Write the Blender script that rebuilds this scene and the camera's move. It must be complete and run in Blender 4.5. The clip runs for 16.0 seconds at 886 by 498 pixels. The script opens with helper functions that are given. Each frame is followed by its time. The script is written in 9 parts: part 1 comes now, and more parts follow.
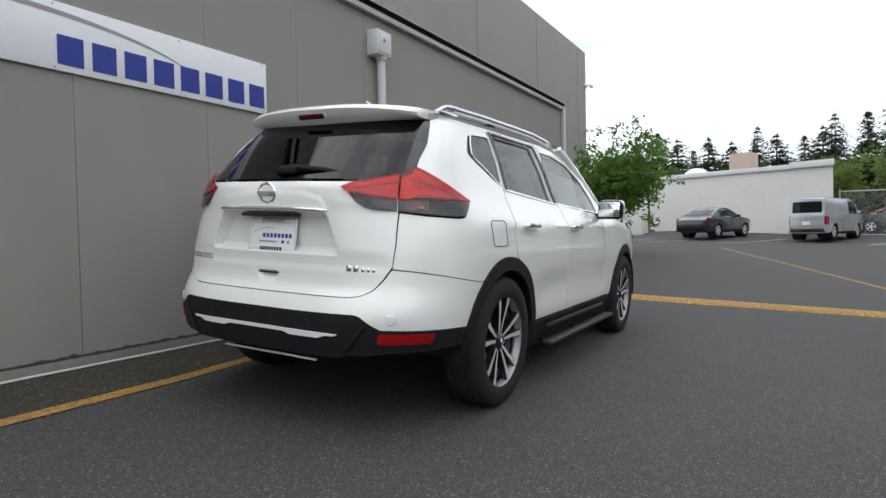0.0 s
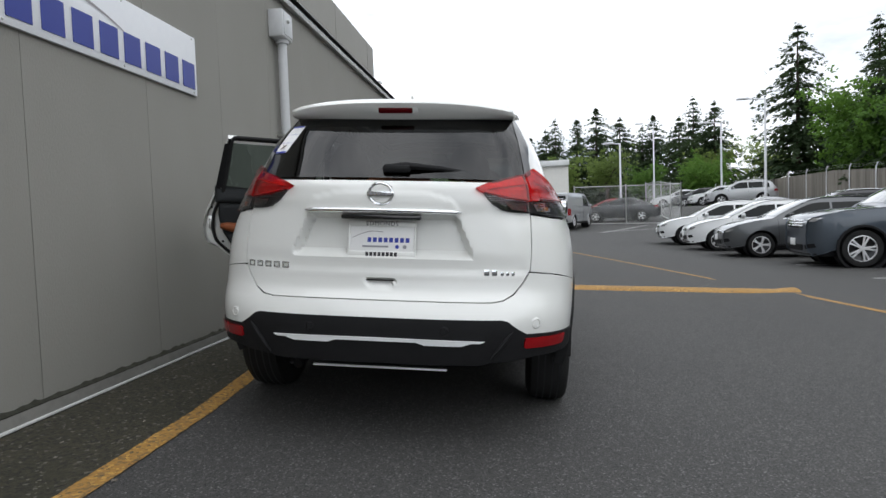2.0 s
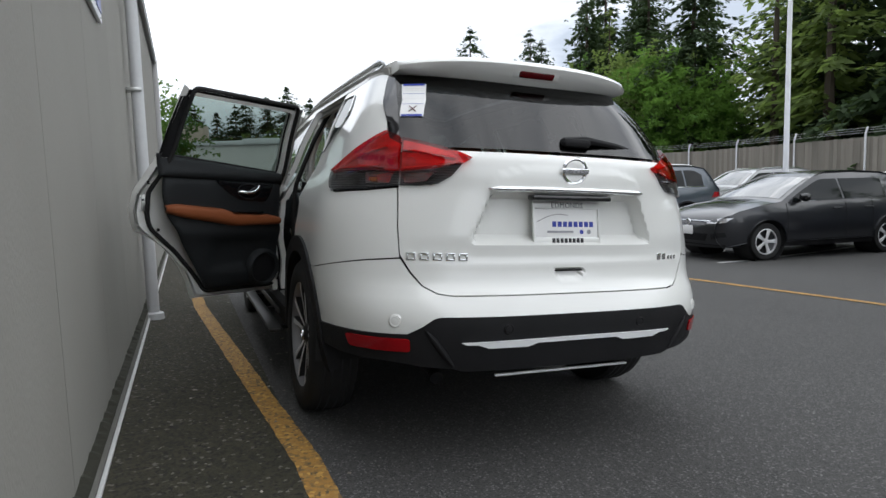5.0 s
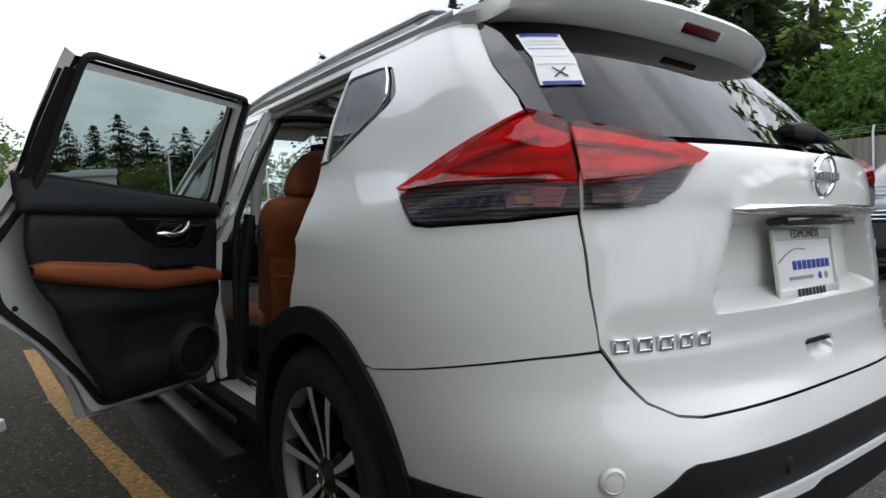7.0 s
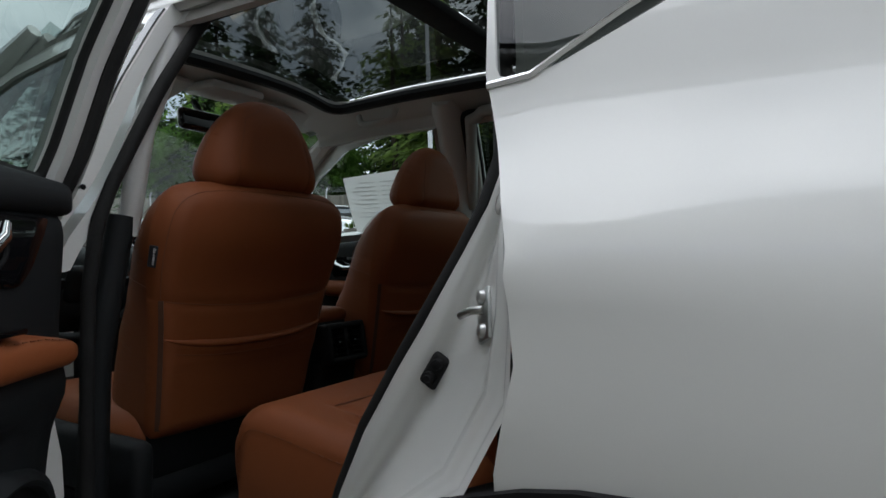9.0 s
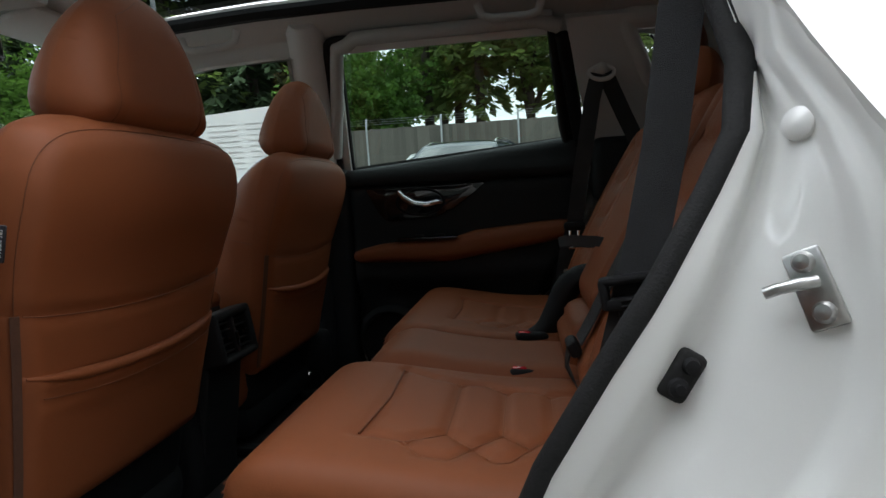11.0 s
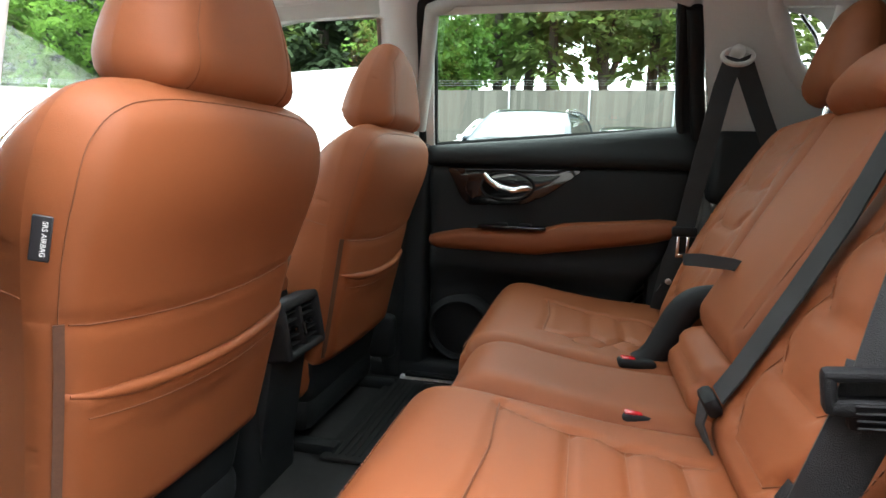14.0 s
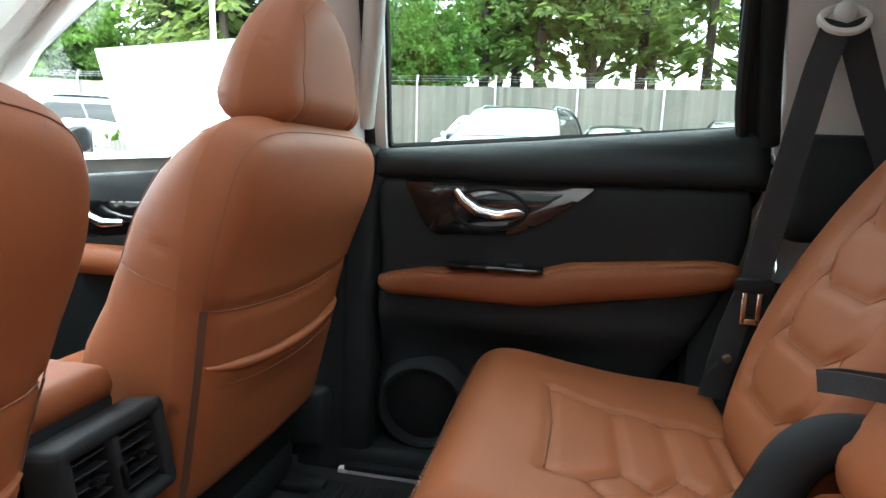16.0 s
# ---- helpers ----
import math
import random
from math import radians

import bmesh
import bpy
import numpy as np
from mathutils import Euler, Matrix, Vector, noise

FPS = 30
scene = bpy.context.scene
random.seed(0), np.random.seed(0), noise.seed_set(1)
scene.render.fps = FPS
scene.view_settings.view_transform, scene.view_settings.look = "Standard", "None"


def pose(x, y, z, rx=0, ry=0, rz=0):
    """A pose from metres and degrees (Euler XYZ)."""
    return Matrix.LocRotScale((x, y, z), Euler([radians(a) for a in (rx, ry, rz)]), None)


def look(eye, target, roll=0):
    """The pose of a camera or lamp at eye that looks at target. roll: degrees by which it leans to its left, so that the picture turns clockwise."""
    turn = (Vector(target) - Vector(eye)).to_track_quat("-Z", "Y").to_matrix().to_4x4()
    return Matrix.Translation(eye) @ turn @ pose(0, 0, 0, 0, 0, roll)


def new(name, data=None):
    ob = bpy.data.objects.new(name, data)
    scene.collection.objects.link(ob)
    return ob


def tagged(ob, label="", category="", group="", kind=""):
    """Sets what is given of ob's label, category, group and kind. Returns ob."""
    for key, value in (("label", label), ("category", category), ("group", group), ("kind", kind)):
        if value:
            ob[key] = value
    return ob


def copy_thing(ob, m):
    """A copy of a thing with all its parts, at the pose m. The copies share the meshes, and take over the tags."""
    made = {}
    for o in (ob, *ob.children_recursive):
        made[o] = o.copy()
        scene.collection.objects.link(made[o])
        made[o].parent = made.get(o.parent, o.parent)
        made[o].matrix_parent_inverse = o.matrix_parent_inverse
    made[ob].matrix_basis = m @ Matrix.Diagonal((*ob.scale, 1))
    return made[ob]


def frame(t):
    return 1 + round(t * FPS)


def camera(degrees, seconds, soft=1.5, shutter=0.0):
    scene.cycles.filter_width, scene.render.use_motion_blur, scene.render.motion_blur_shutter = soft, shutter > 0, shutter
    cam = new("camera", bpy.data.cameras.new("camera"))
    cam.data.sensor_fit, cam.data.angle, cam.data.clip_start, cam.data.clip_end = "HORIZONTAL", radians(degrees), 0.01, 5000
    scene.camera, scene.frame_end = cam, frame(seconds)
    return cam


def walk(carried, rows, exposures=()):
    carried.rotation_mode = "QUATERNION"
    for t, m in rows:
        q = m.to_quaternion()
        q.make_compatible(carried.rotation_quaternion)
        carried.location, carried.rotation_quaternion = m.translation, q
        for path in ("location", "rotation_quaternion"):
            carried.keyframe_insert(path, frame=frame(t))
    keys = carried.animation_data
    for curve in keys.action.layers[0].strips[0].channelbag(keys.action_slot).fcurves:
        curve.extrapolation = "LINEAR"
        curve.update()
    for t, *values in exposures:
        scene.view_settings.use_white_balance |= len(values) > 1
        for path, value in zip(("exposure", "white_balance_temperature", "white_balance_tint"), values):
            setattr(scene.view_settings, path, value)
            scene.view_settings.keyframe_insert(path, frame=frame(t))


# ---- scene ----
from mathutils import geometry

# The lot falls away from the wall: the parked car leans with it.
LEAN = pose(0, 0, 0, 0, 3.2, 0)

SKY_GAIN = 11.45
EXPOSURES = [(0, 0.5), (4, 0.55), (6.5, 0.7), (7, 0.62), (8.2, 0.85), (10.3, 1.2), (10.6, 1.4), (11, 1.95), (11.5, 2.25), (12.5, 2.95), (13.5, 3.93), (14.5, 4.36), (16, 4.58)]

cam = camera(71.8, 16.0)
PATH = [
    (0, (2.24, -2.038, 1.035), (1.251, -0.303, 0.929), 1.5),
    (0.5, (1.86, -2.219, 1.021), (1.076, -0.383, 0.906), 1.7),
    (1, (1.439, -2.36, 1.034), (0.814, -0.462, 0.938), 1.7),
    (1.5, (1.022, -2.49, 1.048), (0.591, -0.542, 0.915), 1.3),
    (2, (0.585, -2.534, 1.039), (0.361, -0.55, 0.927), 1.2),
    (2.5, (0.17, -2.563, 1.014), (0.17, -0.566, 0.918), 1.8),
    (3, (-0.229, -2.51, 1.007), (-0.129, -0.514, 0.929), 0.1),
    (3.5, (-0.593, -2.407, 1.006), (-0.383, -0.423, 0.867), 1.0),
    (4, (-0.931, -2.265, 1.008), (-0.415, -0.337, 0.875), 0.6),
    (4.2, (-1.045, -2.199, 1.002), (-0.442, -0.298, 0.86), 0.4),
    (6.3, (-1.613, -1.042, 1.006), (-0.612, 0.686, 0.898), 0.4),
    (6.5, (-1.606, -0.884, 1.005), (-0.535, 0.803, 0.919), -0.9),
    (7, (-1.575, -0.485, 1.022), (-0.389, 1.125, 0.957), -1.2),
    (7.5, (-1.515, -0.093, 1.039), (-0.272, 1.474, 1.024), -1.7),
    (8, (-1.465, 0.279, 1.032), (-0.096, 1.738, 1.024), -1.9),
    (8.2, (-1.451, 0.427, 1.032), (-0.034, 1.838, 1.044), -1.1),
    (10.3, (-1.343, 1.345, 1.021), (0.618, 1.693, 0.841), -1.2),
    (10.5, (-1.324, 1.378, 1.023), (0.638, 1.71, 0.828), -1.5),
    (11, (-1.298, 1.435, 1.041), (0.677, 1.703, 0.873), -3.2),
    (11.5, (-1.29, 1.5, 1.051), (0.696, 1.702, 0.932), -3.9),
    (12, (-1.293, 1.535, 1.065), (0.688, 1.785, 0.955), -4.9),
    (12.5, (-1.292, 1.556, 1.072), (0.681, 1.848, 0.919), -3.6),
    (13, (-1.282, 1.569, 1.076), (0.661, 1.983, 0.845), -0.8),
    (13.5, (-1.242, 1.56, 1.081), (0.696, 1.966, 0.798), 2.0),
    (14, (-1.133, 1.552, 1.097), (0.799, 1.986, 0.816), 1.5),
    (14.5, (-1.003, 1.547, 1.115), (0.933, 1.966, 0.844), 1.9),
    (15, (-0.869, 1.58, 1.116), (1.088, 1.842, 0.799), 2.7),
    (15.5, (-0.741, 1.601, 1.124), (1.22, 1.862, 0.829), 2.6),
    (16, (-0.574, 1.613, 1.129), (1.367, 1.999, 0.839), 2.2),
]
# the picture cools a little in the shade of the door and again near the far window
COOL = {0: 6350, 4: 6350, 6.5: 6250, 7: 6250, 8.2: 6200, 10.3: 6200, 10.6: 6200, 11: 6250, 11.5: 6350, 12.5: 6500, 13.5: 6500, 14.5: 6350, 16: 6150}
walk(cam, [(t, LEAN @ look(eye, target, roll)) for t, eye, target, roll in PATH], [(t, stops, COOL[t], 10) for t, stops in EXPOSURES])

# ---- light: bright overcast ----
world = bpy.data.worlds.new("overcast")
scene.world = world
world.use_nodes = True
wn, wl = world.node_tree.nodes, world.node_tree.links
wn.clear()
w_out, w_bg = wn.new("ShaderNodeOutputWorld"), wn.new("ShaderNodeBackground")
w_sky = wn.new("ShaderNodeTexSky")
w_sky.sky_type, w_sky.sun_disc, w_sky.sun_elevation, w_sky.sun_rotation = "NISHITA", False, radians(55), radians(-60)
w_co, w_map = wn.new("ShaderNodeTexCoord"), wn.new("ShaderNodeMapping")
w_map.inputs["Scale"].default_value = (1.0, 1.0, 3.2)
w_noise = wn.new("ShaderNodeTexNoise")
w_noise.inputs["Scale"].default_value, w_noise.inputs["Detail"].default_value = 2.3, 7
w_noise.inputs["Roughness"].default_value = 0.55
w_ramp = wn.new("ShaderNodeValToRGB")
w_ramp.color_ramp.elements[0].position, w_ramp.color_ramp.elements[0].color = 0.36, (0.40, 0.44, 0.50, 1)
w_ramp.color_ramp.elements[1].position, w_ramp.color_ramp.elements[1].color = 0.57, (0.975, 1.0, 1.03, 1)
w_gain = wn.new("ShaderNodeVectorMath")
w_gain.operation = "SCALE"
w_gain.inputs["Scale"].default_value = SKY_GAIN
w_mix = wn.new("ShaderNodeMix")
w_mix.data_type = "RGBA"
w_mix.inputs["Factor"].default_value = 0.93
w_bg.inputs["Strength"].default_value = 0.1
wl.new(w_co.outputs["Generated"], w_map.inputs["Vector"])
wl.new(w_map.outputs["Vector"], w_noise.inputs["Vector"])
wl.new(w_noise.outputs["Fac"], w_ramp.inputs["Fac"])
wl.new(w_ramp.outputs["Color"], w_gain.inputs[0])
wl.new(w_sky.outputs["Color"], w_mix.inputs["A"])
wl.new(w_gain.outputs["Vector"], w_mix.inputs["B"])
wl.new(w_mix.outputs["Result"], w_bg.inputs["Color"])
wl.new(w_bg.outputs["Background"], w_out.inputs["Surface"])
sun = new("sun", bpy.data.lights.new("sun", "SUN"))
sun.data.energy, sun.data.angle, sun.data.color = 0.9, radians(110), (1.0, 0.97, 0.93)
sun.matrix_world = look((0, 0, 30), (-9, 8, 0))


# ---- materials ----
def principled(name, color, rough=0.5, metal=0.0, coat=0.0, spec=0.5, ior=1.5):
    m = bpy.data.materials.new(name)
    m.use_nodes = True
    b = m.node_tree.nodes["Principled BSDF"]
    b.inputs["Base Color"].default_value = (*color, 1)
    b.inputs["Roughness"].default_value = rough
    b.inputs["Metallic"].default_value = metal
    b.inputs["Coat Weight"].default_value = coat
    b.inputs["Coat Roughness"].default_value = 0.03
    b.inputs["Specular IOR Level"].default_value = spec
    b.inputs["IOR"].default_value = ior
    return m


def textured(name, colors, scales, rough=0.6, bump=0.0, bump_scale=None, metal=0.0, coat=0.0, stretch=(1, 1, 1), spread=0.25, spec=0.5, rand=0.0):
    """Colour varied at two scales by noise, with fine relief."""
    m = principled(name, colors[0], rough, metal, coat, spec)
    nt = m.node_tree
    N, L = nt.nodes, nt.links
    b = N["Principled BSDF"]
    co, mp = N.new("ShaderNodeTexCoord"), N.new("ShaderNodeMapping")
    mp.inputs["Scale"].default_value = stretch
    L.new(co.outputs["Object"], mp.inputs["Vector"])
    last = None
    for k, s in enumerate(scales):
        n = N.new("ShaderNodeTexNoise")
        n.inputs["Scale"].default_value, n.inputs["Detail"].default_value = s, 6
        L.new(mp.outputs["Vector"], n.inputs["Vector"])
        r = N.new("ShaderNodeValToRGB")
        r.color_ramp.elements[0].position, r.color_ramp.elements[1].position = 0.5 - spread, 0.5 + spread
        r.color_ramp.elements[0].color, r.color_ramp.elements[1].color = (*colors[0], 1), (*colors[min(k + 1, len(colors) - 1)], 1)
        L.new(n.outputs["Fac"], r.inputs["Fac"])
        if last is None:
            last = r.outputs["Color"]
        else:
            mx = N.new("ShaderNodeMix")
            mx.data_type = "RGBA"
            mx.inputs["Factor"].default_value = 0.5
            L.new(last, mx.inputs["A"])
            L.new(r.outputs["Color"], mx.inputs["B"])
            last = mx.outputs["Result"]
    if rand:
        oi, hs = N.new("ShaderNodeObjectInfo"), N.new("ShaderNodeHueSaturation")
        mr = N.new("ShaderNodeMapRange")
        mr.inputs["To Min"].default_value, mr.inputs["To Max"].default_value = 1 - rand, 1 + rand
        L.new(oi.outputs["Random"], mr.inputs["Value"])
        L.new(mr.outputs["Result"], hs.inputs["Value"])
        L.new(last, hs.inputs["Color"])
        last = hs.outputs["Color"]
    L.new(last, b.inputs["Base Color"])
    if bump:
        n = N.new("ShaderNodeTexNoise")
        n.inputs["Scale"].default_value, n.inputs["Detail"].default_value = bump_scale or scales[-1], 4
        L.new(mp.outputs["Vector"], n.inputs["Vector"])
        bp = N.new("ShaderNodeBump")
        bp.inputs["Strength"].default_value, bp.inputs["Distance"].default_value = bump, 0.01
        L.new(n.outputs["Fac"], bp.inputs["Height"])
        L.new(bp.outputs["Normal"], b.inputs["Normal"])
    return m


def glass(name, tint, rough=0.0):
    """Thin pane: tinted see-through with a clear reflection."""
    m = bpy.data.materials.new(name)
    m.use_nodes = True
    N, L = m.node_tree.nodes, m.node_tree.links
    N.clear()
    out, mix = N.new("ShaderNodeOutputMaterial"), N.new("ShaderNodeMixShader")
    tr, gl, fr = N.new("ShaderNodeBsdfTransparent"), N.new("ShaderNodeBsdfGlossy"), N.new("ShaderNodeLayerWeight")
    pw, ma = N.new("ShaderNodeMath"), N.new("ShaderNodeMath")
    tr.inputs["Color"].default_value = (*tint, 1)
    gl.inputs["Roughness"].default_value = rough
    pw.operation, ma.operation = "POWER", "MULTIPLY_ADD"
    pw.inputs[1].default_value = 5.0
    ma.inputs[1].default_value, ma.inputs[2].default_value = 0.92, 0.06
    L.new(fr.outputs["Facing"], pw.inputs[0])
    L.new(pw.outputs["Value"], ma.inputs[0])
    L.new(ma.outputs["Value"], mix.inputs["Fac"])
    L.new(tr.outputs["BSDF"], mix.inputs[1])
    L.new(gl.outputs["BSDF"], mix.inputs[2])
    L.new(mix.outputs["Shader"], out.inputs["Surface"])
    return m


PAINT_WHITE = textured("pearl_white_paint", [(0.74, 0.75, 0.72), (0.80, 0.80, 0.77)], [1.5, 900], rough=0.28, coat=1.0, spread=0.5)
PLASTIC_BLACK = textured("black_grained_plastic", [(0.008, 0.008, 0.009), (0.014, 0.014, 0.015)], [8, 300], rough=0.6, bump=0.25, bump_scale=900, spec=0.2)
GLOSS_BLACK = principled("gloss_black", (0.006, 0.006, 0.007), 0.06, coat=0.5)
RUBBER = textured("rubber", [(0.012, 0.012, 0.012), (0.022, 0.022, 0.022)], [6, 160], rough=0.75, bump=0.2, bump_scale=400, spec=0.25)
CHROME = principled("chrome", (0.86, 0.87, 0.88), 0.06, 1.0)
ALLOY = principled("machined_alloy", (0.62, 0.63, 0.64), 0.22, 1.0)
ALLOY_DARK = principled("dark_alloy", (0.015, 0.015, 0.016), 0.3, 0.4, coat=0.4)
STEEL = textured("zinc_steel", [(0.45, 0.46, 0.45), (0.62, 0.62, 0.6)], [20, 200], rough=0.32, metal=1.0)
def ribbed(name, color, rough, metal, pitch, depth, lines=(0, 0, 1)):
    """A reflector with fine pressed ribs and uneven facets."""
    m = textured(name, [tuple(0.45 * c for c in color), color, tuple(0.8 * c for c in color)], [9, 60], rough=rough, metal=metal, spread=0.2)
    N, L = m.node_tree.nodes, m.node_tree.links
    co, mp, wv, nz, ad, bp = (N.new("ShaderNode" + k) for k in ("TexCoord", "Mapping", "TexWave", "TexNoise", "Math", "Bump"))
    mp.inputs["Rotation"].default_value = (0, radians(90) if lines == (0, 0, 1) else 0, 0)
    wv.inputs["Scale"].default_value, wv.inputs["Distortion"].default_value = pitch, 0.0
    nz.inputs["Scale"].default_value, nz.inputs["Detail"].default_value = 22, 1
    ad.operation = "MULTIPLY_ADD"
    ad.inputs[1].default_value = 1.6
    bp.inputs["Strength"].default_value, bp.inputs["Distance"].default_value = depth, 0.01
    L.new(co.outputs["Object"], mp.inputs["Vector"])
    L.new(mp.outputs["Vector"], wv.inputs["Vector"])
    L.new(co.outputs["Object"], nz.inputs["Vector"])
    L.new(nz.outputs["Fac"], ad.inputs[0])
    L.new(wv.outputs["Fac"], ad.inputs[2])
    L.new(ad.outputs["Value"], bp.inputs["Height"])
    L.new(bp.outputs["Normal"], N["Principled BSDF"].inputs["Normal"])
    return m


RED_LENS = textured("red_lens", [(0.20, 0.003, 0.006), (0.34, 0.008, 0.010), (0.26, 0.005, 0.008)], [7, 90], rough=0.07, spec=0.3, stretch=(1, 1, 3))
RED_GLASS = glass("red_lamp_cover", (0.78, 0.022, 0.032))
SMOKE_GLASS = glass("smoked_lamp_cover", (0.66, 0.66, 0.67))
RED_REFLECTOR = ribbed("red_lamp_reflector", (0.88, 0.42, 0.40), 0.42, 0.6, 9, 0.16)
DARK_REFLECTOR = ribbed("dark_lamp_reflector", (0.085, 0.085, 0.09), 0.3, 0.5, 34, 0.4)
RED_DEEP = principled("deep_red_lens", (0.085, 0.002, 0.004), 0.07)
GUIDE_RED = principled("red_light_guide", (0.75, 0.05, 0.045), 0.18, coat=0.6)
CLEAR_LENS = ribbed("clear_lamp_reflector", (0.85, 0.85, 0.86), 0.10, 1.0, 30, 0.9)
AMBER = principled("amber_lens", (0.45, 0.13, 0.03), 0.12, coat=1.0)
GLASS_PRIVACY = glass("privacy_glass", (0.055, 0.060, 0.063))
GLASS_DOOR = glass("green_door_glass", (0.245, 0.295, 0.275))
GLASS_QUARTER = glass("quarter_glass", (0.30, 0.32, 0.31))
GLASS_ROOF = glass("smoked_roof_glass", (0.09, 0.10, 0.097))
GLASS_CLEAR = glass("clear_glass", (0.58, 0.64, 0.62))
LEATHER = textured("tan_leather", [(0.222, 0.064, 0.0215), (0.265, 0.079, 0.027), (0.244, 0.072, 0.0245)], [3, 60], rough=0.54, bump=0.14, bump_scale=950, spread=0.35, spec=0.28)
LEATHER_SEAM = principled("leather_seam", (0.17, 0.052, 0.019), 0.65)
LEATHER_FOLD = principled("leather_fold", (0.21, 0.072, 0.028), 0.6)
ZIP_TAPE = textured("brown_zip_tape", [(0.075, 0.028, 0.014), (0.115, 0.048, 0.026)], [60, 400], rough=0.6)
THREAD = principled("tan_thread", (0.20, 0.07, 0.03), 0.8)
TRIM_DARK = textured("charcoal_soft_trim", [(0.0085, 0.0105, 0.012), (0.0135, 0.0155, 0.017)], [5, 200], rough=0.56, bump=0.3, bump_scale=700, spec=0.3)
HEADLINER = textured("grey_headliner", [(0.48, 0.475, 0.45), (0.54, 0.535, 0.51)], [4, 300], rough=0.95, bump=0.3, bump_scale=900)
TRIM_LIGHT = textured("light_grey_pillar_trim", [(0.60, 0.60, 0.58), (0.66, 0.66, 0.64)], [4, 200], rough=0.6, bump=0.15, bump_scale=800)
CARPET = textured("black_carpet", [(0.012, 0.012, 0.012), (0.03, 0.03, 0.03)], [40, 400], rough=1.0, bump=0.6, bump_scale=500)
WEBBING = textured("black_belt_webbing", [(0.016, 0.017, 0.018), (0.036, 0.037, 0.039)], [30, 500], rough=0.7, bump=0.5, bump_scale=900)
RED_BUTTON = principled("red_button", (0.55, 0.012, 0.02), 0.25, coat=0.5)
PAPER = textured("white_paper", [(0.78, 0.78, 0.77), (0.84, 0.84, 0.83)], [6, 90], rough=0.7)
PAPER_THIN = bpy.data.materials.new("thin_paper")
PAPER_THIN.use_nodes = True
_n, _l = PAPER_THIN.node_tree.nodes, PAPER_THIN.node_tree.links
_n.clear()
_o, _m, _d, _t = _n.new("ShaderNodeOutputMaterial"), _n.new("ShaderNodeMixShader"), _n.new("ShaderNodeBsdfDiffuse"), _n.new("ShaderNodeBsdfTranslucent")
_d.inputs["Color"].default_value = _t.inputs["Color"].default_value = (0.80, 0.80, 0.78, 1)
_m.inputs["Fac"].default_value = 0.5
_l.new(_d.outputs["BSDF"], _m.inputs[1])
_l.new(_t.outputs["BSDF"], _m.inputs[2])
_l.new(_m.outputs["Shader"], _o.inputs["Surface"])
PRINT_PALE = principled("pale_print", (0.74, 0.74, 0.74), 0.8)
SATIN = principled("satin_silver", (0.84, 0.85, 0.86), 0.3, 0.15)
SPOKE_FACE = principled("machined_face", (0.76, 0.76, 0.77), 0.38, 0.5)
PRINT_THIN = PAPER_THIN.copy()
for _k in PRINT_THIN.node_tree.nodes:
    if _k.type in ("BSDF_DIFFUSE", "BSDF_TRANSLUCENT"):
        _k.inputs["Color"].default_value = (0.73, 0.725, 0.71, 1)
PRINT_GREY = principled("grey_print", (0.30, 0.30, 0.32), 0.8)
PRINT_BLUE = principled("blue_print", (0.03, 0.05, 0.33), 0.6)
PRINT_BLACK = principled("black_print", (0.015, 0.015, 0.018), 0.5)


# ---- mesh helpers ----
def mk(name, V, F, mat, parent=None, label="", smooth=True, sharp=40):
    me = bpy.data.meshes.new(name)
    me.from_pydata([tuple(v) for v in V], [], [tuple(f) for f in F])
    me.materials.append(mat)
    if smooth:
        me.shade_smooth()
        me.set_sharp_from_angle(angle=radians(sharp))
    ob = new(name, me)
    if parent is not None:
        ob.parent = parent
    if label:
        ob["label"] = label
    return ob


def part(name, bm, mat, parent=None, label="", smooth=True, sharp=40):
    me = bpy.data.meshes.new(name)
    bm.to_mesh(me)
    bm.free()
    me.materials.append(mat)
    if smooth:
        me.shade_smooth()
        me.set_sharp_from_angle(angle=radians(sharp))
    ob = new(name, me)
    if parent is not None:
        ob.parent = parent
    if label:
        ob["label"] = label
    return ob


def shared(ob, name, parent, m):
    """A further piece on the same mesh."""
    o = new(name, ob.data)
    o.parent = parent
    o.matrix_local = m
    return o


def join(*pieces):
    V, F = [], []
    for v, f in pieces:
        n = len(V)
        V += [tuple(p) for p in v]
        F += [tuple(i + n for i in q) for q in f]
    return V, F


def moved(piece, m):
    return [m @ Vector(v) for v in piece[0]], piece[1]


def rbox(c, s, r=0.01, seg=2, m=None):
    """A box with rounded edges: centre, size, radius."""
    bm = bmesh.new()
    bmesh.ops.create_cube(bm, size=1.0)
    bmesh.ops.scale(bm, vec=s, verts=bm.verts)
    if r > 0:
        bmesh.ops.bevel(bm, geom=bm.edges[:], offset=min(r, 0.49 * min(s)), segments=seg, profile=0.5, affect="EDGES")
    bm.verts.index_update()
    V = [v.co + Vector(c) if m is None else m @ (v.co + Vector(c)) for v in bm.verts]
    F = [[v.index for v in f.verts] for f in bm.faces]
    bm.free()
    return V, F


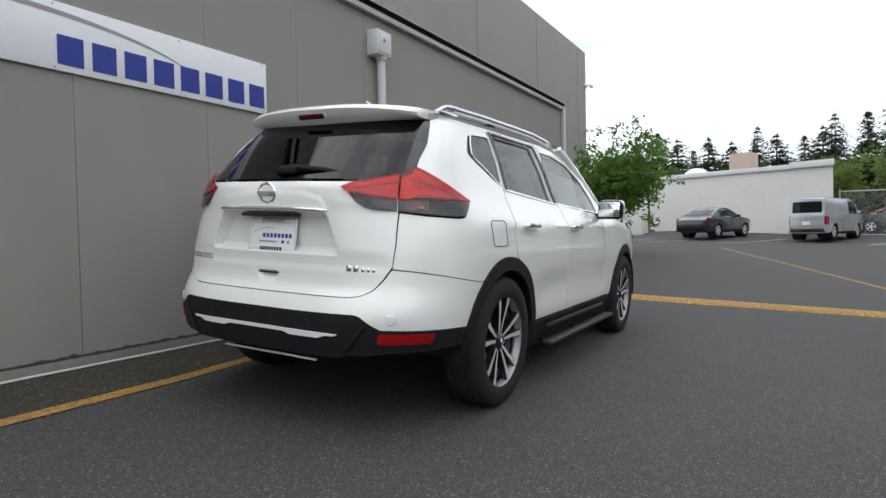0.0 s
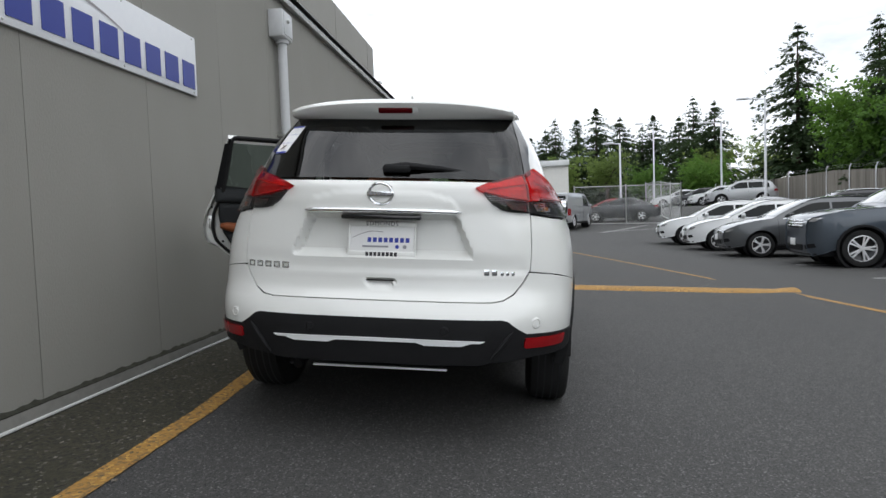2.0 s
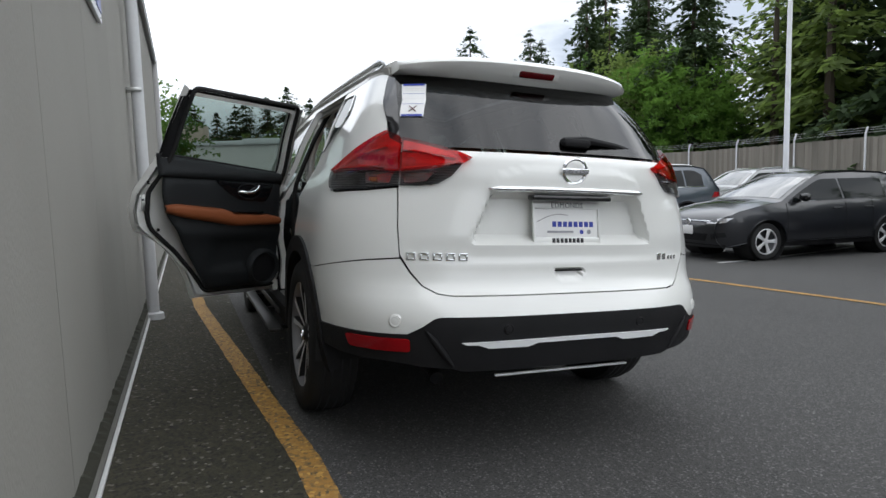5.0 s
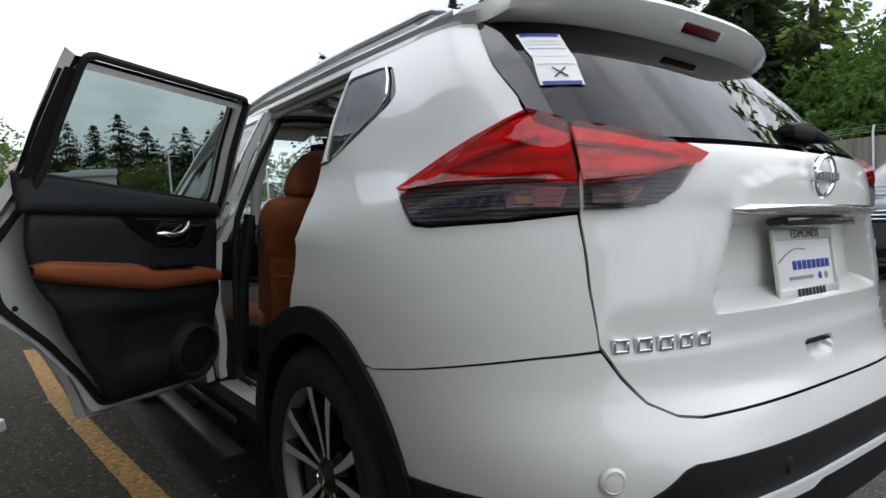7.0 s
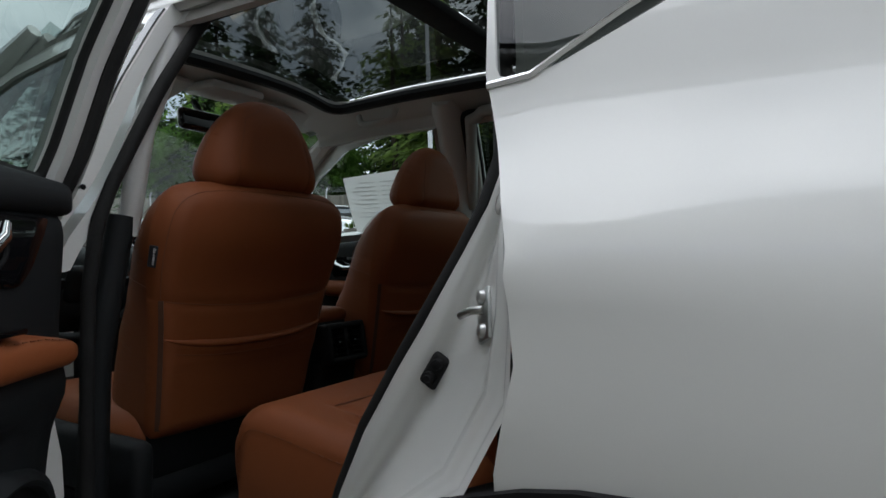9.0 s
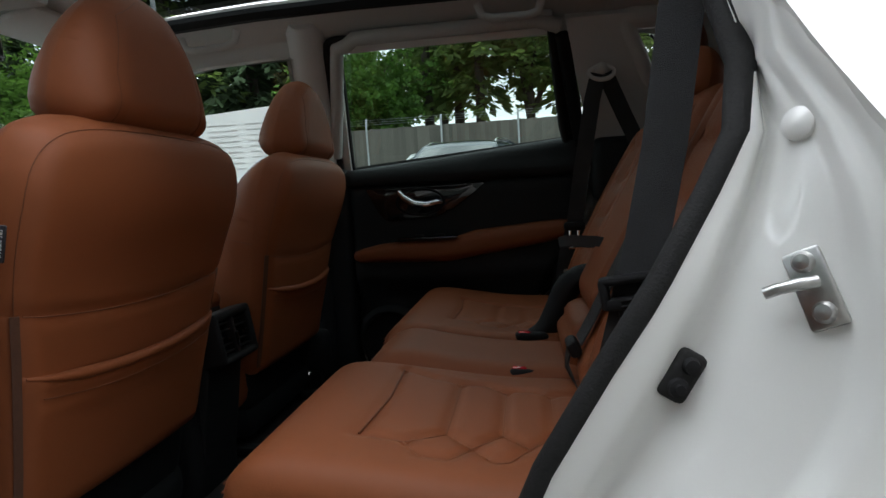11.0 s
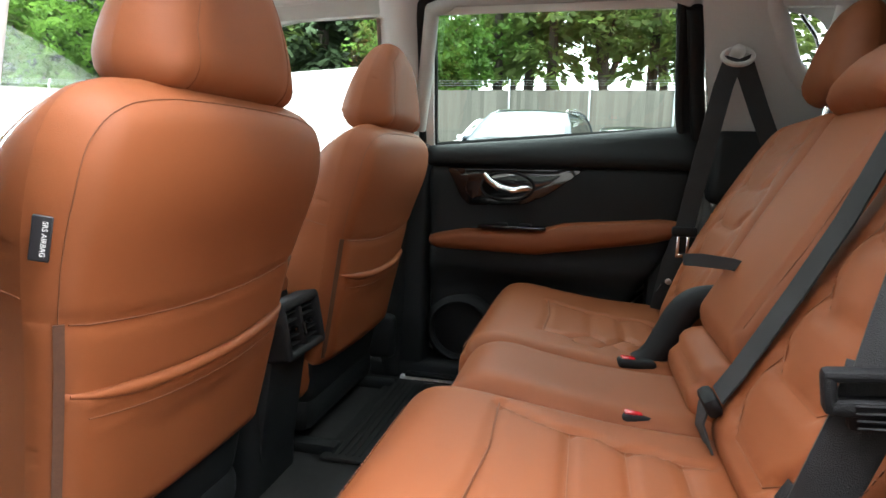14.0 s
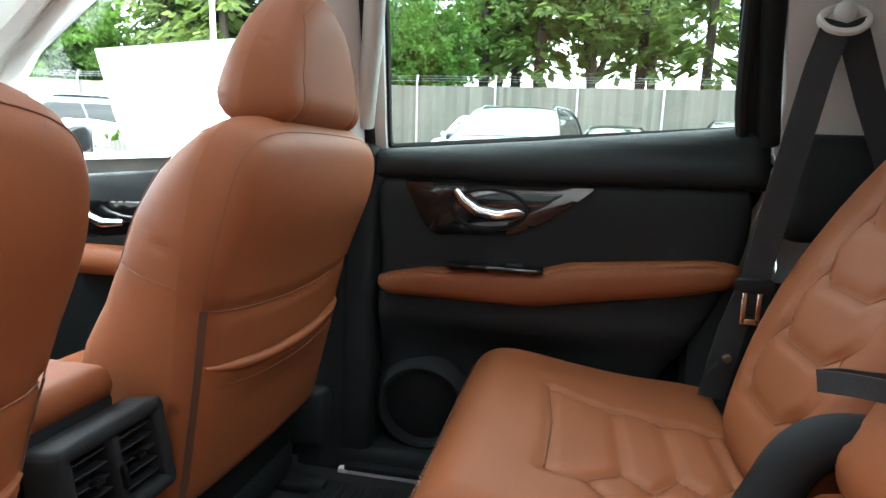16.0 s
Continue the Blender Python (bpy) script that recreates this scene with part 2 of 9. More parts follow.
def tube(points, radius, n=8, caps=True, closed=False):
    """A tube along points; radius a number or one per point."""
    P = [Vector(p) for p in points]
    R = radius if isinstance(radius, (list, tuple)) else [radius] * len(P)
    V, F, k = [], [], len(P)
    side = None
    for i, p in enumerate(P):
        a, b = (P[i - 1] if (i or closed) else p), (P[(i + 1) % k] if (i < k - 1 or closed) else p)
        d = (b - a).normalized()
        if side is None:
            side = d.orthogonal().normalized()
        side = (side - d * side.dot(d)).normalized()
        up = d.cross(side)
        V += [p + R[i] * (math.cos(2 * math.pi * j / n) * side + math.sin(2 * math.pi * j / n) * up) for j in range(n)]
    for i in range(k if closed else k - 1):
        for j in range(n):
            q = (i + 1) % k
            F.append((i * n + j, i * n + (j + 1) % n, q * n + (j + 1) % n, q * n + j))
    if caps and not closed:
        F += [tuple(range(n))[::-1], tuple((k - 1) * n + j for j in range(n))]
    return V, F


def strap(points, sides, width, thick=0.003):
    """A flat band along points, with the direction of its width at each."""
    V, F = [], []
    P = [Vector(p) for p in points]
    for i, p in enumerate(P):
        d = (P[min(i + 1, len(P) - 1)] - P[max(i - 1, 0)]).normalized()
        s = Vector(sides[i] if isinstance(sides[0], (list, tuple, Vector)) else sides)
        s = (s - d * s.dot(d)).normalized() * width / 2
        n = d.cross(s).normalized() * thick / 2
        V += [p - s - n, p + s - n, p + s + n, p - s + n]
    for i in range(len(P) - 1):
        for j in range(4):
            F.append((4 * i + j, 4 * i + (j + 1) % 4, 4 * i + 4 + (j + 1) % 4, 4 * i + 4 + j))
    F += [(3, 2, 1, 0), tuple(4 * len(P) - 4 + j for j in range(4))]
    return V, F


def lathe(profile, n=32, axis="x"):
    """A turned shape: (radius, height) pairs about an axis."""
    V, F = [], []
    for r, h in profile:
        for j in range(n):
            a = 2 * math.pi * j / n
            c, s = r * math.cos(a), r * math.sin(a)
            V.append({"x": (h, c, s), "y": (c, h, s), "z": (c, s, h)}[axis])
    for i in range(len(profile) - 1):
        for j in range(n):
            F.append((i * n + j, i * n + (j + 1) % n, (i + 1) * n + (j + 1) % n, (i + 1) * n + j))
    return V, F


def inside(poly, pts):
    """Which of pts (n, 2) lie in the polygon."""
    poly, pts = np.asarray(poly, float), np.asarray(pts, float)
    x, y, res = pts[:, 0], pts[:, 1], np.zeros(len(pts), bool)
    for (x0, y0), (x1, y1) in zip(poly, np.roll(poly, -1, 0)):
        hit = ((y0 > y) != (y1 > y)) & (x < (x1 - x0) * (y - y0) / ((y1 - y0) or 1e-12) + x0)
        res ^= hit
    return res


def dense(poly, step, closed=True):
    out, k = [], len(poly)
    for i in range(k if closed else k - 1):
        a, b = np.array(poly[i], float), np.array(poly[(i + 1) % k], float)
        m = max(1, int(np.ceil(np.linalg.norm(b - a) / step)))
        out += [tuple(a + (b - a) * j / m) for j in range(m)]
    return out if closed else out + [tuple(poly[-1])]


def rounded(poly, r, seg=4):
    """Corners of a polygon rounded by about r."""
    out, k = [], len(poly)
    for i in range(k):
        a, b, c = (np.array(poly[j % k], float) for j in (i - 1, i, i + 1))
        ra, rc = min(r, 0.45 * np.linalg.norm(a - b)), min(r, 0.45 * np.linalg.norm(c - b))
        p, q = b + (a - b) / np.linalg.norm(a - b) * ra, b + (c - b) / np.linalg.norm(c - b) * rc
        for j in range(seg + 1):
            t = j / seg
            out.append(tuple((1 - t) ** 2 * p + 2 * t * (1 - t) * b + t * t * q))
    return out


def sheet(outline, holes=(), step=0.05, extra=()):
    """A flat outline with holes cut into even triangles: 2D points and triangles."""
    loops = [dense(outline, step)] + [dense(h, step) for h in holes]
    pts, edges = [], []
    for lp in loops:
        n = len(pts)
        pts += lp
        edges += [(n + i, n + (i + 1) % len(lp)) for i in range(len(lp))]
    lo, hi = np.min(loops[0], 0), np.max(loops[0], 0)
    gx, gy = np.meshgrid(np.arange(lo[0] + step / 2, hi[0], step), np.arange(lo[1] + step / 2, hi[1], step))
    grid = np.stack([gx.ravel(), gy.ravel()], 1)
    if len(grid):
        keep = inside(loops[0], grid)
        for h in loops[1:]:
            keep &= ~inside(h, grid)
        grid = grid[keep]
        edge = np.array(pts)
        if len(grid):
            near = np.array([np.min(np.hypot(*(edge - g).T)) for g in grid])
            pts = pts + [tuple(g) for g in grid[near > 0.45 * step]]
    pts = pts + [tuple(p) for p in extra]
    v, _, f, *_ = geometry.delaunay_2d_cdt([Vector(p) for p in pts], edges, [], 0, 1e-6)
    v = np.array([tuple(p) for p in v])
    f = [tuple(q) for q in f]
    mid = np.array([v[list(q)].mean(0) for q in f])
    keep = inside(loops[0], mid)
    for h in loops[1:]:
        keep &= ~inside(h, mid)
    out = []
    for q, k in zip(f, keep):
        if k:
            a, b, c = v[q[0]], v[q[1]], v[q[2]]
            out.append(q if (b[0] - a[0]) * (c[1] - a[1]) - (b[1] - a[1]) * (c[0] - a[0]) > 0 else q[::-1])
    return v, out


def skin(fn, outline, holes=(), step=0.05, off=0.0, thick=0.012, flip=False, dome=0.0):
    """An outline laid on the surface fn(a, b), raised by off, with its rim turned in by thick. dome: softens the rim."""
    v, F = sheet(outline, holes, step)
    P = [Vector(fn(a, b)) for a, b in v]
    N = [Vector((0, 0, 0)) for _ in P]
    for i, (a, b) in enumerate(v):
        d = 0.004
        n = (Vector(fn(a + d, b)) - Vector(fn(a - d, b))).cross(Vector(fn(a, b + d)) - Vector(fn(a, b - d)))
        N[i] = (n if n.length > 1e-12 else Vector((0, 0, 1))).normalized() * (-1 if flip else 1)
    V = [p + n * off for p, n in zip(P, N)]
    F = [q[::-1] for q in F] if flip else list(F)
    if thick:
        count = {}
        for q in F:
            for i in range(3):
                e = (q[i], q[(i + 1) % 3])
                count[e] = count.get(e, 0) + 1
        rim = [e for e in count if (e[1], e[0]) not in count]
        low = {}
        for a, b in rim:
            for i in (a, b):
                if i not in low:
                    low[i] = len(V)
                    V.append(P[i] + N[i] * (off - thick))
            F.append((b, a, low[a], low[b]))
        if dome:
            for i in low:
                V[i] = P[i] + N[i] * (off - dome)
    return V, F


def writing(name, text, size, m, mat, parent=None, depth=0.001, label="", spacing=1.0, bold=0.0):
    """Letters of the built-in font as a mesh, centred, standing in the x-y plane of m."""
    cu = bpy.data.curves.new(name, "FONT")
    cu.body, cu.size, cu.extrude, cu.align_x, cu.align_y = text, size, depth, "CENTER", "CENTER"
    cu.space_character, cu.offset = spacing, bold
    cu.resolution_u = 3
    tmp = bpy.data.objects.new(name, cu)
    me = bpy.data.meshes.new_from_object(tmp)
    bpy.data.objects.remove(tmp)
    bpy.data.curves.remove(cu)
    me.transform(m)
    me.materials.clear()
    me.materials.append(mat)
    ob = new(name, me)
    if parent is not None:
        ob.parent = parent
    if label:
        ob["label"] = label
    return ob


# ---- setting ----
def smooth01(a, b, v):
    t = min(1.0, max(0.0, (v - a) / (b - a)))
    return t * t * (3 - 2 * t)


def ground_z(x, y):
    """The lot: it falls from the wall, levels out among the parked cars and rises gently towards the far end."""
    tilt = math.tan(radians(3.2))
    far = -tilt * 4.6 + 0.02
    near = -tilt * max(-4.0, min(4.6, x)) if x < 4.6 else far - 0.06 * smooth01(4.6, 8, x) + 0.06 * smooth01(9, 14, x)
    fade = smooth01(17, 33, y)
    rise = 0.020 * max(0.0, min(31.0, y) - 20) + 0.05 * max(0.0, min(39.0, y) - 31)
    rise += 0.80 * smooth01(35, 43, y) * (smooth01(9.5, 12, x) - smooth01(18.8, 20.4, x))
    return near * (1 - fade) - 0.03 * max(-4.0, min(4.6, x)) * fade + rise


def speckled(m, scale, lo, hi, share):
    """Adds light stone chips to a ground material."""
    nt = m.node_tree
    N, L = nt.nodes, nt.links
    b = N["Principled BSDF"]
    src = b.inputs["Base Color"].links[0].from_socket
    co, vo, rp, mx = N.new("ShaderNodeTexCoord"), N.new("ShaderNodeTexVoronoi"), N.new("ShaderNodeValToRGB"), N.new("ShaderNodeMix")
    vo.inputs["Scale"].default_value = scale
    sep = N.new("ShaderNodeSeparateColor")
    rp.color_ramp.interpolation = "LINEAR"
    rp.color_ramp.elements[0].position, rp.color_ramp.elements[1].position = 1 - share, 1.0
    rp.color_ramp.elements[0].color, rp.color_ramp.elements[1].color = (0, 0, 0, 1), (1, 1, 1, 1)
    dk, mx2 = N.new("ShaderNodeValToRGB"), N.new("ShaderNodeMix")
    dk.color_ramp.elements[0].position, dk.color_ramp.elements[1].position = 0.0, 0.45
    dk.color_ramp.elements[0].color, dk.color_ramp.elements[1].color = (1, 1, 1, 1), (0, 0, 0, 1)
    mx.data_type = mx2.data_type = "RGBA"
    mx.inputs["B"].default_value, mx2.inputs["B"].default_value = (*hi, 1), (*lo, 1)
    L.new(co.outputs["Object"], vo.inputs["Vector"])
    L.new(vo.outputs["Color"], sep.inputs["Color"])
    L.new(sep.outputs["Red"], rp.inputs["Fac"])
    L.new(sep.outputs["Green"], dk.inputs["Fac"])
    L.new(dk.outputs["Color"], mx2.inputs["Factor"])
    L.new(src, mx2.inputs["A"])
    L.new(rp.outputs["Color"], mx.inputs["Factor"])
    L.new(mx2.outputs["Result"], mx.inputs["A"])
    L.new(mx.outputs["Result"], b.inputs["Base Color"])
    return m


ASPHALT = speckled(textured("asphalt", [(0.041, 0.040, 0.039), (0.056, 0.055, 0.052), (0.071, 0.069, 0.064)], [0.7, 60], rough=0.85, bump=0.7, bump_scale=170, spread=0.22), 150, (0.022, 0.022, 0.023), (0.16, 0.157, 0.152), 0.13)
DIRTY_STRIP = speckled(textured("dirty_asphalt", [(0.020, 0.021, 0.010), (0.044, 0.040, 0.024), (0.068, 0.056, 0.034)], [2.2, 30], rough=0.92, bump=0.8, bump_scale=140), 80, (0.012, 0.012, 0.009), (0.15, 0.14, 0.12), 0.08)
YELLOW = speckled(textured("worn_yellow_paint", [(0.34, 0.17, 0.028), (0.48, 0.26, 0.045), (0.17, 0.11, 0.05)], [3, 46], rough=0.75, bump=0.4, bump_scale=120), 70, (0.10, 0.07, 0.035), (0.55, 0.32, 0.07), 0.2)
STRIPE = textured("worn_white_paint", [(0.42, 0.42, 0.41), (0.60, 0.60, 0.58), (0.25, 0.25, 0.24)], [4, 40], rough=0.8)
STUCCO = textured("grey_stucco", [(0.235, 0.228, 0.205), (0.275, 0.267, 0.242), (0.262, 0.255, 0.232)], [0.55, 3.5], rough=0.9, bump=0.25, bump_scale=140, stretch=(1, 1, 0.35), spread=0.35)
FLASHING = textured("grey_metal_flashing", [(0.36, 0.36, 0.36), (0.46, 0.46, 0.455)], [3, 60], rough=0.5, metal=0.3)
WHITE_WALL = textured("white_painted_block", [(0.62, 0.61, 0.57), (0.70, 0.69, 0.65)], [0.6, 4], rough=0.85, bump=0.1, bump_scale=30)
GREY_PAINT = textured("grey_box_paint", [(0.50, 0.51, 0.52), (0.58, 0.585, 0.59)], [4, 40], rough=0.45)
SIGN_WHITE = textured("white_sign_board", [(0.70, 0.71, 0.74), (0.76, 0.77, 0.79)], [1.5, 20], rough=0.4)
SIGN_BLUE = principled("blue_sign_vinyl", (0.018, 0.035, 0.26), 0.4)
SIGN_GREY = principled("grey_sign_vinyl", (0.30, 0.28, 0.29), 0.4)
OLD_WOOD = textured("weathered_fence_wood", [(0.16, 0.145, 0.12), (0.24, 0.22, 0.185), (0.20, 0.185, 0.16)], [1.2, 9], rough=0.9, bump=0.3, bump_scale=40, stretch=(8, 8, 0.6), rand=0.0)
BARK = textured("bark", [(0.045, 0.034, 0.026), (0.09, 0.07, 0.052)], [3, 18], rough=0.95, bump=0.6, bump_scale=20, stretch=(3, 3, 0.5))


def island_tint(m, amount):
    """Varies a material a little from piece to piece of one mesh."""
    nt = m.node_tree
    b = nt.nodes["Principled BSDF"]
    src = b.inputs["Base Color"].links[0].from_socket
    g, hs, mr = nt.nodes.new("ShaderNodeNewGeometry"), nt.nodes.new("ShaderNodeHueSaturation"), nt.nodes.new("ShaderNodeMapRange")
    mr.inputs["To Min"].default_value, mr.inputs["To Max"].default_value = 1 - amount, 1 + amount
    nt.links.new(g.outputs["Random Per Island"], mr.inputs["Value"])
    nt.links.new(mr.outputs["Result"], hs.inputs["Value"])
    nt.links.new(src, hs.inputs["Color"])
    nt.links.new(hs.outputs["Color"], b.inputs["Base Color"])
    return m


island_tint(OLD_WOOD, 0.22)
CONIFER = island_tint(textured("conifer_needles", [(0.026, 0.046, 0.022), (0.050, 0.076, 0.034)], [0.4, 5], rough=0.75, spec=0.2), 0.35)
BROADLEAF = island_tint(textured("broad_leaves", [(0.060, 0.125, 0.022), (0.10, 0.19, 0.036)], [0.4, 5], rough=0.6, spec=0.25), 0.35)
MIXED_LEAF = island_tint(textured("dull_green_leaves", [(0.082, 0.118, 0.034), (0.12, 0.16, 0.052)], [0.4, 5], rough=0.65, spec=0.2), 0.35)

for m_, tint, share in ((BROADLEAF, (0.16, 0.30, 0.05), 0.45), (MIXED_LEAF, (0.26, 0.36, 0.09), 0.50), (CONIFER, (0.08, 0.13, 0.04), 0.28)):
    nt_ = m_.node_tree
    tl, mx_ = nt_.nodes.new("ShaderNodeBsdfTranslucent"), nt_.nodes.new("ShaderNodeMixShader")
    tl.inputs["Color"].default_value = (*tint, 1)
    mx_.inputs["Fac"].default_value = share
    nt_.links.new(nt_.nodes["Principled BSDF"].outputs["BSDF"], mx_.inputs[1])
    nt_.links.new(tl.outputs["BSDF"], mx_.inputs[2])
    nt_.links.new(mx_.outputs["Shader"], nt_.nodes["Material Output"].inputs["Surface"])

xs = sorted({*np.arange(-8, 26, 0.8).round(2).tolist(), *np.geomspace(26, 2500, 14).round(1).tolist(), *(-np.geomspace(8.5, 2500, 14)).round(1).tolist()})
ys = sorted({*np.arange(-8, 50, 1.0).round(2).tolist(), *np.geomspace(51, 2500, 12).round(1).tolist(), *(-np.geomspace(9, 2500, 12)).round(1).tolist()})
V = [(x, y, ground_z(x, y)) for y in ys for x in xs]
F = [(j * len(xs) + i, j * len(xs) + i + 1, (j + 1) * len(xs) + i + 1, (j + 1) * len(xs) + i) for j in range(len(ys) - 1) for i in range(len(xs) - 1)]
tagged(mk("ground", V, F, ASPHALT), "grey worn asphalt of a sloping car park", "ground", kind="structure")


def ribbon(name, pts, width, mat, lift=0.004, step=0.4, label="", category="road marking", wobble=0.0):
    """A painted band on the ground along points in plan."""
    line = dense(pts, step, closed=False)
    V, F = [], []
    for i, p in enumerate(line):
        a, b = np.array(line[max(i - 1, 0)]), np.array(line[min(i + 1, len(line) - 1)])
        n = np.array([-(b - a)[1], (b - a)[0]]) / np.linalg.norm(b - a)
        for k in (-0.5, -0.17, 0.17, 0.5):
            j = wobble * (random.random() - 0.5) if abs(k) == 0.5 else 0
            q = np.array(p) + n * (width * k + j)
            V.append((q[0], q[1], ground_z(*q) + lift))
    for i in range(len(line) - 1):
        for k in range(3):
            F.append((4 * i + k + 1, 4 * i + k, 4 * i + 4 + k, 4 * i + 5 + k))
    return tagged(mk(name, V, F, mat, smooth=False), label, category, kind="structure")


ribbon("wall_strip", [(-1.31, -9), (-1.38, 9.7)], 0.74, DIRTY_STRIP, 0.004, label="dark dirty mossy strip of asphalt beside the wall", category="pavement")
ribbon("yellow_line", [(-0.91, -6), (-0.97, 0.4), (-1.27, 4.0), (-1.33, 6.2)], 0.105, YELLOW, 0.006, 0.05, "worn yellow painted line beside the wall", wobble=0.006)
ribbon("yellow_line", [(-0.2, 24.5), (1.6, 19.0), (3.3, 12.2), (4.55, 6.9), (5.2, 2.4), (5.7, -3)], 0.10, YELLOW, 0.005, 0.2, "thin worn yellow line across the lot", wobble=0.01)
for y0 in (-0.2, 2.7, 5.66, 8.7, 11.6, 14.4, 17.3, 20.2):
    ribbon("parking_stripe", [(6.75, y0), (12.2, y0 + 0.5)], 0.10, STRIPE, 0.006, 0.3, "white painted parking bay stripe on asphalt")
for a, b in (((-3.9, 28.0), (-1.6, 32.6)), ((-0.6, 28.2), (2.0, 32.8)), ((5.0, 29.0), (8.4, 34.0)), ((5.0, 29.0), (11.5, 33.2)), ((-5.6, 28.6), (-4.2, 32.0))):
    ribbon("parking_stripe", [a, b], 0.12, STRIPE, 0.006, 0.3, "white painted parking bay stripe on asphalt")
ribbon("blue_patch", [(7.0, 24.5), (10.0, 24.8)], 0.9, textured("blue_ground_paint", [(0.03, 0.09, 0.22), (0.06, 0.14, 0.30)], [3, 30], rough=0.8), 0.005, 0.4, "worn blue painted parking patch")

# low yellow ridge across the lane, with broken edges
V, F = [], []
line = dense([(-1.25, 6.25), (4.75, 6.98)], 0.14, closed=False)
for i, (x, y) in enumerate(line):
    chip = 0.035 if random.random() < 0.13 else 0.0
    for dy, dz in ((-0.20, 0.0), (-0.15 + chip, 0.030 - chip * 0.6), (-0.05, 0.046), (0.05, 0.046), (0.15, 0.030), (0.20, 0.0)):
        V.append((x, y + dy + random.uniform(-0.006, 0.006), ground_z(x, y + dy) + dz - 0.002))
for i in range(len(line) - 1):
    for k in range(5):
        F.append((6 * i + k, 6 * i + 6 + k, 6 * i + 7 + k, 6 * i + 1 + k))
tagged(mk("speed_bump", V, F, YELLOW, sharp=60), "low asphalt speed bump with chipped yellow paint", "speed bump", kind="structure")

# ---- near wall of the showroom ----
WX, WTOP, WEND = -1.70, 3.36, 9.8
wall = tagged(mk("wall_west", *rbox((-1.90, 0.35, 1.5), (0.388, 18.9, 3.62), 0.0), STUCCO), "grey stucco panel wall of a showroom", "wall", kind="structure")
pan = None
yj = -9.05
while yj < WEND - 0.1:
    wdt = min(1.03, WEND - yj)
    mesh = rbox((0, 0, 0), (0.03, wdt - 0.003, 3.34), 0.002, 1)
    if pan is None or wdt < 1.02:
        o = mk("wall_panel", *mesh, STUCCO, wall)
        pan = pan or o
        o.location = (WX - 0.015, yj + wdt / 2, 1.64)
    else:
        shared(pan, "wall_panel", wall, Matrix.Translation((WX - 0.015, yj + wdt / 2, 1.64)))
    yj += 1.03
tagged(mk("trim", *join(rbox((-1.72, 0.38, 3.40), (0.16, 18.95, 0.10), 0.012), rbox((-1.655, 0.38, 3.375), (0.03, 18.95, 0.14), 0.006)), FLASHING), "grey metal roof edge flashing", "trim", kind="structure")
tagged(mk("trim", *rbox((-1.665, 9.80, 1.75), (0.08, 0.10, 3.25), 0.01), FLASHING), "grey metal corner trim of the wall", "trim", kind="structure")
foot = textured("foot_concrete", [(0.16, 0.155, 0.14), (0.25, 0.245, 0.225)], [1.5, 25], rough=0.9)
base = tagged(mk("baseboard", *rbox((-1.683, 0.35, 0.142), (0.040, 18.9, 0.062), 0.004), foot), "grey concrete strip with a mossy joint along the foot of the wall", "trim", kind="structure")
mk("metal_edge", *rbox((-1.655, 0.35, 0.107), (0.016, 18.9, 0.013), 0.003), textured("pale_edge", [(0.50, 0.50, 0.49), (0.74, 0.74, 0.73)], [2, 30], rough=0.45), base)
rm_ = random.Random(31)
V, F = [], []
for i in range(400):
    y = -6.0 + 0.0395 * i
    lo_, hi_ = 0.172 - rm_.uniform(0, 0.004), 0.178 + 0.016 * rm_.random() ** 3
    V += [(-1.662, y, lo_), (-1.662, y, 0.174), (-1.690, y, hi_), (-1.700, y, hi_ + 0.001)]
F = [(4 * i + k, 4 * i + 4 + k, 4 * i + 5 + k, 4 * i + 1 + k) for i in range(399) for k in range(3)]
mk("moss_line", V, F, textured("black_moss", [(0.012, 0.013, 0.008), (0.035, 0.034, 0.022)], [8, 90], rough=0.95), base, smooth=False)
# dry leaf scraps on the strip
V, F = [], []
for i in range(70):
    x, y, r = rm_.uniform(-1.64, -0.75), rm_.uniform(-4.0, 8.0), rm_.uniform(0.006, 0.016)
    a0 = rm_.uniform(0, 6.28)
    n0 = len(V)
    z = ground_z(x, y) + 0.008
    V += [(x + r * f * math.cos(a0 + k * 1.05), y + r * math.sin(a0 + k * 1.05), z + 0.004 * (k % 2) * f) for k, f in enumerate((1, 0.6, 0.8, 1, 0.5, 0.9))]
    F.append(tuple(range(n0, n0 + 6)))
tagged(mk("dry_leaves", V, F, island_tint(textured("dry_leaf", [(0.10, 0.07, 0.04), (0.42, 0.40, 0.36)], [3, 40], rough=0.8), 0.5), smooth=False), "small pale dry leaf scraps on dirty asphalt", "leaves", kind="stuff")
tagged(mk("roof_slab", *rbox((-3.4, 0.35, 3.25), (2.9, 18.8, 0.10), 0.0), FLASHING), "flat grey roof of the low part", "roof", kind="structure")
tall = tagged(mk("wall_north", *rbox((-6.5, 4.0, 3.9), (3.7, 35.0, 7.75), 0.01), STUCCO), "tall grey stucco wall set back from the low roof", "wall", kind="structure")
for k in range(8):
    mk("panel_joint", *rbox((-4.648, 20.5 - 4.2 * k, 3.9), (0.006, 0.03, 7.6), 0), textured("joint_grey", [(0.15, 0.145, 0.13), (0.18, 0.17, 0.15)], [3, 30]), tall)


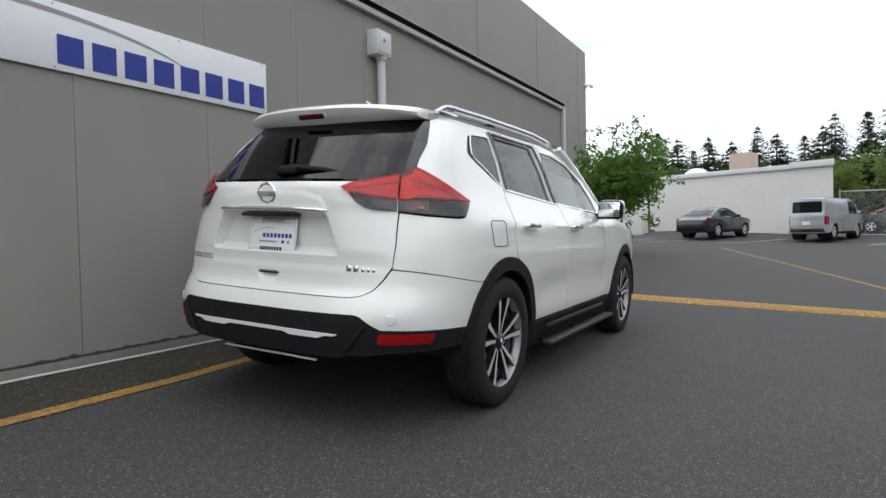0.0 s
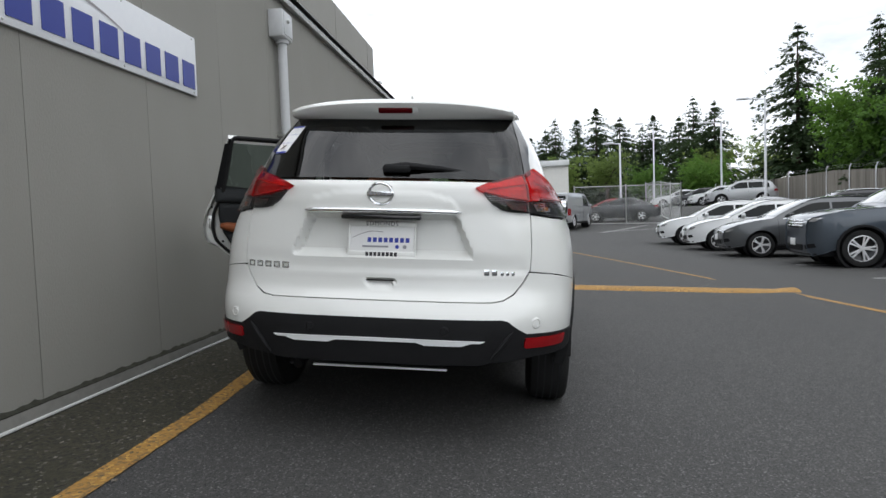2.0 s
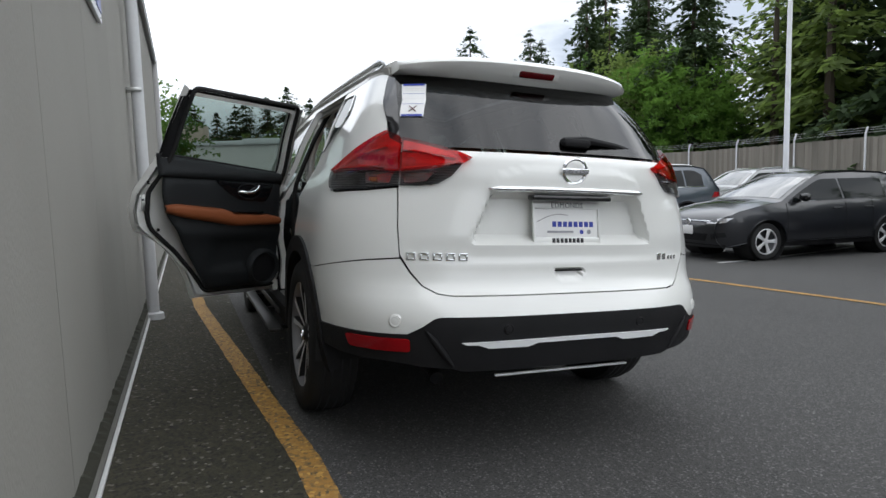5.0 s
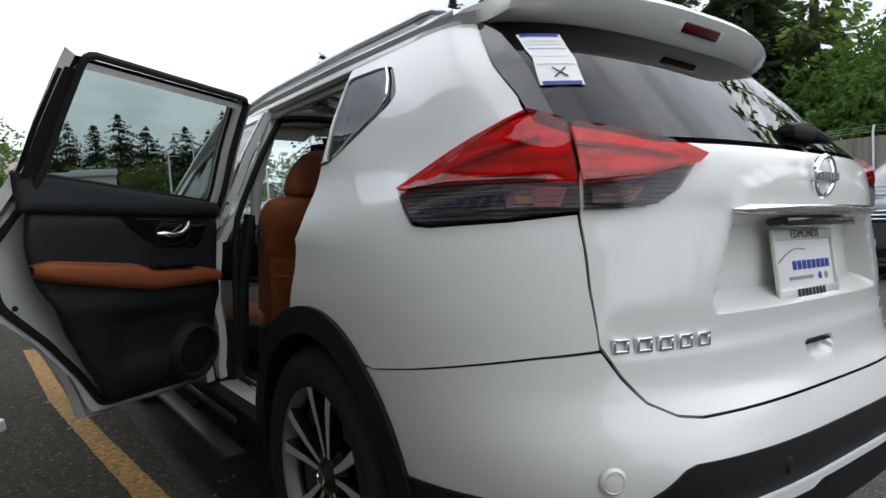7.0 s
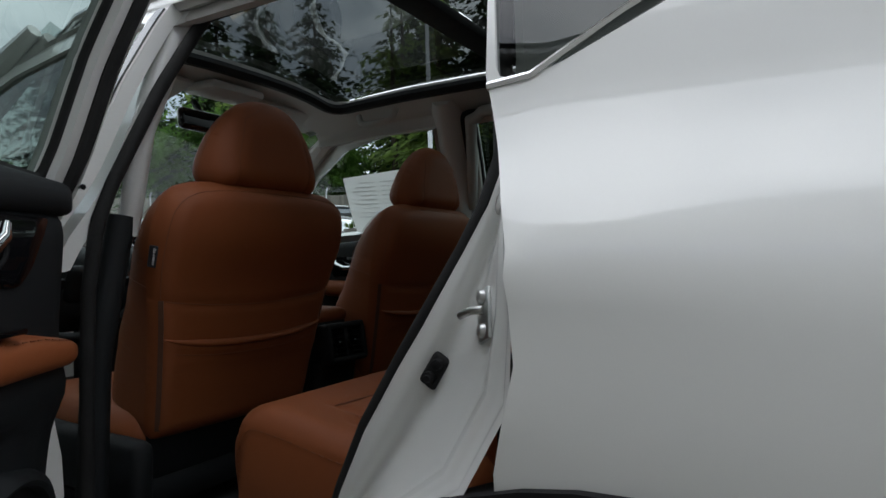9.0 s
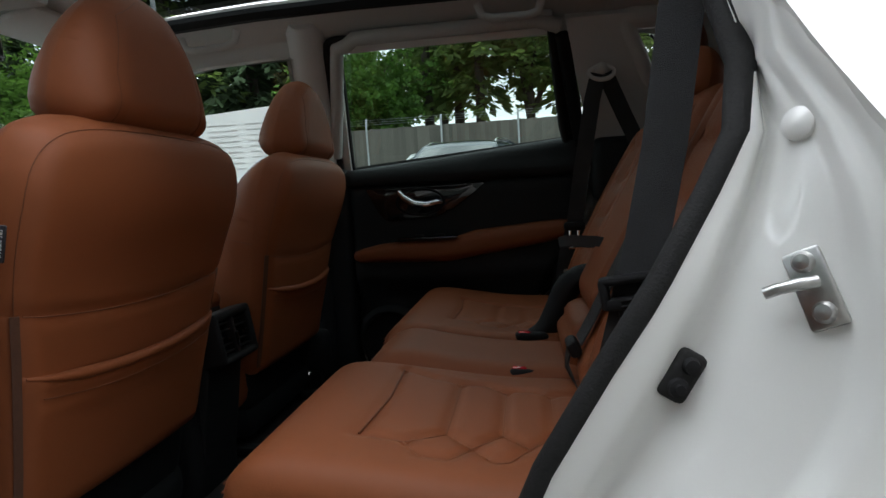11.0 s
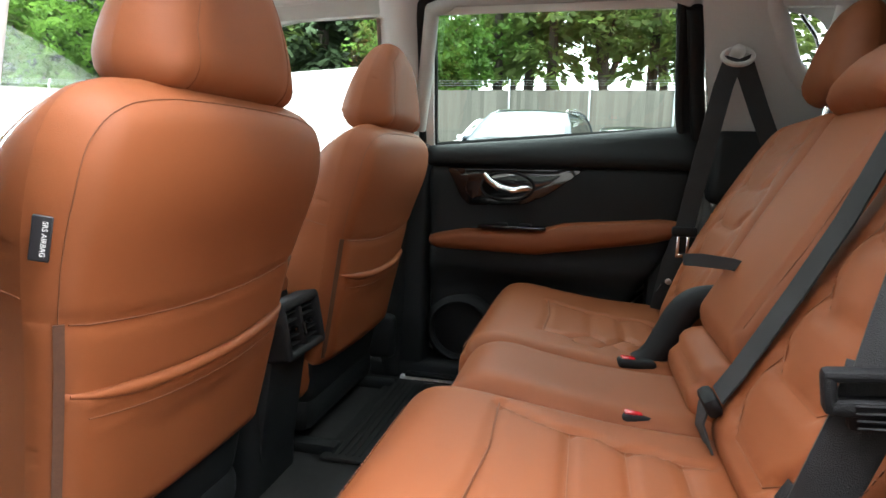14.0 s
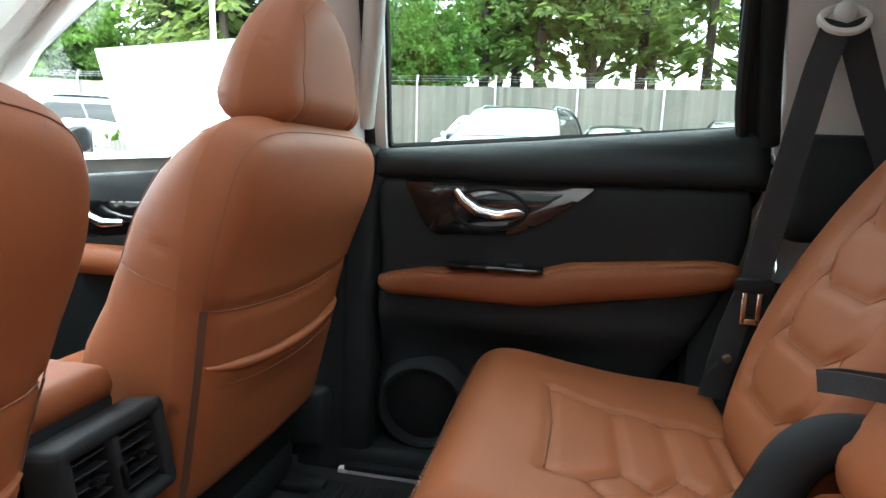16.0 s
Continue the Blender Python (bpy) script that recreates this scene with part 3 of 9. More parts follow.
def wall_lamp(y, z):
    b = mk("wall_lamp", *rbox((0, 0, 0), (0.10, 0.16, 0.12), 0.02), GREY_PAINT)
    b.location = (-4.6, y, z)
    mk("arm", *tube([(0.03, 0, 0), (0.16, 0, 0.02), (0.22, 0, -0.02)], 0.02), GREY_PAINT, b)
    mk("lamp_head", *lathe([(0.0, 0.03), (0.05, 0.02), (0.085, -0.06), (0.07, -0.06), (0.0, -0.02)], 16, "z"), GREY_PAINT, b).location = (0.24, 0, -0.02)
    tagged(b, "small grey floodlight on the corner of a tall wall", "wall lamp", "floodlights on the tall wall")


wall_lamp(21.3, 6.45)
wall_lamp(21.3, 4.75)

# ---- showroom sign: white board, blue letter blocks, grey swoosh ----
sign = tagged(mk("wall_sign", *rbox((WX + 0.012, 0.02, 2.195), (0.02, 3.70, 0.43), 0.004), SIGN_WHITE), "white dealer sign board with blue letter blocks, fixed to the wall", "sign")
for k in range(8):
    yk = 0.20 + k * 0.222
    mk("letter_block", *rbox((WX + 0.0245, yk, 2.115), (0.004, 0.165, 0.185), 0.0015, 1), SIGN_BLUE, sign, "blue letter block" if k == 0 else "")
sw = [(-1.5 + 0.05 * i, 2.09 + 0.27 * (1 - ((i - 26) / 27) ** 2) ** 0.5 if abs(i - 26) < 27 else 2.09) for i in range(0, 53)]
V, F = [], []
for i, (yy, zz) in enumerate(sw):
    w = 0.004 + 0.022 * math.sin(math.pi * i / 52)
    V += [(WX + 0.0245, yy, zz - w), (WX + 0.0245, yy, zz + w * 0.2)]
F = [(2 * i, 2 * i + 2, 2 * i + 3, 2 * i + 1) for i in range(len(sw) - 1)]
mk("swoosh", V, F, SIGN_GREY, sign, "thin grey swoosh")
for yy in (-1.7, -0.8, 0.1, 1.0, 1.82):
    for zz in (2.0, 2.39):
        mk("screw", *lathe([(0.0, 0.005), (0.006, 0.004), (0.008, 0.0)], 10), STEEL, sign).location = (WX + 0.022, yy, zz)

# ---- junction box and conduit ----
jb = tagged(mk("junction_box", *rbox((WX + 0.075, 3.50, 2.99), (0.15, 0.27, 0.27), 0.015), GREY_PAINT), "grey steel junction box with a conduit down the wall", "junction box")
mk("cover", *rbox((WX + 0.155, 3.50, 2.99), (0.012, 0.22, 0.22), 0.004), GREY_PAINT, jb)
mk("knob", *lathe([(0, 0.03), (0.02, 0.025), (0.022, 0)], 14), STEEL, jb).location = (WX + 0.16, 3.47, 3.02)
mk("conduit", *tube([(WX + 0.075, 3.53, 2.88), (WX + 0.075, 3.53, 0.09)], 0.045, 16), GREY_PAINT, jb)
mk("collar", *lathe([(0.046, 0), (0.066, 0.0), (0.066, 0.05), (0.046, 0.05)], 16, "z"), GREY_PAINT, jb).location = (WX + 0.075, 3.53, 2.82)
mk("foot", *lathe([(0.045, 0.06), (0.075, 0.05), (0.08, 0.0)], 16, "z"), GREY_PAINT, jb).location = (WX + 0.075, 3.53, 0.09)
for zz in (0.9, 1.9):
    mk("strap", *rbox((WX + 0.05, 3.53, zz), (0.12, 0.13, 0.03), 0.006), STEEL, jb)

# ---- white building at the far end ----
a_, b_ = Vector((-5.9, 39.9, 0)), Vector((4.15, 36.4, 0))
wb = Matrix.Translation(a_) @ Matrix.Rotation(math.atan2(b_.y - a_.y, b_.x - a_.x), 4, "Z")
wlen = (b_ - a_).length
hb = new("white_building")
hb.matrix_world = wb
tagged(hb, "low white painted block building with a flat roof", "building")
slant = Matrix(((1, -0.37, 0, 0), (0, 1, 0, 0), (0, 0, 1, 0), (0, 0, 0, 1)))
mk("wall", *moved(rbox((wlen / 2, 4, 2.25), (wlen, 8, 3.9), 0.0), slant), WHITE_WALL, hb)
mk("roof", *moved(join(rbox((wlen / 2 - 0.5, 4, 4.16), (wlen + 0.9, 8.3, 0.26), 0.02), rbox((wlen - 1.05, 4, 4.22), (2.2, 8.4, 0.34), 0.02)), slant), textured("pale_fascia", [(0.60, 0.61, 0.60), (0.68, 0.69, 0.68)], [1, 12], rough=0.6), hb)
mk("chimney", *rbox((4.7, 3.2, 4.9), (1.3, 1.2, 1.3), 0.02), textured("tan_block", [(0.38, 0.30, 0.24), (0.44, 0.36, 0.29)], [2, 20], rough=0.9), hb)
mk("skylight", *lathe([(0, 0.45), (0.4, 0.38), (0.7, 0.15), (0.75, 0)], 20, "z"), SIGN_WHITE, hb).location = (2.6, 1.2, 4.28)
mk("floodlight", *join(rbox((0.15, -0.15, 3.55), (0.45, 0.25, 0.22), 0.05), tube([(0.2, 0.05, 3.6), (0.15, -0.1, 3.6)], 0.04)), GREY_PAINT, hb)
for k in range(3):
    mk("block_course", *rbox((wlen / 2, -0.004, 1.1 + 0.85 * k), (wlen, 0.01, 0.02), 0), WHITE_WALL, hb)

shed = tagged(mk("storage_shed", *join(rbox((-6.4, 36.5, 1.6), (1.7, 2.0, 2.4), 0.02), rbox((-6.4, 36.5, 2.85), (1.9, 2.2, 0.10), 0.02)), WHITE_WALL), "small white painted storage shed", "shed")
mk("door", *rbox((-6.3, 35.49, 1.45), (0.85, 0.03, 1.95), 0.01), WHITE_WALL, shed)


# ---- fences ----
def board_fence(x0, y0, y1, h):
    fence = new("board_fence")
    tagged(fence, "tall weathered grey board fence with steel posts and wire on top", "fence")
    V, F = [], []
    y = y0
    while y < y1:
        w = random.uniform(0.135, 0.155)
        g = ground_z(x0, y)
        v, f = rbox((x0 + random.choice((-0.011, 0.0, 0.011)) + random.uniform(-0.003, 0.003), y + w / 2, g + h / 2 + random.uniform(-0.012, 0.012)), (0.022, w + 0.004, h), 0.0)
        n = len(V)
        V += v
        F += [[i + n for i in q] for q in f]
        y += w
    b = mk("board", V, F, OLD_WOOD, fence, smooth=False)
    b["kind"] = "stuff"
    post = None
    y = y0
    while y < y1:
        g = ground_z(x0, y)
        m = Matrix.Translation((x0 - 0.06, y, g))
        if post is None:
            post = mk("post", *join(tube([(0, 0, 0), (0, 0, h + 0.12), (0.10, 0, h + 0.36)], 0.035, 8)), GREY_PAINT, fence)
            post.matrix_local = m
        else:
            shared(post, "post", fence, m)
        y += 2.75
    for k in range(3):
        pts = [(x0 - 0.06 + 0.033 * (k + 1), yy, ground_z(x0, yy) + h + 0.16 + 0.085 * k) for yy in np.arange(y0, y1, 2.75)]
        mk("wire", *tube(pts, 0.006, 4), STEEL, fence)
    for zz in (0.35, h - 0.3):
        pts = [(x0 + 0.03, yy, ground_z(x0, yy) + zz) for yy in np.arange(y0, y1, 2.75)]
        mk("rail", *tube(pts, 0.03, 6), OLD_WOOD, fence)


board_fence(21.0, -26.0, 64.0, 2.72)


def chain_fence(p, q, h):
    fence = new("chain_link_fence")
    tagged(fence, "galvanised chain link fence with steel posts", "fence")
    p, q = Vector(p), Vector(q)
    n = max(2, round((q - p).length / 2.6))
    for k in range(n + 1):
        c = p.lerp(q, k / n)
        g = ground_z(c.x, c.y)
        mk("post", *tube([(c.x, c.y, g), (c.x, c.y, g + h + 0.1)], 0.035, 8), STEEL, fence)
    for zz in (0.08, h):
        pts = [(*p.lerp(q, k / n).xy, ground_z(*p.lerp(q, k / n).xy) + zz) for k in range(n + 1)]
        mk("rail", *tube(pts, 0.022, 6), STEEL, fence)
    V, F = [], []
    L = (q - p).length
    d = (q - p).normalized()
    for s in (1, -1):
        t = -h
        while t < L:
            a, b = (t, 0.05), (t + h, h)
            lo, hi = max(0, -t), min(h, L - t)
            if hi > lo:
                ends = []
                for k in (lo, hi):
                    pos = p + d * (t + k)
                    zz = (k if s > 0 else h - k)
                    ends.append((pos.x, pos.y, ground_z(pos.x, pos.y) + 0.05 + zz * 0.97))
                v, f = tube(ends, 0.0032, 3, caps=False)
                m = len(V)
                V += v
                F += [[i + m for i in g] for g in f]
            t += 0.19
    mk("mesh", V, F, STEEL, fence, smooth=False)["kind"] = "stuff"


chain_fence((4.4, 35.6, 0), (10.2, 33.8, 0), 2.3)
chain_fence((10.2, 33.8, 0), (10.6, 45.0, 0), 2.3)

sg = tagged(mk("fence_sign", *rbox((20.86, 28.4, 2.62), (0.03, 2.3, 1.15), 0.005), SIGN_WHITE), "white sign board with blue lettering on the fence", "sign")
face = Matrix.Translation((20.835, 28.4, 2.62)) @ Matrix(((0, 0, -1, 0), (-1, 0, 0, 0), (0, 1, 0, 0), (0, 0, 0, 1)))
writing("lettering", "WHOLESALE", 0.40, face @ Matrix.Translation((0, 0.34, 0)), SIGN_BLUE, sg, 0.003, bold=0.008)
writing("lettering", "HOLDING AREA", 0.27, face @ Matrix.Translation((0, -0.02, 0)), SIGN_GREY, sg, 0.003)
mk("text_bar", *rbox((20.838, 28.4, 2.24), (0.006, 1.9, 0.12), 0), SIGN_GREY, sg)


# ---- street lamps ----
def lot_lamp(x, y, h, arm=-1.2):
    g = ground_z(x, y)
    L = new("street_lamp")
    L.location = (x, y, g)
    tagged(L, "tall white steel car park lamp post with a flat head", "street lamp", "lamp posts of the car park")
    mk("pole", *tube([(0, 0, 0), (0, 0, h)], [0.09, 0.06], 12), SIGN_WHITE, L)
    mk("base", *rbox((0, 0, 0.3), (0.5, 0.5, 0.6), 0.05), STUCCO, L)
    mk("arm", *tube([(0, 0, h - 0.06), (arm, 0, h + 0.02)], 0.04, 8), SIGN_WHITE, L)
    mk("lamp_head", *rbox((arm - 0.1, 0, h + 0.02), (0.75, 0.36, 0.12), 0.04), SIGN_WHITE, L)


for x, y, h, a in ((17.2, 40.0, 7.1, -1.3), (18.0, 51.0, 6.9, -1.3), (16.1, 11.8, 9.5, -1.3), (20.0, -5.6, 9.5, -1.2), (15.0, 62.0, 8.6, -1.3), (8.6, 44.0, 5.6, -0.7)):
    lot_lamp(x, y, h, a)


# ---- trees ----
def clump(V, F, c, r, n, flat=0.6, rng=random):
    """A tuft of small leaf blades about c."""
    for _ in range(n):
        d = Vector((rng.gauss(0, 1), rng.gauss(0, 1), rng.gauss(0, flat)))
        p = c + d * r * 0.5
        a = Vector((rng.gauss(0, 1), rng.gauss(0, 1), rng.gauss(0, 0.7))).normalized() * r * rng.uniform(0.28, 0.5)
        b = a.orthogonal().normalized() * r * rng.uniform(0.14, 0.26)
        i = len(V)
        V += [p - a, p + b, p + a, p - b]
        F.append((i, i + 1, i + 2, i + 3))


def spray(V, F, c, d, r, n, rng):
    """Flat needle fans that point outwards along a drooping branch."""
    for _ in range(n):
        a = rng.uniform(-1.0, 1.0)
        w = Vector((d.x * math.cos(a) - d.y * math.sin(a), d.x * math.sin(a) + d.y * math.cos(a), -rng.uniform(0.0, 0.85))).normalized()
        L = w * r * rng.uniform(0.65, 1.15)
        b = w.cross(Vector((rng.gauss(0, 0.5), rng.gauss(0, 0.5), 1))).normalized() * r * rng.uniform(0.14, 0.27)
        p = c + Vector((rng.gauss(0, 0.20), rng.gauss(0, 0.20), rng.gauss(0, 0.16))) * r
        i = len(V)
        V += [p, p + L * 0.5 + b, p + L, p + L * 0.5 - b]
        F.append((i, i + 1, i + 2, i + 3))


def conifer_mesh(seed, h=16.0, droop=0.25, bare=0.12, width=0.19, fill=1.0):
    rng = random.Random(seed)
    V, F = [], []
    z = h * bare
    ph = [rng.uniform(0, 6.28) for _ in range(4)]
    while z < h * 0.985:
        t = (z - h * bare) / (h * (1 - bare))
        reach = h * width * min(1.0, 0.6 + t * 2.5) * (1 - t) ** 0.85 + 0.10
        for k in range(rng.randint(round(6 * fill), round(9 * fill))):
            a = rng.uniform(0, 2 * math.pi)
            uneven = 0.84 + 0.20 * math.sin(2 * a + ph[0] + 3 * t) + 0.20 * math.sin(a + ph[1] - 9 * t) + 0.12 * math.sin(17 * t + ph[2])
            L = reach * rng.uniform(0.35, 1.12) * uneven + 0.05
            steps = max(2, int(L / (0.50 if bare < 0.2 else 0.62)))
            d = Vector((math.cos(a), math.sin(a), 0))
            lift = rng.uniform(-0.05, 0.22)
            for s in range(1, steps + 1):
                q = s / steps
                c = Vector((d.x * L * q, d.y * L * q, z - droop * L * q * q + lift * L * q))
                spray(V, F, c - d * 0.15, d, (0.36 + 0.46 * (1 - t)) * (0.8 + 0.4 * (1 - q)), 7, rng)
        z += (h * 0.019 + 0.05) * rng.choice((0.35, 0.6, 1.0, 1.3, 1.7))
    for k in range(8):
        a = rng.uniform(0, 6.28)
        spray(V, F, Vector((0, 0, h * (0.965 + 0.004 * k))), Vector((math.cos(a), math.sin(a), 0)), 0.30, 3, rng)
    return V, F


def broad_mesh(seed, h=9.0, r=3.2, leaf=0.32, n=900):
    rng = random.Random(seed)
    V, F, limbs = [], [], []
    for k in range(9):
        a, el = rng.uniform(0, 2 * math.pi), rng.uniform(0.5, 1.35)
        L = rng.uniform(0.45, 0.8) * h * 0.62
        base = Vector((0, 0, h * rng.uniform(0.22, 0.5)))
        tip = base + Vector((math.cos(a) * math.cos(el), math.sin(a) * math.cos(el), math.sin(el))) * L
        mid = base.lerp(tip, 0.5) + Vector((rng.gauss(0, 0.2), rng.gauss(0, 0.2), 0.15))
        limbs.append(tube([base, mid, tip], [h * 0.014, h * 0.009, 0.01], 6))
        for _ in range(n // 27):
            q = rng.uniform(0.35, 1.05)
            c = base.lerp(tip, q) + Vector((rng.gauss(0, 1), rng.gauss(0, 1), rng.gauss(0, 0.8))) * r * 0.26
            clump(V, F, c, leaf * 1.9, 15, 0.8, rng)
    trunk = join(tube([(0, 0, -0.3), (0.05, 0.03, h * 0.3), (0, 0.05, h * 0.62)], [h * 0.026, h * 0.018, h * 0.008], 8), *limbs)
    return (V, F), trunk


def make_tree(name, crown, trunk, mat, label):
    t = new(name)
    tagged(t, label, "tree")
    mk("crown", *crown, mat, t, smooth=False)
    mk("trunk", *trunk, BARK, t)
    return t


protos = {}
for k, (hh, dr, ba, wd) in enumerate(((16, 0.34, 0.03, 0.50), (18, 0.42, 0.15, 0.43), (15, 0.20, 0.26, 0.27), (17, 0.38, 0.04, 0.45))):
    tr = tube([(0, 0, -0.4), (0.06, 0, hh * 0.5), (0, 0, hh * 0.98)], [hh * 0.018, hh * 0.012, 0.02], 8)
    protos["c%d" % k] = make_tree("conifer_tree", conifer_mesh(10 + k, hh, dr, ba, wd, (0.95, 1.0, 0.34, 0.95)[k]), tr, MIXED_LEAF if k == 2 else CONIFER, "tall sparse green pine with a bare trunk behind the fence" if k == 2 else "tall dark green fir tree behind the lot")
for k, (hh, r, mt, lab) in enumerate(((9, 3.4, BROADLEAF, "bright green broadleaf tree behind the fence"), (12, 3.6, MIXED_LEAF, "dull green broadleaf tree with visible limbs behind the fence"), (4.2, 1.9, BROADLEAF, "small green leafy tree beside the building"))):
    cr, tk = broad_mesh(40 + k, hh, r, (0.20, 0.20, 0.10)[k], (2300, 1500, 1900)[k])
    protos["b%d" % k] = make_tree("broadleaf_tree", cr, tk, mt, lab)
used = set()


def plant(kind, x, y, s=1.0, turn=0.0, sz=None):
    m = Matrix.Translation((x, y, ground_z(x, y))) @ Matrix.Rotation(turn, 4, "Z")
    src = protos[kind]
    if kind in used:
        o = copy_thing(src, m)
    else:
        o = src
        o.matrix_basis = m
        used.add(kind)
    o.scale = (s, s, sz or s)
    return o


rt = random.Random(5)
plant("b2", -2.75, 17.2, 1.0)
# belt of trees behind the board fence
y = -24.0
while y < 40:
    kind = rt.choice(["c1", "c2", "c2", "b1", "b1", "b0", "c2"])
    if not -9 < y < 15.5:
        plant(kind, 24.2 + rt.uniform(0, 3.0), y, rt.uniform(0.75, 1.0), rt.uniform(0, 6.3))
    y += rt.uniform(2.9, 4.6)
y = -26.0
while y < 46:
    plant(rt.choice(["c0", "c1", "c2", "c3", "b1"] if not -14 < y < 14 else ["c2", "c2", "b1"]), 34 + rt.uniform(0, 6.0), y, rt.uniform(0.85, 1.2), rt.uniform(0, 6.3))
    y += rt.uniform(4.5, 8.0) * (1.8 if -14 < y < 14 else 1)
for kind, x, y, s in (("b0", 24.3, 7.8, 0.85), ("c2", 26.2, 5.4, 1.0), ("c2", 25.4, 3.1, 0.95), ("c2", 27.4, 4.2, 1.05), ("b1", 26.0, 1.0, 0.9), ("c2", 26.8, -1.0, 1.0), ("c2", 25.4, -3.3, 0.9), ("c2", 27.2, -5.6, 1.0), ("c2", 25.8, -8.0, 0.95), ("c1", 26.4, 13.6, 1.0), ("c2", 26.0, 10.6, 1.05), ("c1", 23.8, 50.5, 0.86), ("c1", 27.5, 46.0, 0.80), ("c1", 26.4, 36.2, 0.86), ("c1", 29.2, 33.0, 0.9), ("b0", 24.4, 42.0, 1.0)):
    plant(kind, x, y, s, 2.3 * x + y)
for x, y, s in ((27.0, 30.0, 1.0), (24.2, 37.4, 1.0)):
    plant("b0", x, y, s, x)
for x, y, k, s in ((24.6, 39.5, "c1", 0.66), (27.0, 26.6, "c1", 0.86), (30.5, 22.6, "c2", 1.1), (28.0, 18.4, "c1", 0.86)):
    plant(k, x, y, s, y)
# far row of firs: bearing and the height of each top above the eye, in degrees
az = -30.0
while az < 40:
    d = rt.uniform(78, 105)
    x, y = math.sin(radians(az)) * d, math.cos(radians(az)) * d
    up_ = rt.uniform(6.6, 8.6) if az < 2.5 else rt.uniform(7.8, 10.0) if az < 21 else rt.uniform(7.5, 10.5)
    kind = rt.choice(["c0", "c3", "c0", "c3", "c1"])
    hh = {"c0": 16.0, "c1": 18.0, "c3": 17.0}[kind]
    tall = d * math.tan(radians(up_)) + 1.0 - ground_z(x, y)
    if az < 18.5 or az > 27:
        plant(kind, x, y, rt.uniform(1.0, 1.35) * (0.75 if kind == "c1" else 1.0) * tall / hh, rt.uniform(0, 6.3), tall / hh)
    az += rt.uniform(0.9, 2.1)
for k in range(16):
    x = -30 + 4.6 * k + rt.uniform(-1, 1)
    plant(rt.choice(["b0", "b1"]), x, rt.uniform(62, 76), rt.uniform(0.6, 0.8), rt.uniform(0, 6.3))
# unseen trees added on the side behind the camera, only for the reflections
for k in range(16):
    a = radians(120 + 9.5 * k)
    d = rt.uniform(45, 60)
    plant(rt.choice(["c0", "c1", "c3", "b1"]), math.sin(a) * d, math.cos(a) * d, rt.uniform(0.35, 0.5), rt.uniform(0, 6.3))


# ---- the white car ----
suv = new("suv")
suv.matrix_world = LEAN
tagged(suv, "white compact SUV with its rear passenger door open, tan leather inside", "car")

P0, PC = -0.35, 0.80  # rear centre and start of the straight flank along the plan line
Z_W = [(0.20, 0.80), (0.30, 0.855), (0.42, 0.885), (0.56, 0.897), (0.72, 0.905), (0.86, 0.900), (0.98, 0.880), (1.06, 0.850), (1.14, 0.795), (1.20, 0.765), (1.36, 0.705), (1.50, 0.636), (1.56, 0.600), (1.62, 0.55)]
Z_Y0 = [(0.20, 0.20), (0.28, 0.15), (0.38, 0.10), (0.48, 0.085), (0.57, 0.08), (0.62, 0.095), (0.655, 0.115), (0.69, 0.145), (0.74, 0.152), (1.00, 0.152), (1.10, 0.148), (1.17, 0.158), (1.205, 0.195), (1.25, 0.243), (1.35, 0.340), (1.50, 0.480), (1.62, 0.60)]
Z_N = [(0.2, 3.0), (0.57, 3.2), (0.80, 3.0), (1.05, 2.6), (1.2, 2.85), (1.35, 2.9), (1.62, 2.9)]


def smoothed(table):
    """A table of heights with its kinks rounded off."""
    g = np.arange(0.15, 1.70, 0.004)
    v = np.interp(g, [a for a, _ in table], [b for _, b in table])
    k = np.exp(-0.5 * (np.arange(-9, 10) / 3.0) ** 2)
    return g, np.convolve(np.pad(v, 9, mode="edge"), k / k.sum(), mode="valid")


SMOOTH = {}


def at_z(table, z):
    if id(table) not in SMOOTH:
        SMOOTH[id(table)] = smoothed(table)
    return float(np.interp(z, *SMOOTH[id(table)]))


_rings = {}


def rear_ring(z):
    """The plan line of the rear quarter at height z: distance along it, x and y."""
    k = round(z * 20000)
    if k not in _rings:
        z = k / 20000
        W, y0, n = at_z(Z_W, z), at_z(Z_Y0, z), at_z(Z_N, z)
        yc = max(PC, y0 + 0.42)
        e = np.linspace(0, 1, 160) ** (n / 2)
        a = np.unique(np.r_[np.arcsin(e), np.arccos(e)])
        x, y = W * np.sin(a) ** (2 / n), yc - (yc - y0) * np.cos(a) ** (2 / n)
        s = np.r_[0, np.cumsum(np.hypot(np.diff(x), np.diff(y)))]
        _rings[k] = (s / s[-1], x, y, yc, W)
    return _rings[k]


def flank_taper(y):
    return 1 - 0.16 * max(0.0, (y - 3.3) / 1.4) ** 2.2


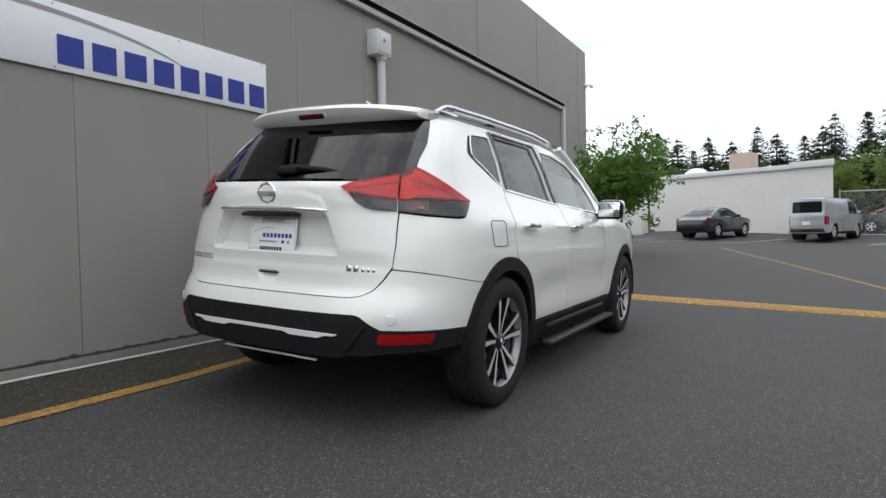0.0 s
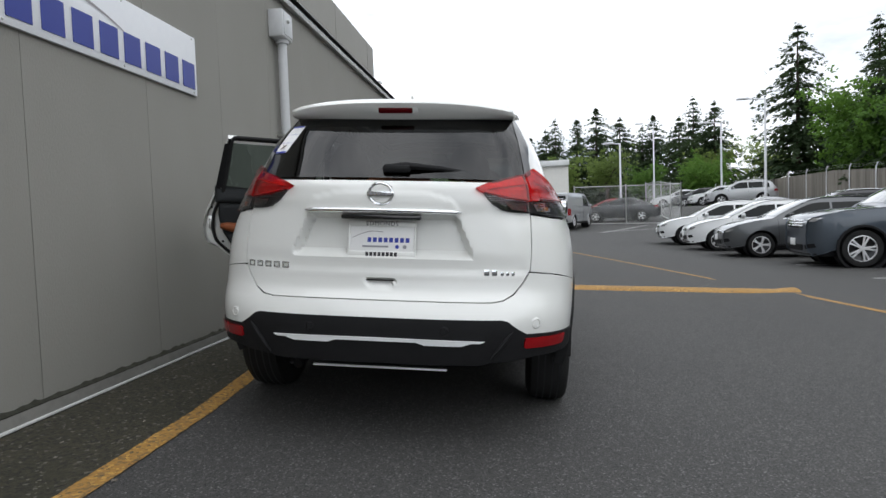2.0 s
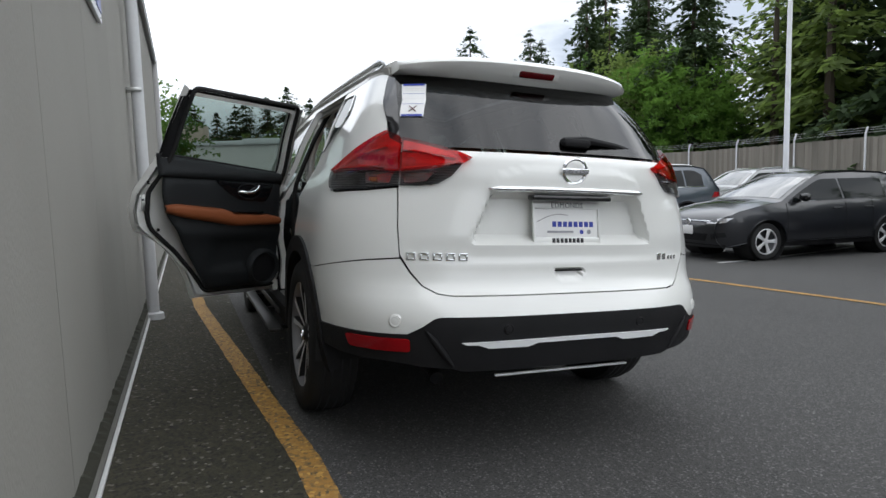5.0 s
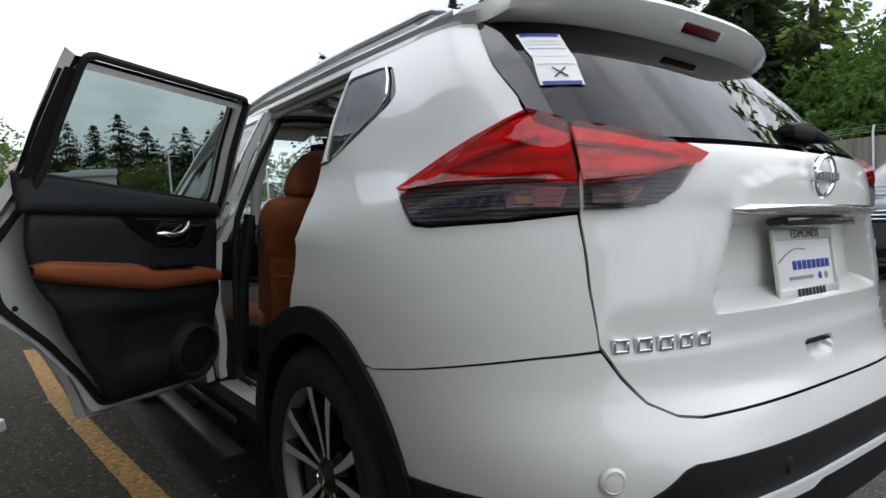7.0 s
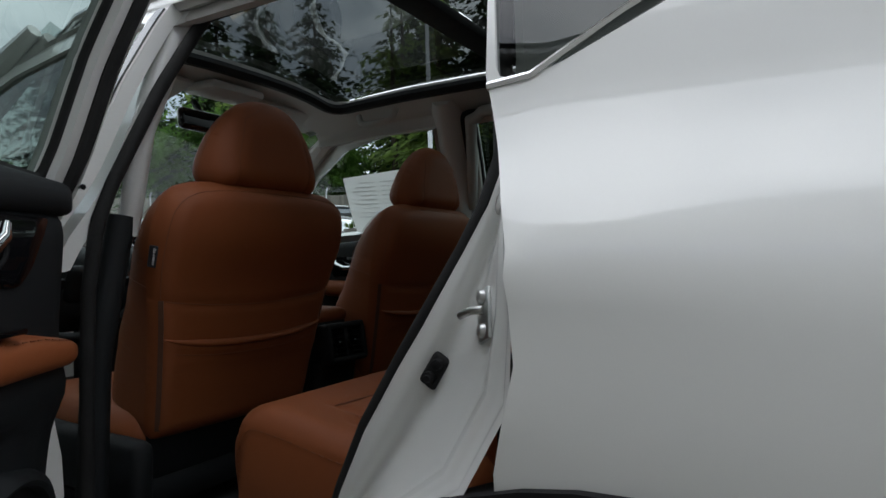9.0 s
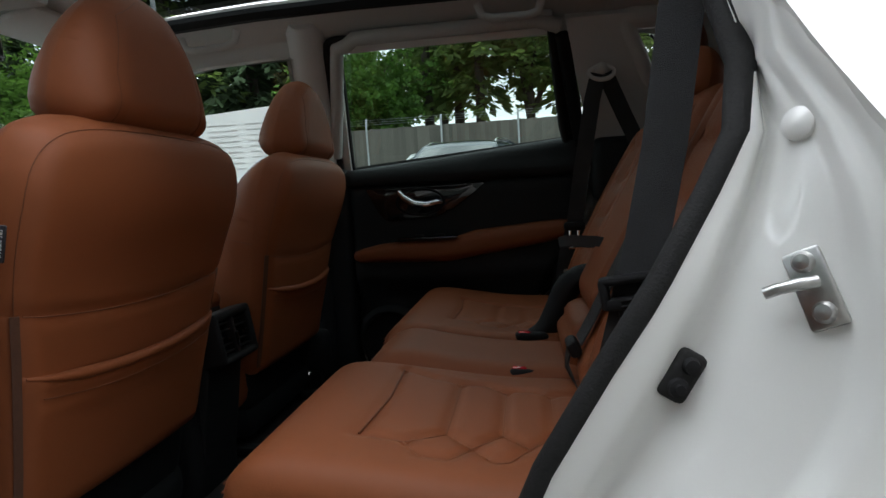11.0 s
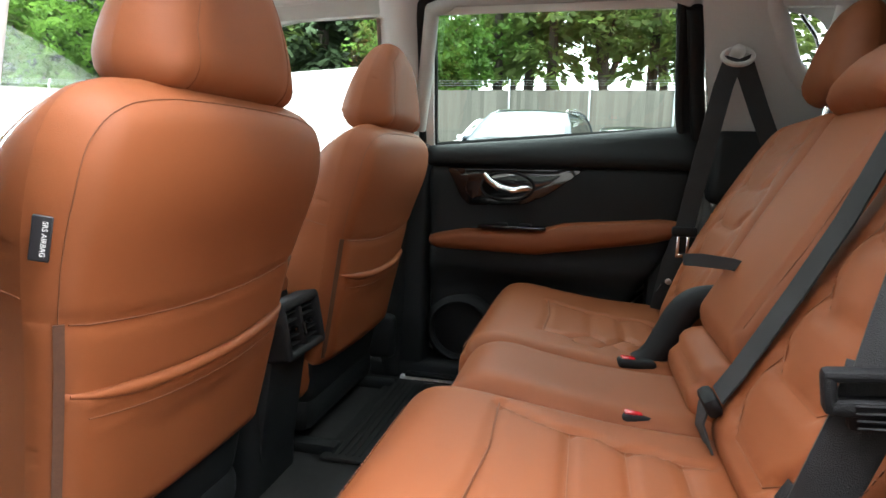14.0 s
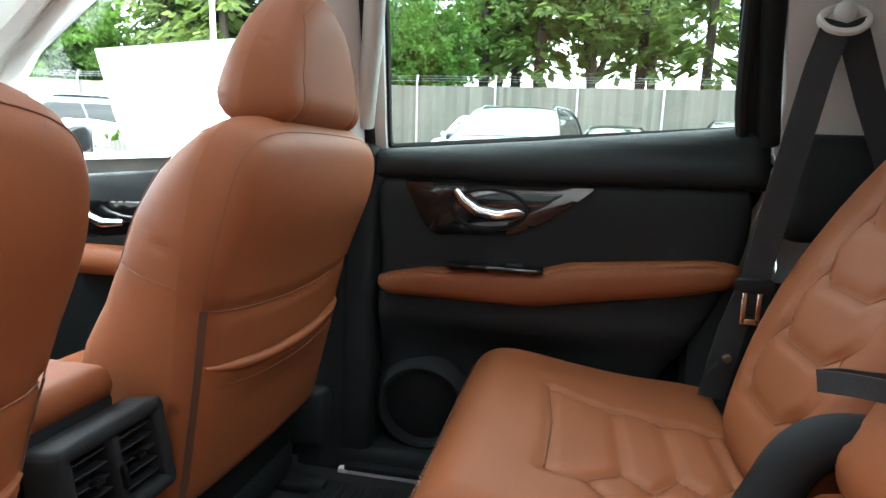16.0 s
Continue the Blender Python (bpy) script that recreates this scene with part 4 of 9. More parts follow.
def rear_dent(x, z):
    """The pressings of the tailgate: plate recess, raised panel over the bar, finger pull."""
    hw = np.interp(z, [0.845, 1.035], [0.425, 0.345])
    fx = smooth01(0, 0.032, hw - abs(x))
    fz = smooth01(0.838, 0.876, z) * (1 - smooth01(1.018, 1.038, z))
    ph = np.interp(z, [1.06, 1.10, 1.138], [0.345, 0.318, 0.19])
    panel = smooth01(-0.008, 0.008, ph - abs(x)) * (1 - smooth01(1.128, 1.144, z)) * smooth01(1.03, 1.05, z)
    gw = np.interp(z, [0.705, 0.745], [0.052, 0.074])
    pull = smooth01(0, 0.014, gw - abs(x)) * smooth01(0.699, 0.722, z) * (1 - smooth01(0.738, 0.747, z))
    fold = 0.006 * smooth01(0.770, 0.788, z) * (1 - smooth01(0.80, 0.88, z)) * (1 - smooth01(0.62, 0.68, abs(x)))
    return 0.06 * fx * fz - 0.005 * panel + 0.018 * pull + fold


def shell(u, z):
    """The body's surface: u runs round the car from the middle of the rear (negative: the left side)."""
    p, sgn = abs(u) + P0, (1 if u >= 0 else -1)
    q, x, y, yc, W = rear_ring(z)
    if p <= PC:
        f = (p - P0) / (PC - P0)
        X, Y = float(np.interp(f, q, x)), float(np.interp(f, q, y))
        Y += rear_dent(X, z)
    else:
        Y = p + (yc - PC) * max(0.0, 1 - (p - PC) / 1.2)
        X = W * flank_taper(Y)
        if 0.5 < z < 1.12:
            X += 0.012 * math.exp(-(((z - 0.99 - 0.02 * (2.2 - Y)) / 0.02) ** 2)) * smooth01(0.75, 1.2, Y)
            X -= 0.018 * math.exp(-(((z - 0.60) / 0.10) ** 2)) * smooth01(1.3, 1.7, Y) * (1 - smooth01(3.0, 3.4, Y))
    return (sgn * X, Y, z)


def u_x(x, z):
    """u of a place on the rear, by its x."""
    q, xs_, *_ = rear_ring(z)
    return math.copysign(float(np.interp(abs(x), xs_, q)) * (PC - P0), x)


def u_y(y, z, side=1):
    """u of a place on a flank, by its y."""
    q, x, ys_, yc, W = rear_ring(z)
    if y <= yc:
        return side * float(np.interp(y, ys_, q)) * (PC - P0)
    lo, hi = PC, PC + 6
    for _ in range(40):
        m = (lo + hi) / 2
        lo, hi = (m, hi) if m + (yc - PC) * max(0.0, 1 - (m - PC) / 1.2) < y else (lo, m)
    return side * (lo - P0)


def RX(*pts):
    return [(u_x(x, z), z) for x, z in dense(pts, 0.03, closed=False)]


def SY(side, *pts):
    return [(u_y(y, z, side), z) for y, z in dense(pts, 0.03, closed=False)]


def mirror_u(poly):
    return [(-a, b) for a, b in poly][::-1]


def arc(cy, cz, r, a0, a1, n=14):
    return [(cy + r * math.cos(radians(a0 + (a1 - a0) * i / n)), cz + r * math.sin(radians(a0 + (a1 - a0) * i / n))) for i in range(n + 1)]


def body(name, outline, holes=(), mat=None, step=0.045, off=0.0, thick=0.014, label="", parent=None, sharp=35, dome=0.0):
    V, F = skin(shell, outline, holes, step, off, thick, flip=False, dome=dome)
    return mk(name, V, F, mat or PAINT_WHITE, parent or suv, label, sharp=sharp)


STEP_GREY = textured("dull_grey_metal", [(0.025, 0.025, 0.025), (0.04, 0.04, 0.04)], [10, 200], rough=0.5, metal=0.2)
AX_R, AX_F, AX_Z = 1.03, 3.735, 0.36
# rear bumper, white upper and black lower
top = RX((-0.669, 0.784), (-0.640, 0.735), (-0.600, 0.686), (-0.552, 0.660), (-0.50, 0.652), (0.50, 0.652), (0.552, 0.660), (0.600, 0.686), (0.640, 0.735), (0.669, 0.784))
bot = RX((0.66, 0.518), (0.615, 0.545), (0.575, 0.575), (0.55, 0.582), (-0.55, 0.582), (-0.575, 0.575), (-0.615, 0.545), (-0.66, 0.518))
sideR = SY(1, (0.32, 0.775), (0.55, 0.735), (0.70, 0.712)) + SY(1, *arc(AX_R, AX_Z, 0.445, 127, 160, 8)) + SY(1, (0.60, 0.505), (0.42, 0.512))
sideL = [(-a, b) for a, b in sideR][::-1]
bumper = body("rear_bumper", top + sideR + bot + sideL, step=0.04)
low_top = [(a, b) for a, b in bot[::-1]]
lowR = SY(1, (0.42, 0.510), (0.60, 0.503)) + SY(1, *arc(AX_R, AX_Z, 0.445, 161, 170, 4)) + SY(1, (0.585, 0.424), (0.42, 0.418))
lower = body("lower_bumper", low_top + lowR + RX((0.70, 0.414), (0.60, 0.398), (0.50, 0.392), (0.46, 0.380), (-0.46, 0.380), (-0.50, 0.392), (-0.60, 0.398), (-0.70, 0.414)) + [(-a, b) for a, b in lowR][::-1], mat=PLASTIC_BLACK, step=0.04, off=0.006, thick=0.03, label="black grained plastic lower bumper")
mk("valance", *join(rbox((0, 0.34, 0.392), (0.92, 0.26, 0.03), 0.012), rbox((0, 0.118, 0.418), (0.20, 0.02, 0.022), 0.006)), RUBBER, suv)
mk("skid_bar", *rbox((0.0, 0.165, 0.342), (0.62, 0.016, 0.010), 0.004), SATIN, suv)
for s in (1, -1):
    ridge_ = [Vector(shell(u_x(s * x, z), z)) + Vector((0, -0.010, 0)) for x, z in ((0.50, 0.400), (0.53, 0.440), (0.575, 0.500), (0.60, 0.530))]
    mk("bumper_fin", *tube(ridge_, [0.004, 0.011, 0.011, 0.004], 8), PLASTIC_BLACK, suv)
# satin strip under the bumper
strip = [(x, 0.490 + 0.006 * (1 - (x / 0.48) ** 2)) for x in np.linspace(-0.475, 0.475, 24)]
under = [(x, 0.472 + (0.009 if abs(x) < 0.20 else -0.003 if abs(x) < 0.40 else 0.010)) for x in np.linspace(0.455, -0.455, 24)]
body("bright_strip", [(u_x(x, z), z) for x, z in strip + under], mat=SATIN, off=0.014, thick=0.012, step=0.03, label="bright metal bumper strip")
for s in (1, -1):
    pts = [(u_x(s * x, z), z) for x, z in ((0.655, 0.503), (0.645, 0.462), (0.80, 0.452), (0.80, 0.498))]
    pts = pts[::-1] if s > 0 else pts
    if s > 0:
        pts = [(u_x(0.65, 0.502), 0.502), (u_x(0.645, 0.455), 0.455), (u_y(0.36, 0.455), 0.455), (u_y(0.375, 0.500), 0.500)]
    else:
        pts = [(-u_x(0.65, 0.502), 0.502), (-u_y(0.375, 0.500), 0.500), (-u_y(0.36, 0.455), 0.455), (-u_x(0.645, 0.455), 0.455)]
    body("reflector", rounded(pts, 0.012), mat=RED_LENS, off=0.012, thick=0.02, step=0.03, label="red plastic reflector")
    sx, sy, sz = shell(u_x(s * 0.70, 0.565), 0.565)
    m = Matrix.Translation((sx, sy, sz)) @ Matrix.Rotation(s * radians(28), 4, "Z")
    mk("parking_sensor", *moved(lathe([(0.0, -0.004), (0.016, -0.003), (0.0165, 0.0), (0.020, -0.003), (0.026, 0.001)], 20, "y"), m), PAINT_WHITE, suv)
    sx, sy, sz = shell(u_x(s * 0.30, 0.535), 0.535)
    mk("parking_sensor", *moved(lathe([(0.0, -0.010), (0.014, -0.009), (0.0145, -0.006), (0.017, -0.009), (0.022, -0.004)], 16, "y"), Matrix.Translation((sx, sy, sz))), PLASTIC_BLACK, suv)

# tailgate
tgl = [(-0.663, 0.79), (-0.635, 0.740), (-0.596, 0.690), (-0.550, 0.665), (-0.499, 0.657)]
tgr = [(-x, z) for x, z in tgl[::-1]]
tg_side = [(0.669, 0.80), (0.672, 0.90), (0.663, 1.04), (0.655, 1.10), (0.632, 1.195)]
gate_out = RX(*tgl, *tgr, *tg_side, (0.58, 1.190), (0.40, 1.186), (-0.40, 1.186), (-0.58, 1.190), *[(-x, z) for x, z in tg_side[::-1]])
gate = body("tailgate", gate_out, step=0.0125, label="white tailgate with a recessed plate panel")
# dark slot behind the joints
body("joint_liner", RX((-0.72, 0.64), (0.72, 0.64), (0.72, 1.22), (-0.72, 1.22)), mat=RUBBER, off=-0.06, thick=0, step=0.05)
# chrome bar with the plate light housing under it
ln = [Vector(shell(u_x(x, 1.049), 1.049)) + Vector((0, -0.010, 0)) for x in np.linspace(-0.36, 0.36, 41)]
V, F = [], []
for i, p in enumerate(ln):
    e = max(0.25, min(1.0, (20.5 - abs(i - 20)) / 2.5))
    V += [(p.x, p.y - 0.012 * math.cos(a) * e, p.z + 0.0105 * math.sin(a) * e + 0.004 * (1 - (p.x / 0.36) ** 2)) for a in np.linspace(0, 2 * math.pi, 15)[:-1]]
F = [(14 * i + k, 14 * i + (k + 1) % 14, 14 * i + 14 + (k + 1) % 14, 14 * i + 14 + k) for i in range(40) for k in range(14)]
F += [tuple(range(13, -1, -1)), tuple(14 * 40 + k for k in range(14))]
mk("chrome_bar", V, F, CHROME, gate, "chrome tailgate bar", sharp=70)
mk("plate_lamp_housing", *rbox((0, 0.165, 1.022), (0.36, 0.05, 0.02), 0.006), GLOSS_BLACK, gate)
# round badge: a ring and a cross bar
bm_ = Matrix.Translation((0, 0.142, 1.127)) @ Matrix.Rotation(radians(6), 4, "X")
badge = mk("badge_ring", *moved(tube([(0.052 * math.cos(a), 0, 0.046 * math.sin(a)) for a in np.linspace(0, 2 * math.pi, 40)[:-1]], 0.0075, 8, closed=True), bm_), CHROME, gate, "chrome badge ring with a bar")
mk("badge_bar", *moved(rbox((0, -0.003, 0), (0.122, 0.014, 0.021), 0.003), bm_), CHROME, badge)
for k in range(6):
    mk("badge_mark", *moved(rbox((-0.043 + 0.0172 * k, -0.0108, 0), (0.011, 0.002, 0.011), 0.0), bm_), PRINT_GREY, badge)
# name letters as plain raised bars
for k in range(5):
    xk = -0.632 + 0.046 * k
    sx, sy, sz = shell(u_x(xk, 0.795), 0.795)
    a = math.atan2(shell(u_x(xk + 0.02, 0.795), 0.795)[1] - shell(u_x(xk - 0.02, 0.795), 0.795)[1], 0.04)
    m = Matrix.Translation((sx, sy, sz)) @ Matrix.Rotation(a, 4, "Z")
    mk("name_block", *moved(join(rbox((0, -0.004, 0.011), (0.035, 0.008, 0.007), 0.002), rbox((0, -0.004, -0.011), (0.035, 0.008, 0.007), 0.002), rbox((-0.014, -0.004, 0), (0.008, 0.008, 0.028), 0.002), rbox((0.014, -0.004, -0.002), (0.007, 0.008, 0.02), 0.002)), m), CHROME, gate, "chrome name block" if k == 0 else "")
for k in range(5):
    xk = 0.475 + (0.034 * k if k < 2 else 0.034 * 2 + 0.024 * (k - 2))
    hh = 0.028 if k < 2 else 0.018
    sx, sy, sz = shell(u_x(xk, 0.785), 0.785)
    a = math.atan2(shell(u_x(xk + 0.02, 0.785), 0.785)[1] - shell(u_x(xk - 0.02, 0.785), 0.785)[1], 0.04)
    mk("name_block", *moved(rbox((0, -0.004, hh / 2 - 0.014), (hh * 0.9, 0.006, hh), 0.002), Matrix.Translation((sx, sy, sz)) @ Matrix.Rotation(a, 4, "Z")), CHROME, gate)
mk("release_slot", *rbox((0, 0.158, 0.7395), (0.128, 0.012, 0.005), 0.002), PLASTIC_BLACK, gate)

# dealer plate in its frame
pm = Matrix.Translation((0, 0.185, 0.923)) @ Matrix.Rotation(radians(-7), 4, "X")
plate = mk("plate", *moved(rbox((0, 0, 0), (0.305, 0.004, 0.152), 0.003), pm), PAPER, gate, "white dealer plate in a chrome frame")
# chrome frame: the mirrored bright sky is painted on as plain white
mk("plate_frame", *moved(join(rbox((0, -0.004, 0.069), (0.314, 0.010, 0.026), 0.004), rbox((0, -0.004, -0.069), (0.314, 0.010, 0.026), 0.004), rbox((-0.152, -0.004, 0), (0.010, 0.010, 0.14), 0.003), rbox((0.152, -0.004, 0), (0.010, 0.010, 0.14), 0.003)), pm), PAINT_WHITE, plate, "white plate frame")
rd = Matrix(((1, 0, 0, 0), (0, 0, -1, 0), (0, 1, 0, 0), (0, 0, 0, 1)))
writing("frame_lettering", "EDMONDS", 0.029, pm @ Matrix.Translation((0, -0.0095, 0.069)) @ rd, PRINT_BLACK, plate, 0.0006, spacing=1.1)
for k in range(8):
    mk("frame_block", *moved(rbox((-0.066 + 0.0188 * k, -0.0098, -0.069), (0.0135, 0.001, 0.018), 0), pm), PRINT_BLACK, plate)
    mk("plate_block", *moved(rbox((-0.058 + 0.025 * k, -0.003, -0.004), (0.017, 0.002, 0.021), 0), pm), PRINT_BLUE, plate)
mk("plate_line", *moved(rbox((-0.03, -0.003, -0.034), (0.12, 0.002, 0.008), 0), pm), PRINT_GREY, plate)
for k in range(2):
    mk("plate_dot", *moved(lathe([(0, -0.0035), (0.009, -0.003), (0.009, 0)], 16, "y"), pm @ Matrix.Translation((0.07 + 0.035 * k, 0, -0.034))), (PRINT_BLUE, PRINT_GREY)[k], plate)
mk("plate_swoosh", *moved(tube([(-0.135 + 0.004 * i, -0.003, 0.005 + 0.038 * math.sin(math.pi * min(1, i / 30) * 0.55) - 0.0003 * i) for i in range(36)], 0.0018, 4), pm), SIGN_GREY, plate)

# rear glass, black side trims, spoiler
gl = [(-0.632, 1.200), (0.632, 1.200), (0.632, 1.25), (0.602, 1.40), (0.565, 1.53), (-0.565, 1.53), (-0.602, 1.40), (-0.632, 1.25)]
rg = body("rear_window", RX(*gl, gl[0])[:-1], mat=GLASS_PRIVACY, step=0.06, off=0.0, thick=0.0, label="dark tinted rear window")
band = RX((-0.57, 1.47), (0.57, 1.47), (0.56, 1.535), (-0.56, 1.535))
body("window_border", band, mat=GLOSS_BLACK, step=0.06, off=-0.006, thick=0.0, parent=rg)
for s in (1, -1):
    pts = RX((0.632, 1.206), (0.662, 1.238)) + SY(1, (0.448, 1.264), (0.485, 1.308), (0.583, 1.405), (0.712, 1.54)) + RX((0.563, 1.535), (0.600, 1.40), (0.630, 1.25))
    body("corner_trim", pts if s > 0 else mirror_u(pts), mat=GLOSS_BLACK, off=0.003, thick=0.01, step=0.04, label="gloss black window corner trim")
# wiper
mk("wiper", *join(rbox((0.055, 0.225, 1.243), (0.13, 0.05, 0.038), 0.016), tube([(0.0, 0.225, 1.25), (0.10, 0.225, 1.258), (0.26, 0.245, 1.246), (0.41, 0.275, 1.226)], [0.014, 0.016, 0.013, 0.008], 8), tube([(0.02, 0.240, 1.226), (0.15, 0.247, 1.232), (0.42, 0.285, 1.215)], 0.010, 6)), PLASTIC_BLACK, suv, "black rear wiper")
# leaflet on the glass
def LEAF(f, z):
    """A place on the leaflet: f across it at height z."""
    q = (z - 1.325) / 0.15
    return (-0.612 + 0.052 * q + (0.078 + 0.006 * q) * f, z)


V, F = skin(shell, [(u_x(LEAF(0, z)[0], z), z) for z in (1.475, 1.425, 1.375, 1.325)] + [(u_x(LEAF(1, z)[0], z), z) for z in (1.325, 1.375, 1.425, 1.475)], (), 0.05, 0.003, 0)
leaf = mk("leaflet", V, F, PAPER, suv, "white and blue printed leaflet on the glass")
for k, (za, zb, mt) in enumerate(((1.475, 1.466, PRINT_BLUE), (1.334, 1.325, PRINT_BLUE), (1.427, 1.4255, PRINT_BLUE), (1.380, 1.3785, PRINT_BLUE), (1.452, 1.450, PRINT_PALE), (1.442, 1.440, PRINT_PALE), (1.405, 1.403, PRINT_PALE))):
    V, F = skin(shell, [(u_x(LEAF(0.06, za)[0], za), za), (u_x(LEAF(0.06, zb)[0], zb), zb), (u_x(LEAF(0.94, zb)[0], zb), zb), (u_x(LEAF(0.94, za)[0], za), za)], (), 0.05, 0.0045, 0)
    mk("print_bar", V, F, mt, leaf)
for f0, f1 in ((0.32, 0.62), (0.62, 0.32)):
    ends = [Vector(shell(u_x(LEAF(f_, z)[0], z), z)) + Vector((0, -0.005, 0.004)) for f_, z in ((f0, 1.368), (f1, 1.344))]
    mk("print_cross", *tube(ends, 0.0018, 5), RED_DEEP, leaf)


# roof, with its crown
def roof_edge(y):
    return float(np.interp(y, [0.45, 0.9, 1.4, 2.2, 2.75, 3.1], [1.545, 1.572, 1.580, 1.578, 1.545, 1.48]))


def roof_mid(y):
    return float(np.interp(y, [0.42, 0.60, 0.95, 1.4, 1.9, 2.5, 2.85], [1.602, 1.625, 1.660, 1.680, 1.685, 1.665, 1.622]))


def roof_half(y):
    return float(np.interp(y, [0.45, 0.9, 2.2, 3.0], [0.555, 0.590, 0.592, 0.565]))


def roof(x, y):
    h = roof_half(y)
    t = min(1.15, abs(x) / h)
    return (x, y, roof_edge(y) + (roof_mid(y) - roof_edge(y)) * (1 - t ** 3.2))


ro = [(-roof_half(y), y) for y in np.linspace(2.78, 0.72, 30)] + [(roof_half(y), y) for y in np.linspace(0.72, 2.78, 30)]
ro = ro + [(x, 2.78 + 0.05 * (1 - (x / 0.57) ** 2)) for x in np.linspace(0.5, -0.5, 14)]
SUNROOF = rounded([(-0.46, 1.10), (0.46, 1.10), (0.46, 2.62), (-0.46, 2.62)], 0.06)
V, F = skin(roof, ro, [SUNROOF], 0.06, 0.0, 0.02)
mk("roof", V, F, PAINT_WHITE, suv)
V, F = skin(roof, rounded([(-0.455, 1.105), (0.455, 1.105), (0.455, 1.74), (-0.455, 1.74)], 0.05), (), 0.08, 0.002, 0)
mk("sunroof_pane", V, F, GLASS_ROOF, suv, "tinted panoramic roof glass")
V, F = skin(roof, rounded([(-0.455, 1.77), (0.455, 1.77), (0.455, 2.615), (-0.455, 2.615)], 0.05), (), 0.08, 0.002, 0)
mk("sunroof_pane", V, F, GLASS_ROOF, suv)
# spoiler: an overhanging lip across the top of the glass
V, F = [], []
NX = 40
for i in range(NX + 1):
    x = -0.575 + 1.15 * i / NX
    t = abs(x) / 0.575
    yb = 0.425 + 0.14 * t ** 3 + 0.06 * max(0, t - 0.9) * 10 * 0.3
    zt = 1.600 - 0.022 * t ** 2.5
    th = 0.055 * (1 - 0.35 * t ** 4)
    ring = [(yb + 0.34, roof(min(0.56, abs(x)), 0.80)[2] - 0.004), (yb + 0.18, zt + 0.022 - 0.012 * t), (yb + 0.05, zt + 0.004), (yb + 0.01, zt - 0.010), (yb, zt - 0.024), (yb + 0.010, zt - 0.040), (yb + 0.055, zt - th - 0.038 * (1 - 0.8 * t * t)), (yb + 0.085, zt - th - 0.045 * (1 - 0.8 * t * t)), (yb + 0.26, zt - th + 0.005)]
    V += [(x, yy, zz) for yy, zz in ring]
for i in range(NX):
    for k in range(8):
        F.append((9 * i + k, 9 * i + k + 1, 9 * i + 10 + k, 9 * i + 9 + k))
F += [tuple(range(8, -1, -1)), tuple(9 * NX + k for k in range(9))]
spo = mk("spoiler", V, F, PAINT_WHITE, suv, "white roof spoiler with a red brake lamp", sharp=50)
mk("brake_lamp", *moved(rbox((0, 0, 0), (0.17, 0.018, 0.030), 0.006), Matrix.Translation((0, 0.450, 1.545)) @ Matrix.Rotation(radians(38), 4, "X")), RED_DEEP, spo, "dark red high brake lamp")
mk("brake_lamp_surround", *moved(rbox((0, 0.006, 0), (0.23, 0.018, 0.046), 0.010), Matrix.Translation((0, 0.450, 1.545)) @ Matrix.Rotation(radians(38), 4, "X")), PAINT_WHITE, spo)
mk("antenna", *join(rbox((0, 0.95, 1.672), (0.05, 0.09, 0.014), 0.006), tube([(0, 0.985, 1.675), (0, 0.955, 1.695), (0, 0.925, 1.706)], [0.016, 0.011, 0.004], 8)), PAINT_WHITE, suv)

